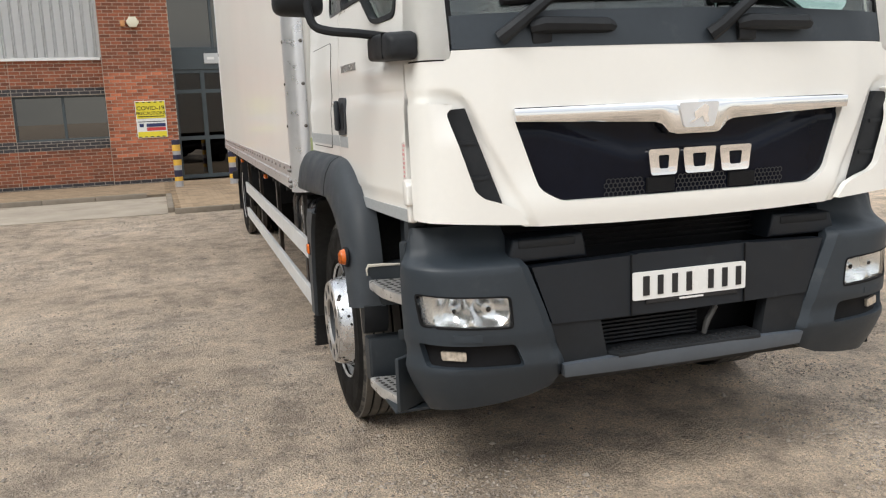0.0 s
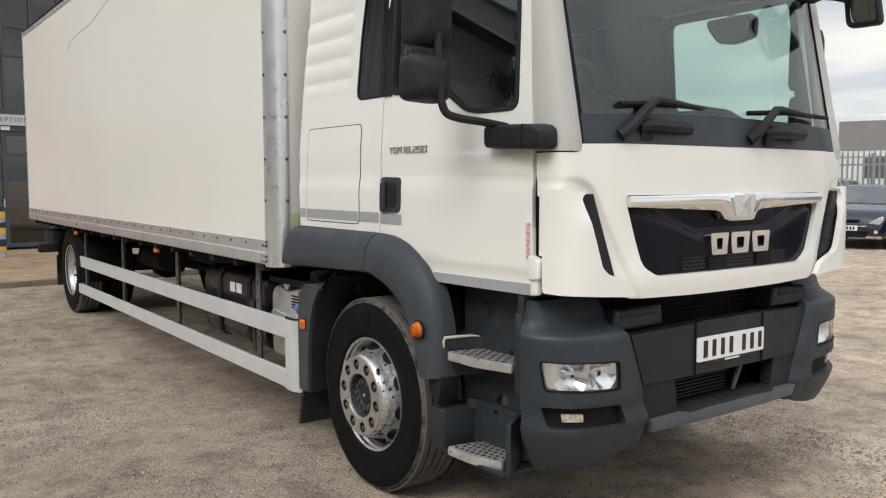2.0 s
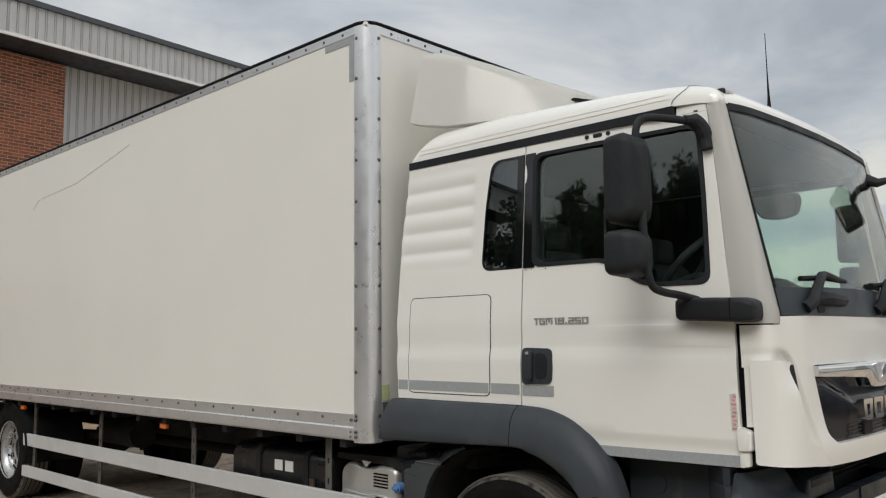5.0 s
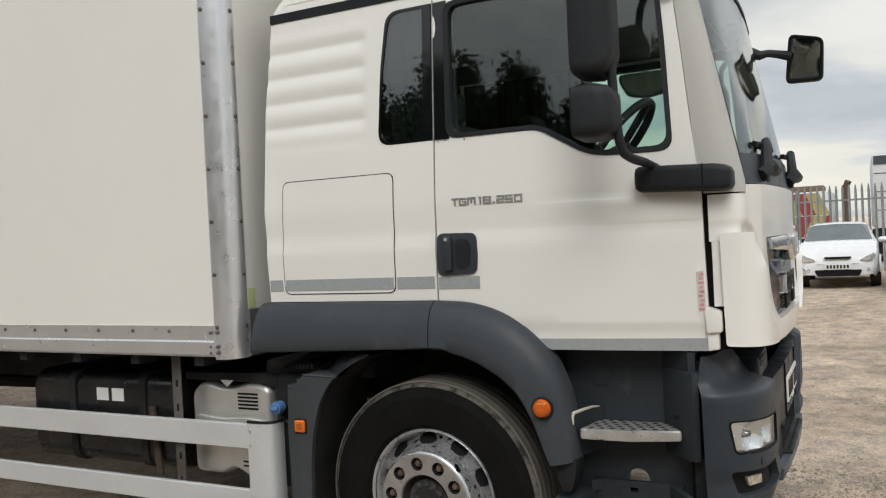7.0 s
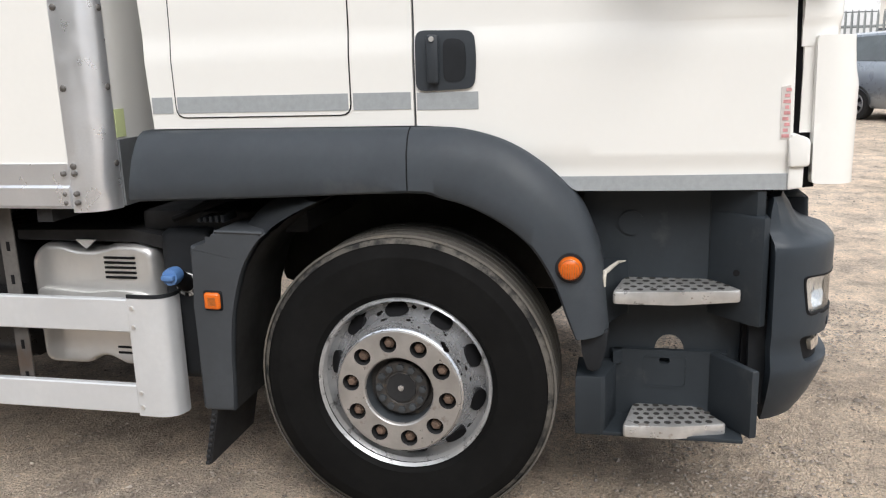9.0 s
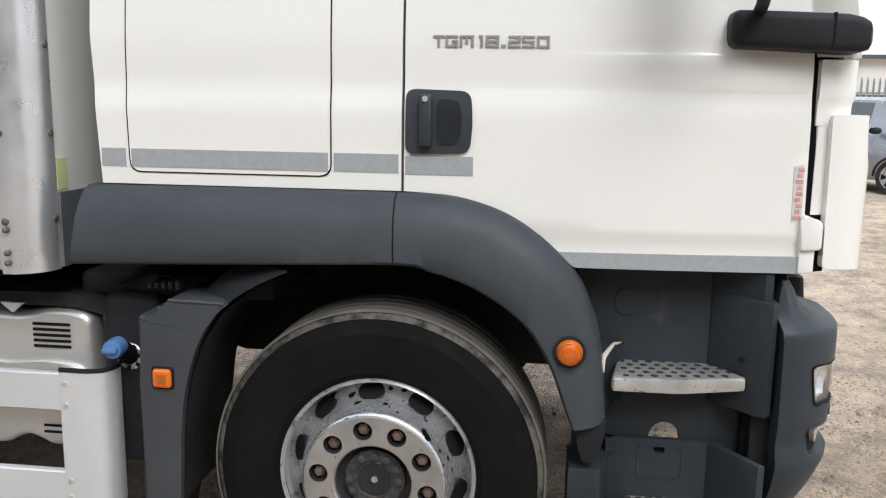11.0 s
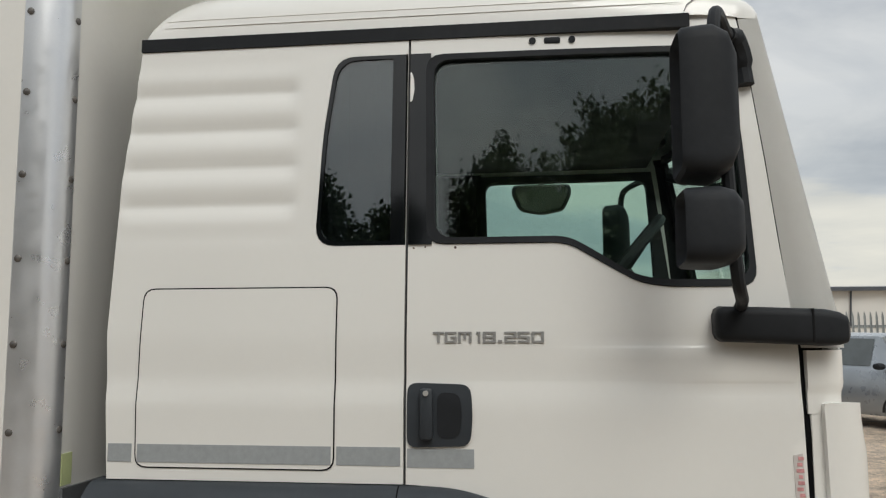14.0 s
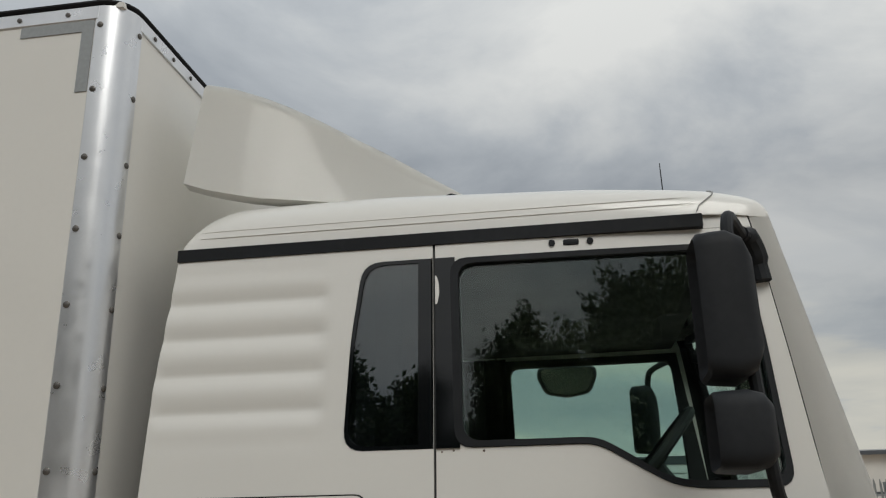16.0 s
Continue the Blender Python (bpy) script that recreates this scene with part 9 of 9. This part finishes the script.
for a, b, v, z0, z1, mat in cells:
    o = new("brick", shared)
    o.parent = office
    o.matrix_basis = Matrix.Translation((a, v - 0.002 * random.random(), z0))
for a, b, v, z0, z1, mat in NEAR:
    if (a, b, v, z0, z1, mat) in single_set:
        continue
    vs, fs = REST[mat.name]
    k = len(vs)
    x0, x1, y0, y1, h0, h1 = a + 0.0065, b - 0.0065, v - 0.005 - 0.003 * random.random(), v + 0.03, z0 + 0.0065, z1 - 0.0065
    vs += [(x0, y0, h0), (x1, y0, h0), (x1, y0, h1), (x0, y0, h1), (x0, y1, h0), (x1, y1, h0), (x1, y1, h1), (x0, y1, h1)]
    fs += [(k, k + 1, k + 2, k + 3), (k, k + 4, k + 5, k + 1), (k + 3, k + 2, k + 6, k + 7), (k, k + 3, k + 7, k + 4), (k + 1, k + 5, k + 6, k + 2)]
for name, (vs, fs) in REST.items():
    me = bpy.data.meshes.new("brickwork")
    me.from_pydata(vs, [], fs)
    me.materials.append(bpy.data.materials[name])
    o = new("brickwork", me)
    o.parent = office
    tagged(o, kind="stuff")

bm = fresh()
box(bm, 0.002, 0.198, 0.002, 0.098, 0.0, 0.012, 0.003, 1)
paver_data = finish(bm, "paver", paver, False)
bm = fresh()
count = 0
vs, fs = [], []
for j in range(62):
    for i in range(46):
        x, y = i * 0.2 - (0.1 if j % 2 else 0), 0.02 + j * 0.1
        if x < 0 or x > 8.8:
            continue
        if count < 200 and x < 2.0 and y < 2.2:
            o = new("paver", paver_data)
            o.parent = pavement
            o.matrix_basis = Matrix.Translation((x, y, 0.060 + 0.002 * random.random()))
            count += 1
        elif x < 4.5:
            k = len(vs)
            h = 0.072 + 0.002 * random.random()
            vs += [(x + 0.003, y + 0.003, h), (x + 0.197, y + 0.003, h), (x + 0.197, y + 0.097, h), (x + 0.003, y + 0.097, h), (x + 0.003, y + 0.003, h - 0.014), (x + 0.197, y + 0.003, h - 0.014), (x + 0.197, y + 0.097, h - 0.014), (x + 0.003, y + 0.097, h - 0.014)]
            fs += [(k, k + 1, k + 2, k + 3), (k, k + 4, k + 5, k + 1), (k + 1, k + 5, k + 6, k + 2), (k, k + 3, k + 7, k + 4)]
for j in range(31):
    for i in range(30):
        x, y = -6.0 + i * 0.2 - (0.1 if j % 2 else 0), 3.13 + j * 0.1
        k = len(vs)
        h = 0.068 + 0.002 * random.random()
        vs += [(x + 0.003, y + 0.003, h), (x + 0.197, y + 0.003, h), (x + 0.197, y + 0.097, h), (x + 0.003, y + 0.097, h), (x + 0.003, y + 0.003, h - 0.014), (x + 0.197, y + 0.003, h - 0.014), (x + 0.197, y + 0.097, h - 0.014), (x + 0.003, y + 0.097, h - 0.014)]
        fs += [(k, k + 1, k + 2, k + 3), (k, k + 4, k + 5, k + 1), (k + 1, k + 5, k + 6, k + 2), (k, k + 3, k + 7, k + 4)]
bm.free()
me = bpy.data.meshes.new("paving")
me.from_pydata(vs, [], fs)
me.materials.append(paver)
o = new("paving", me)
o.parent = pavement
tagged(o, kind="stuff")
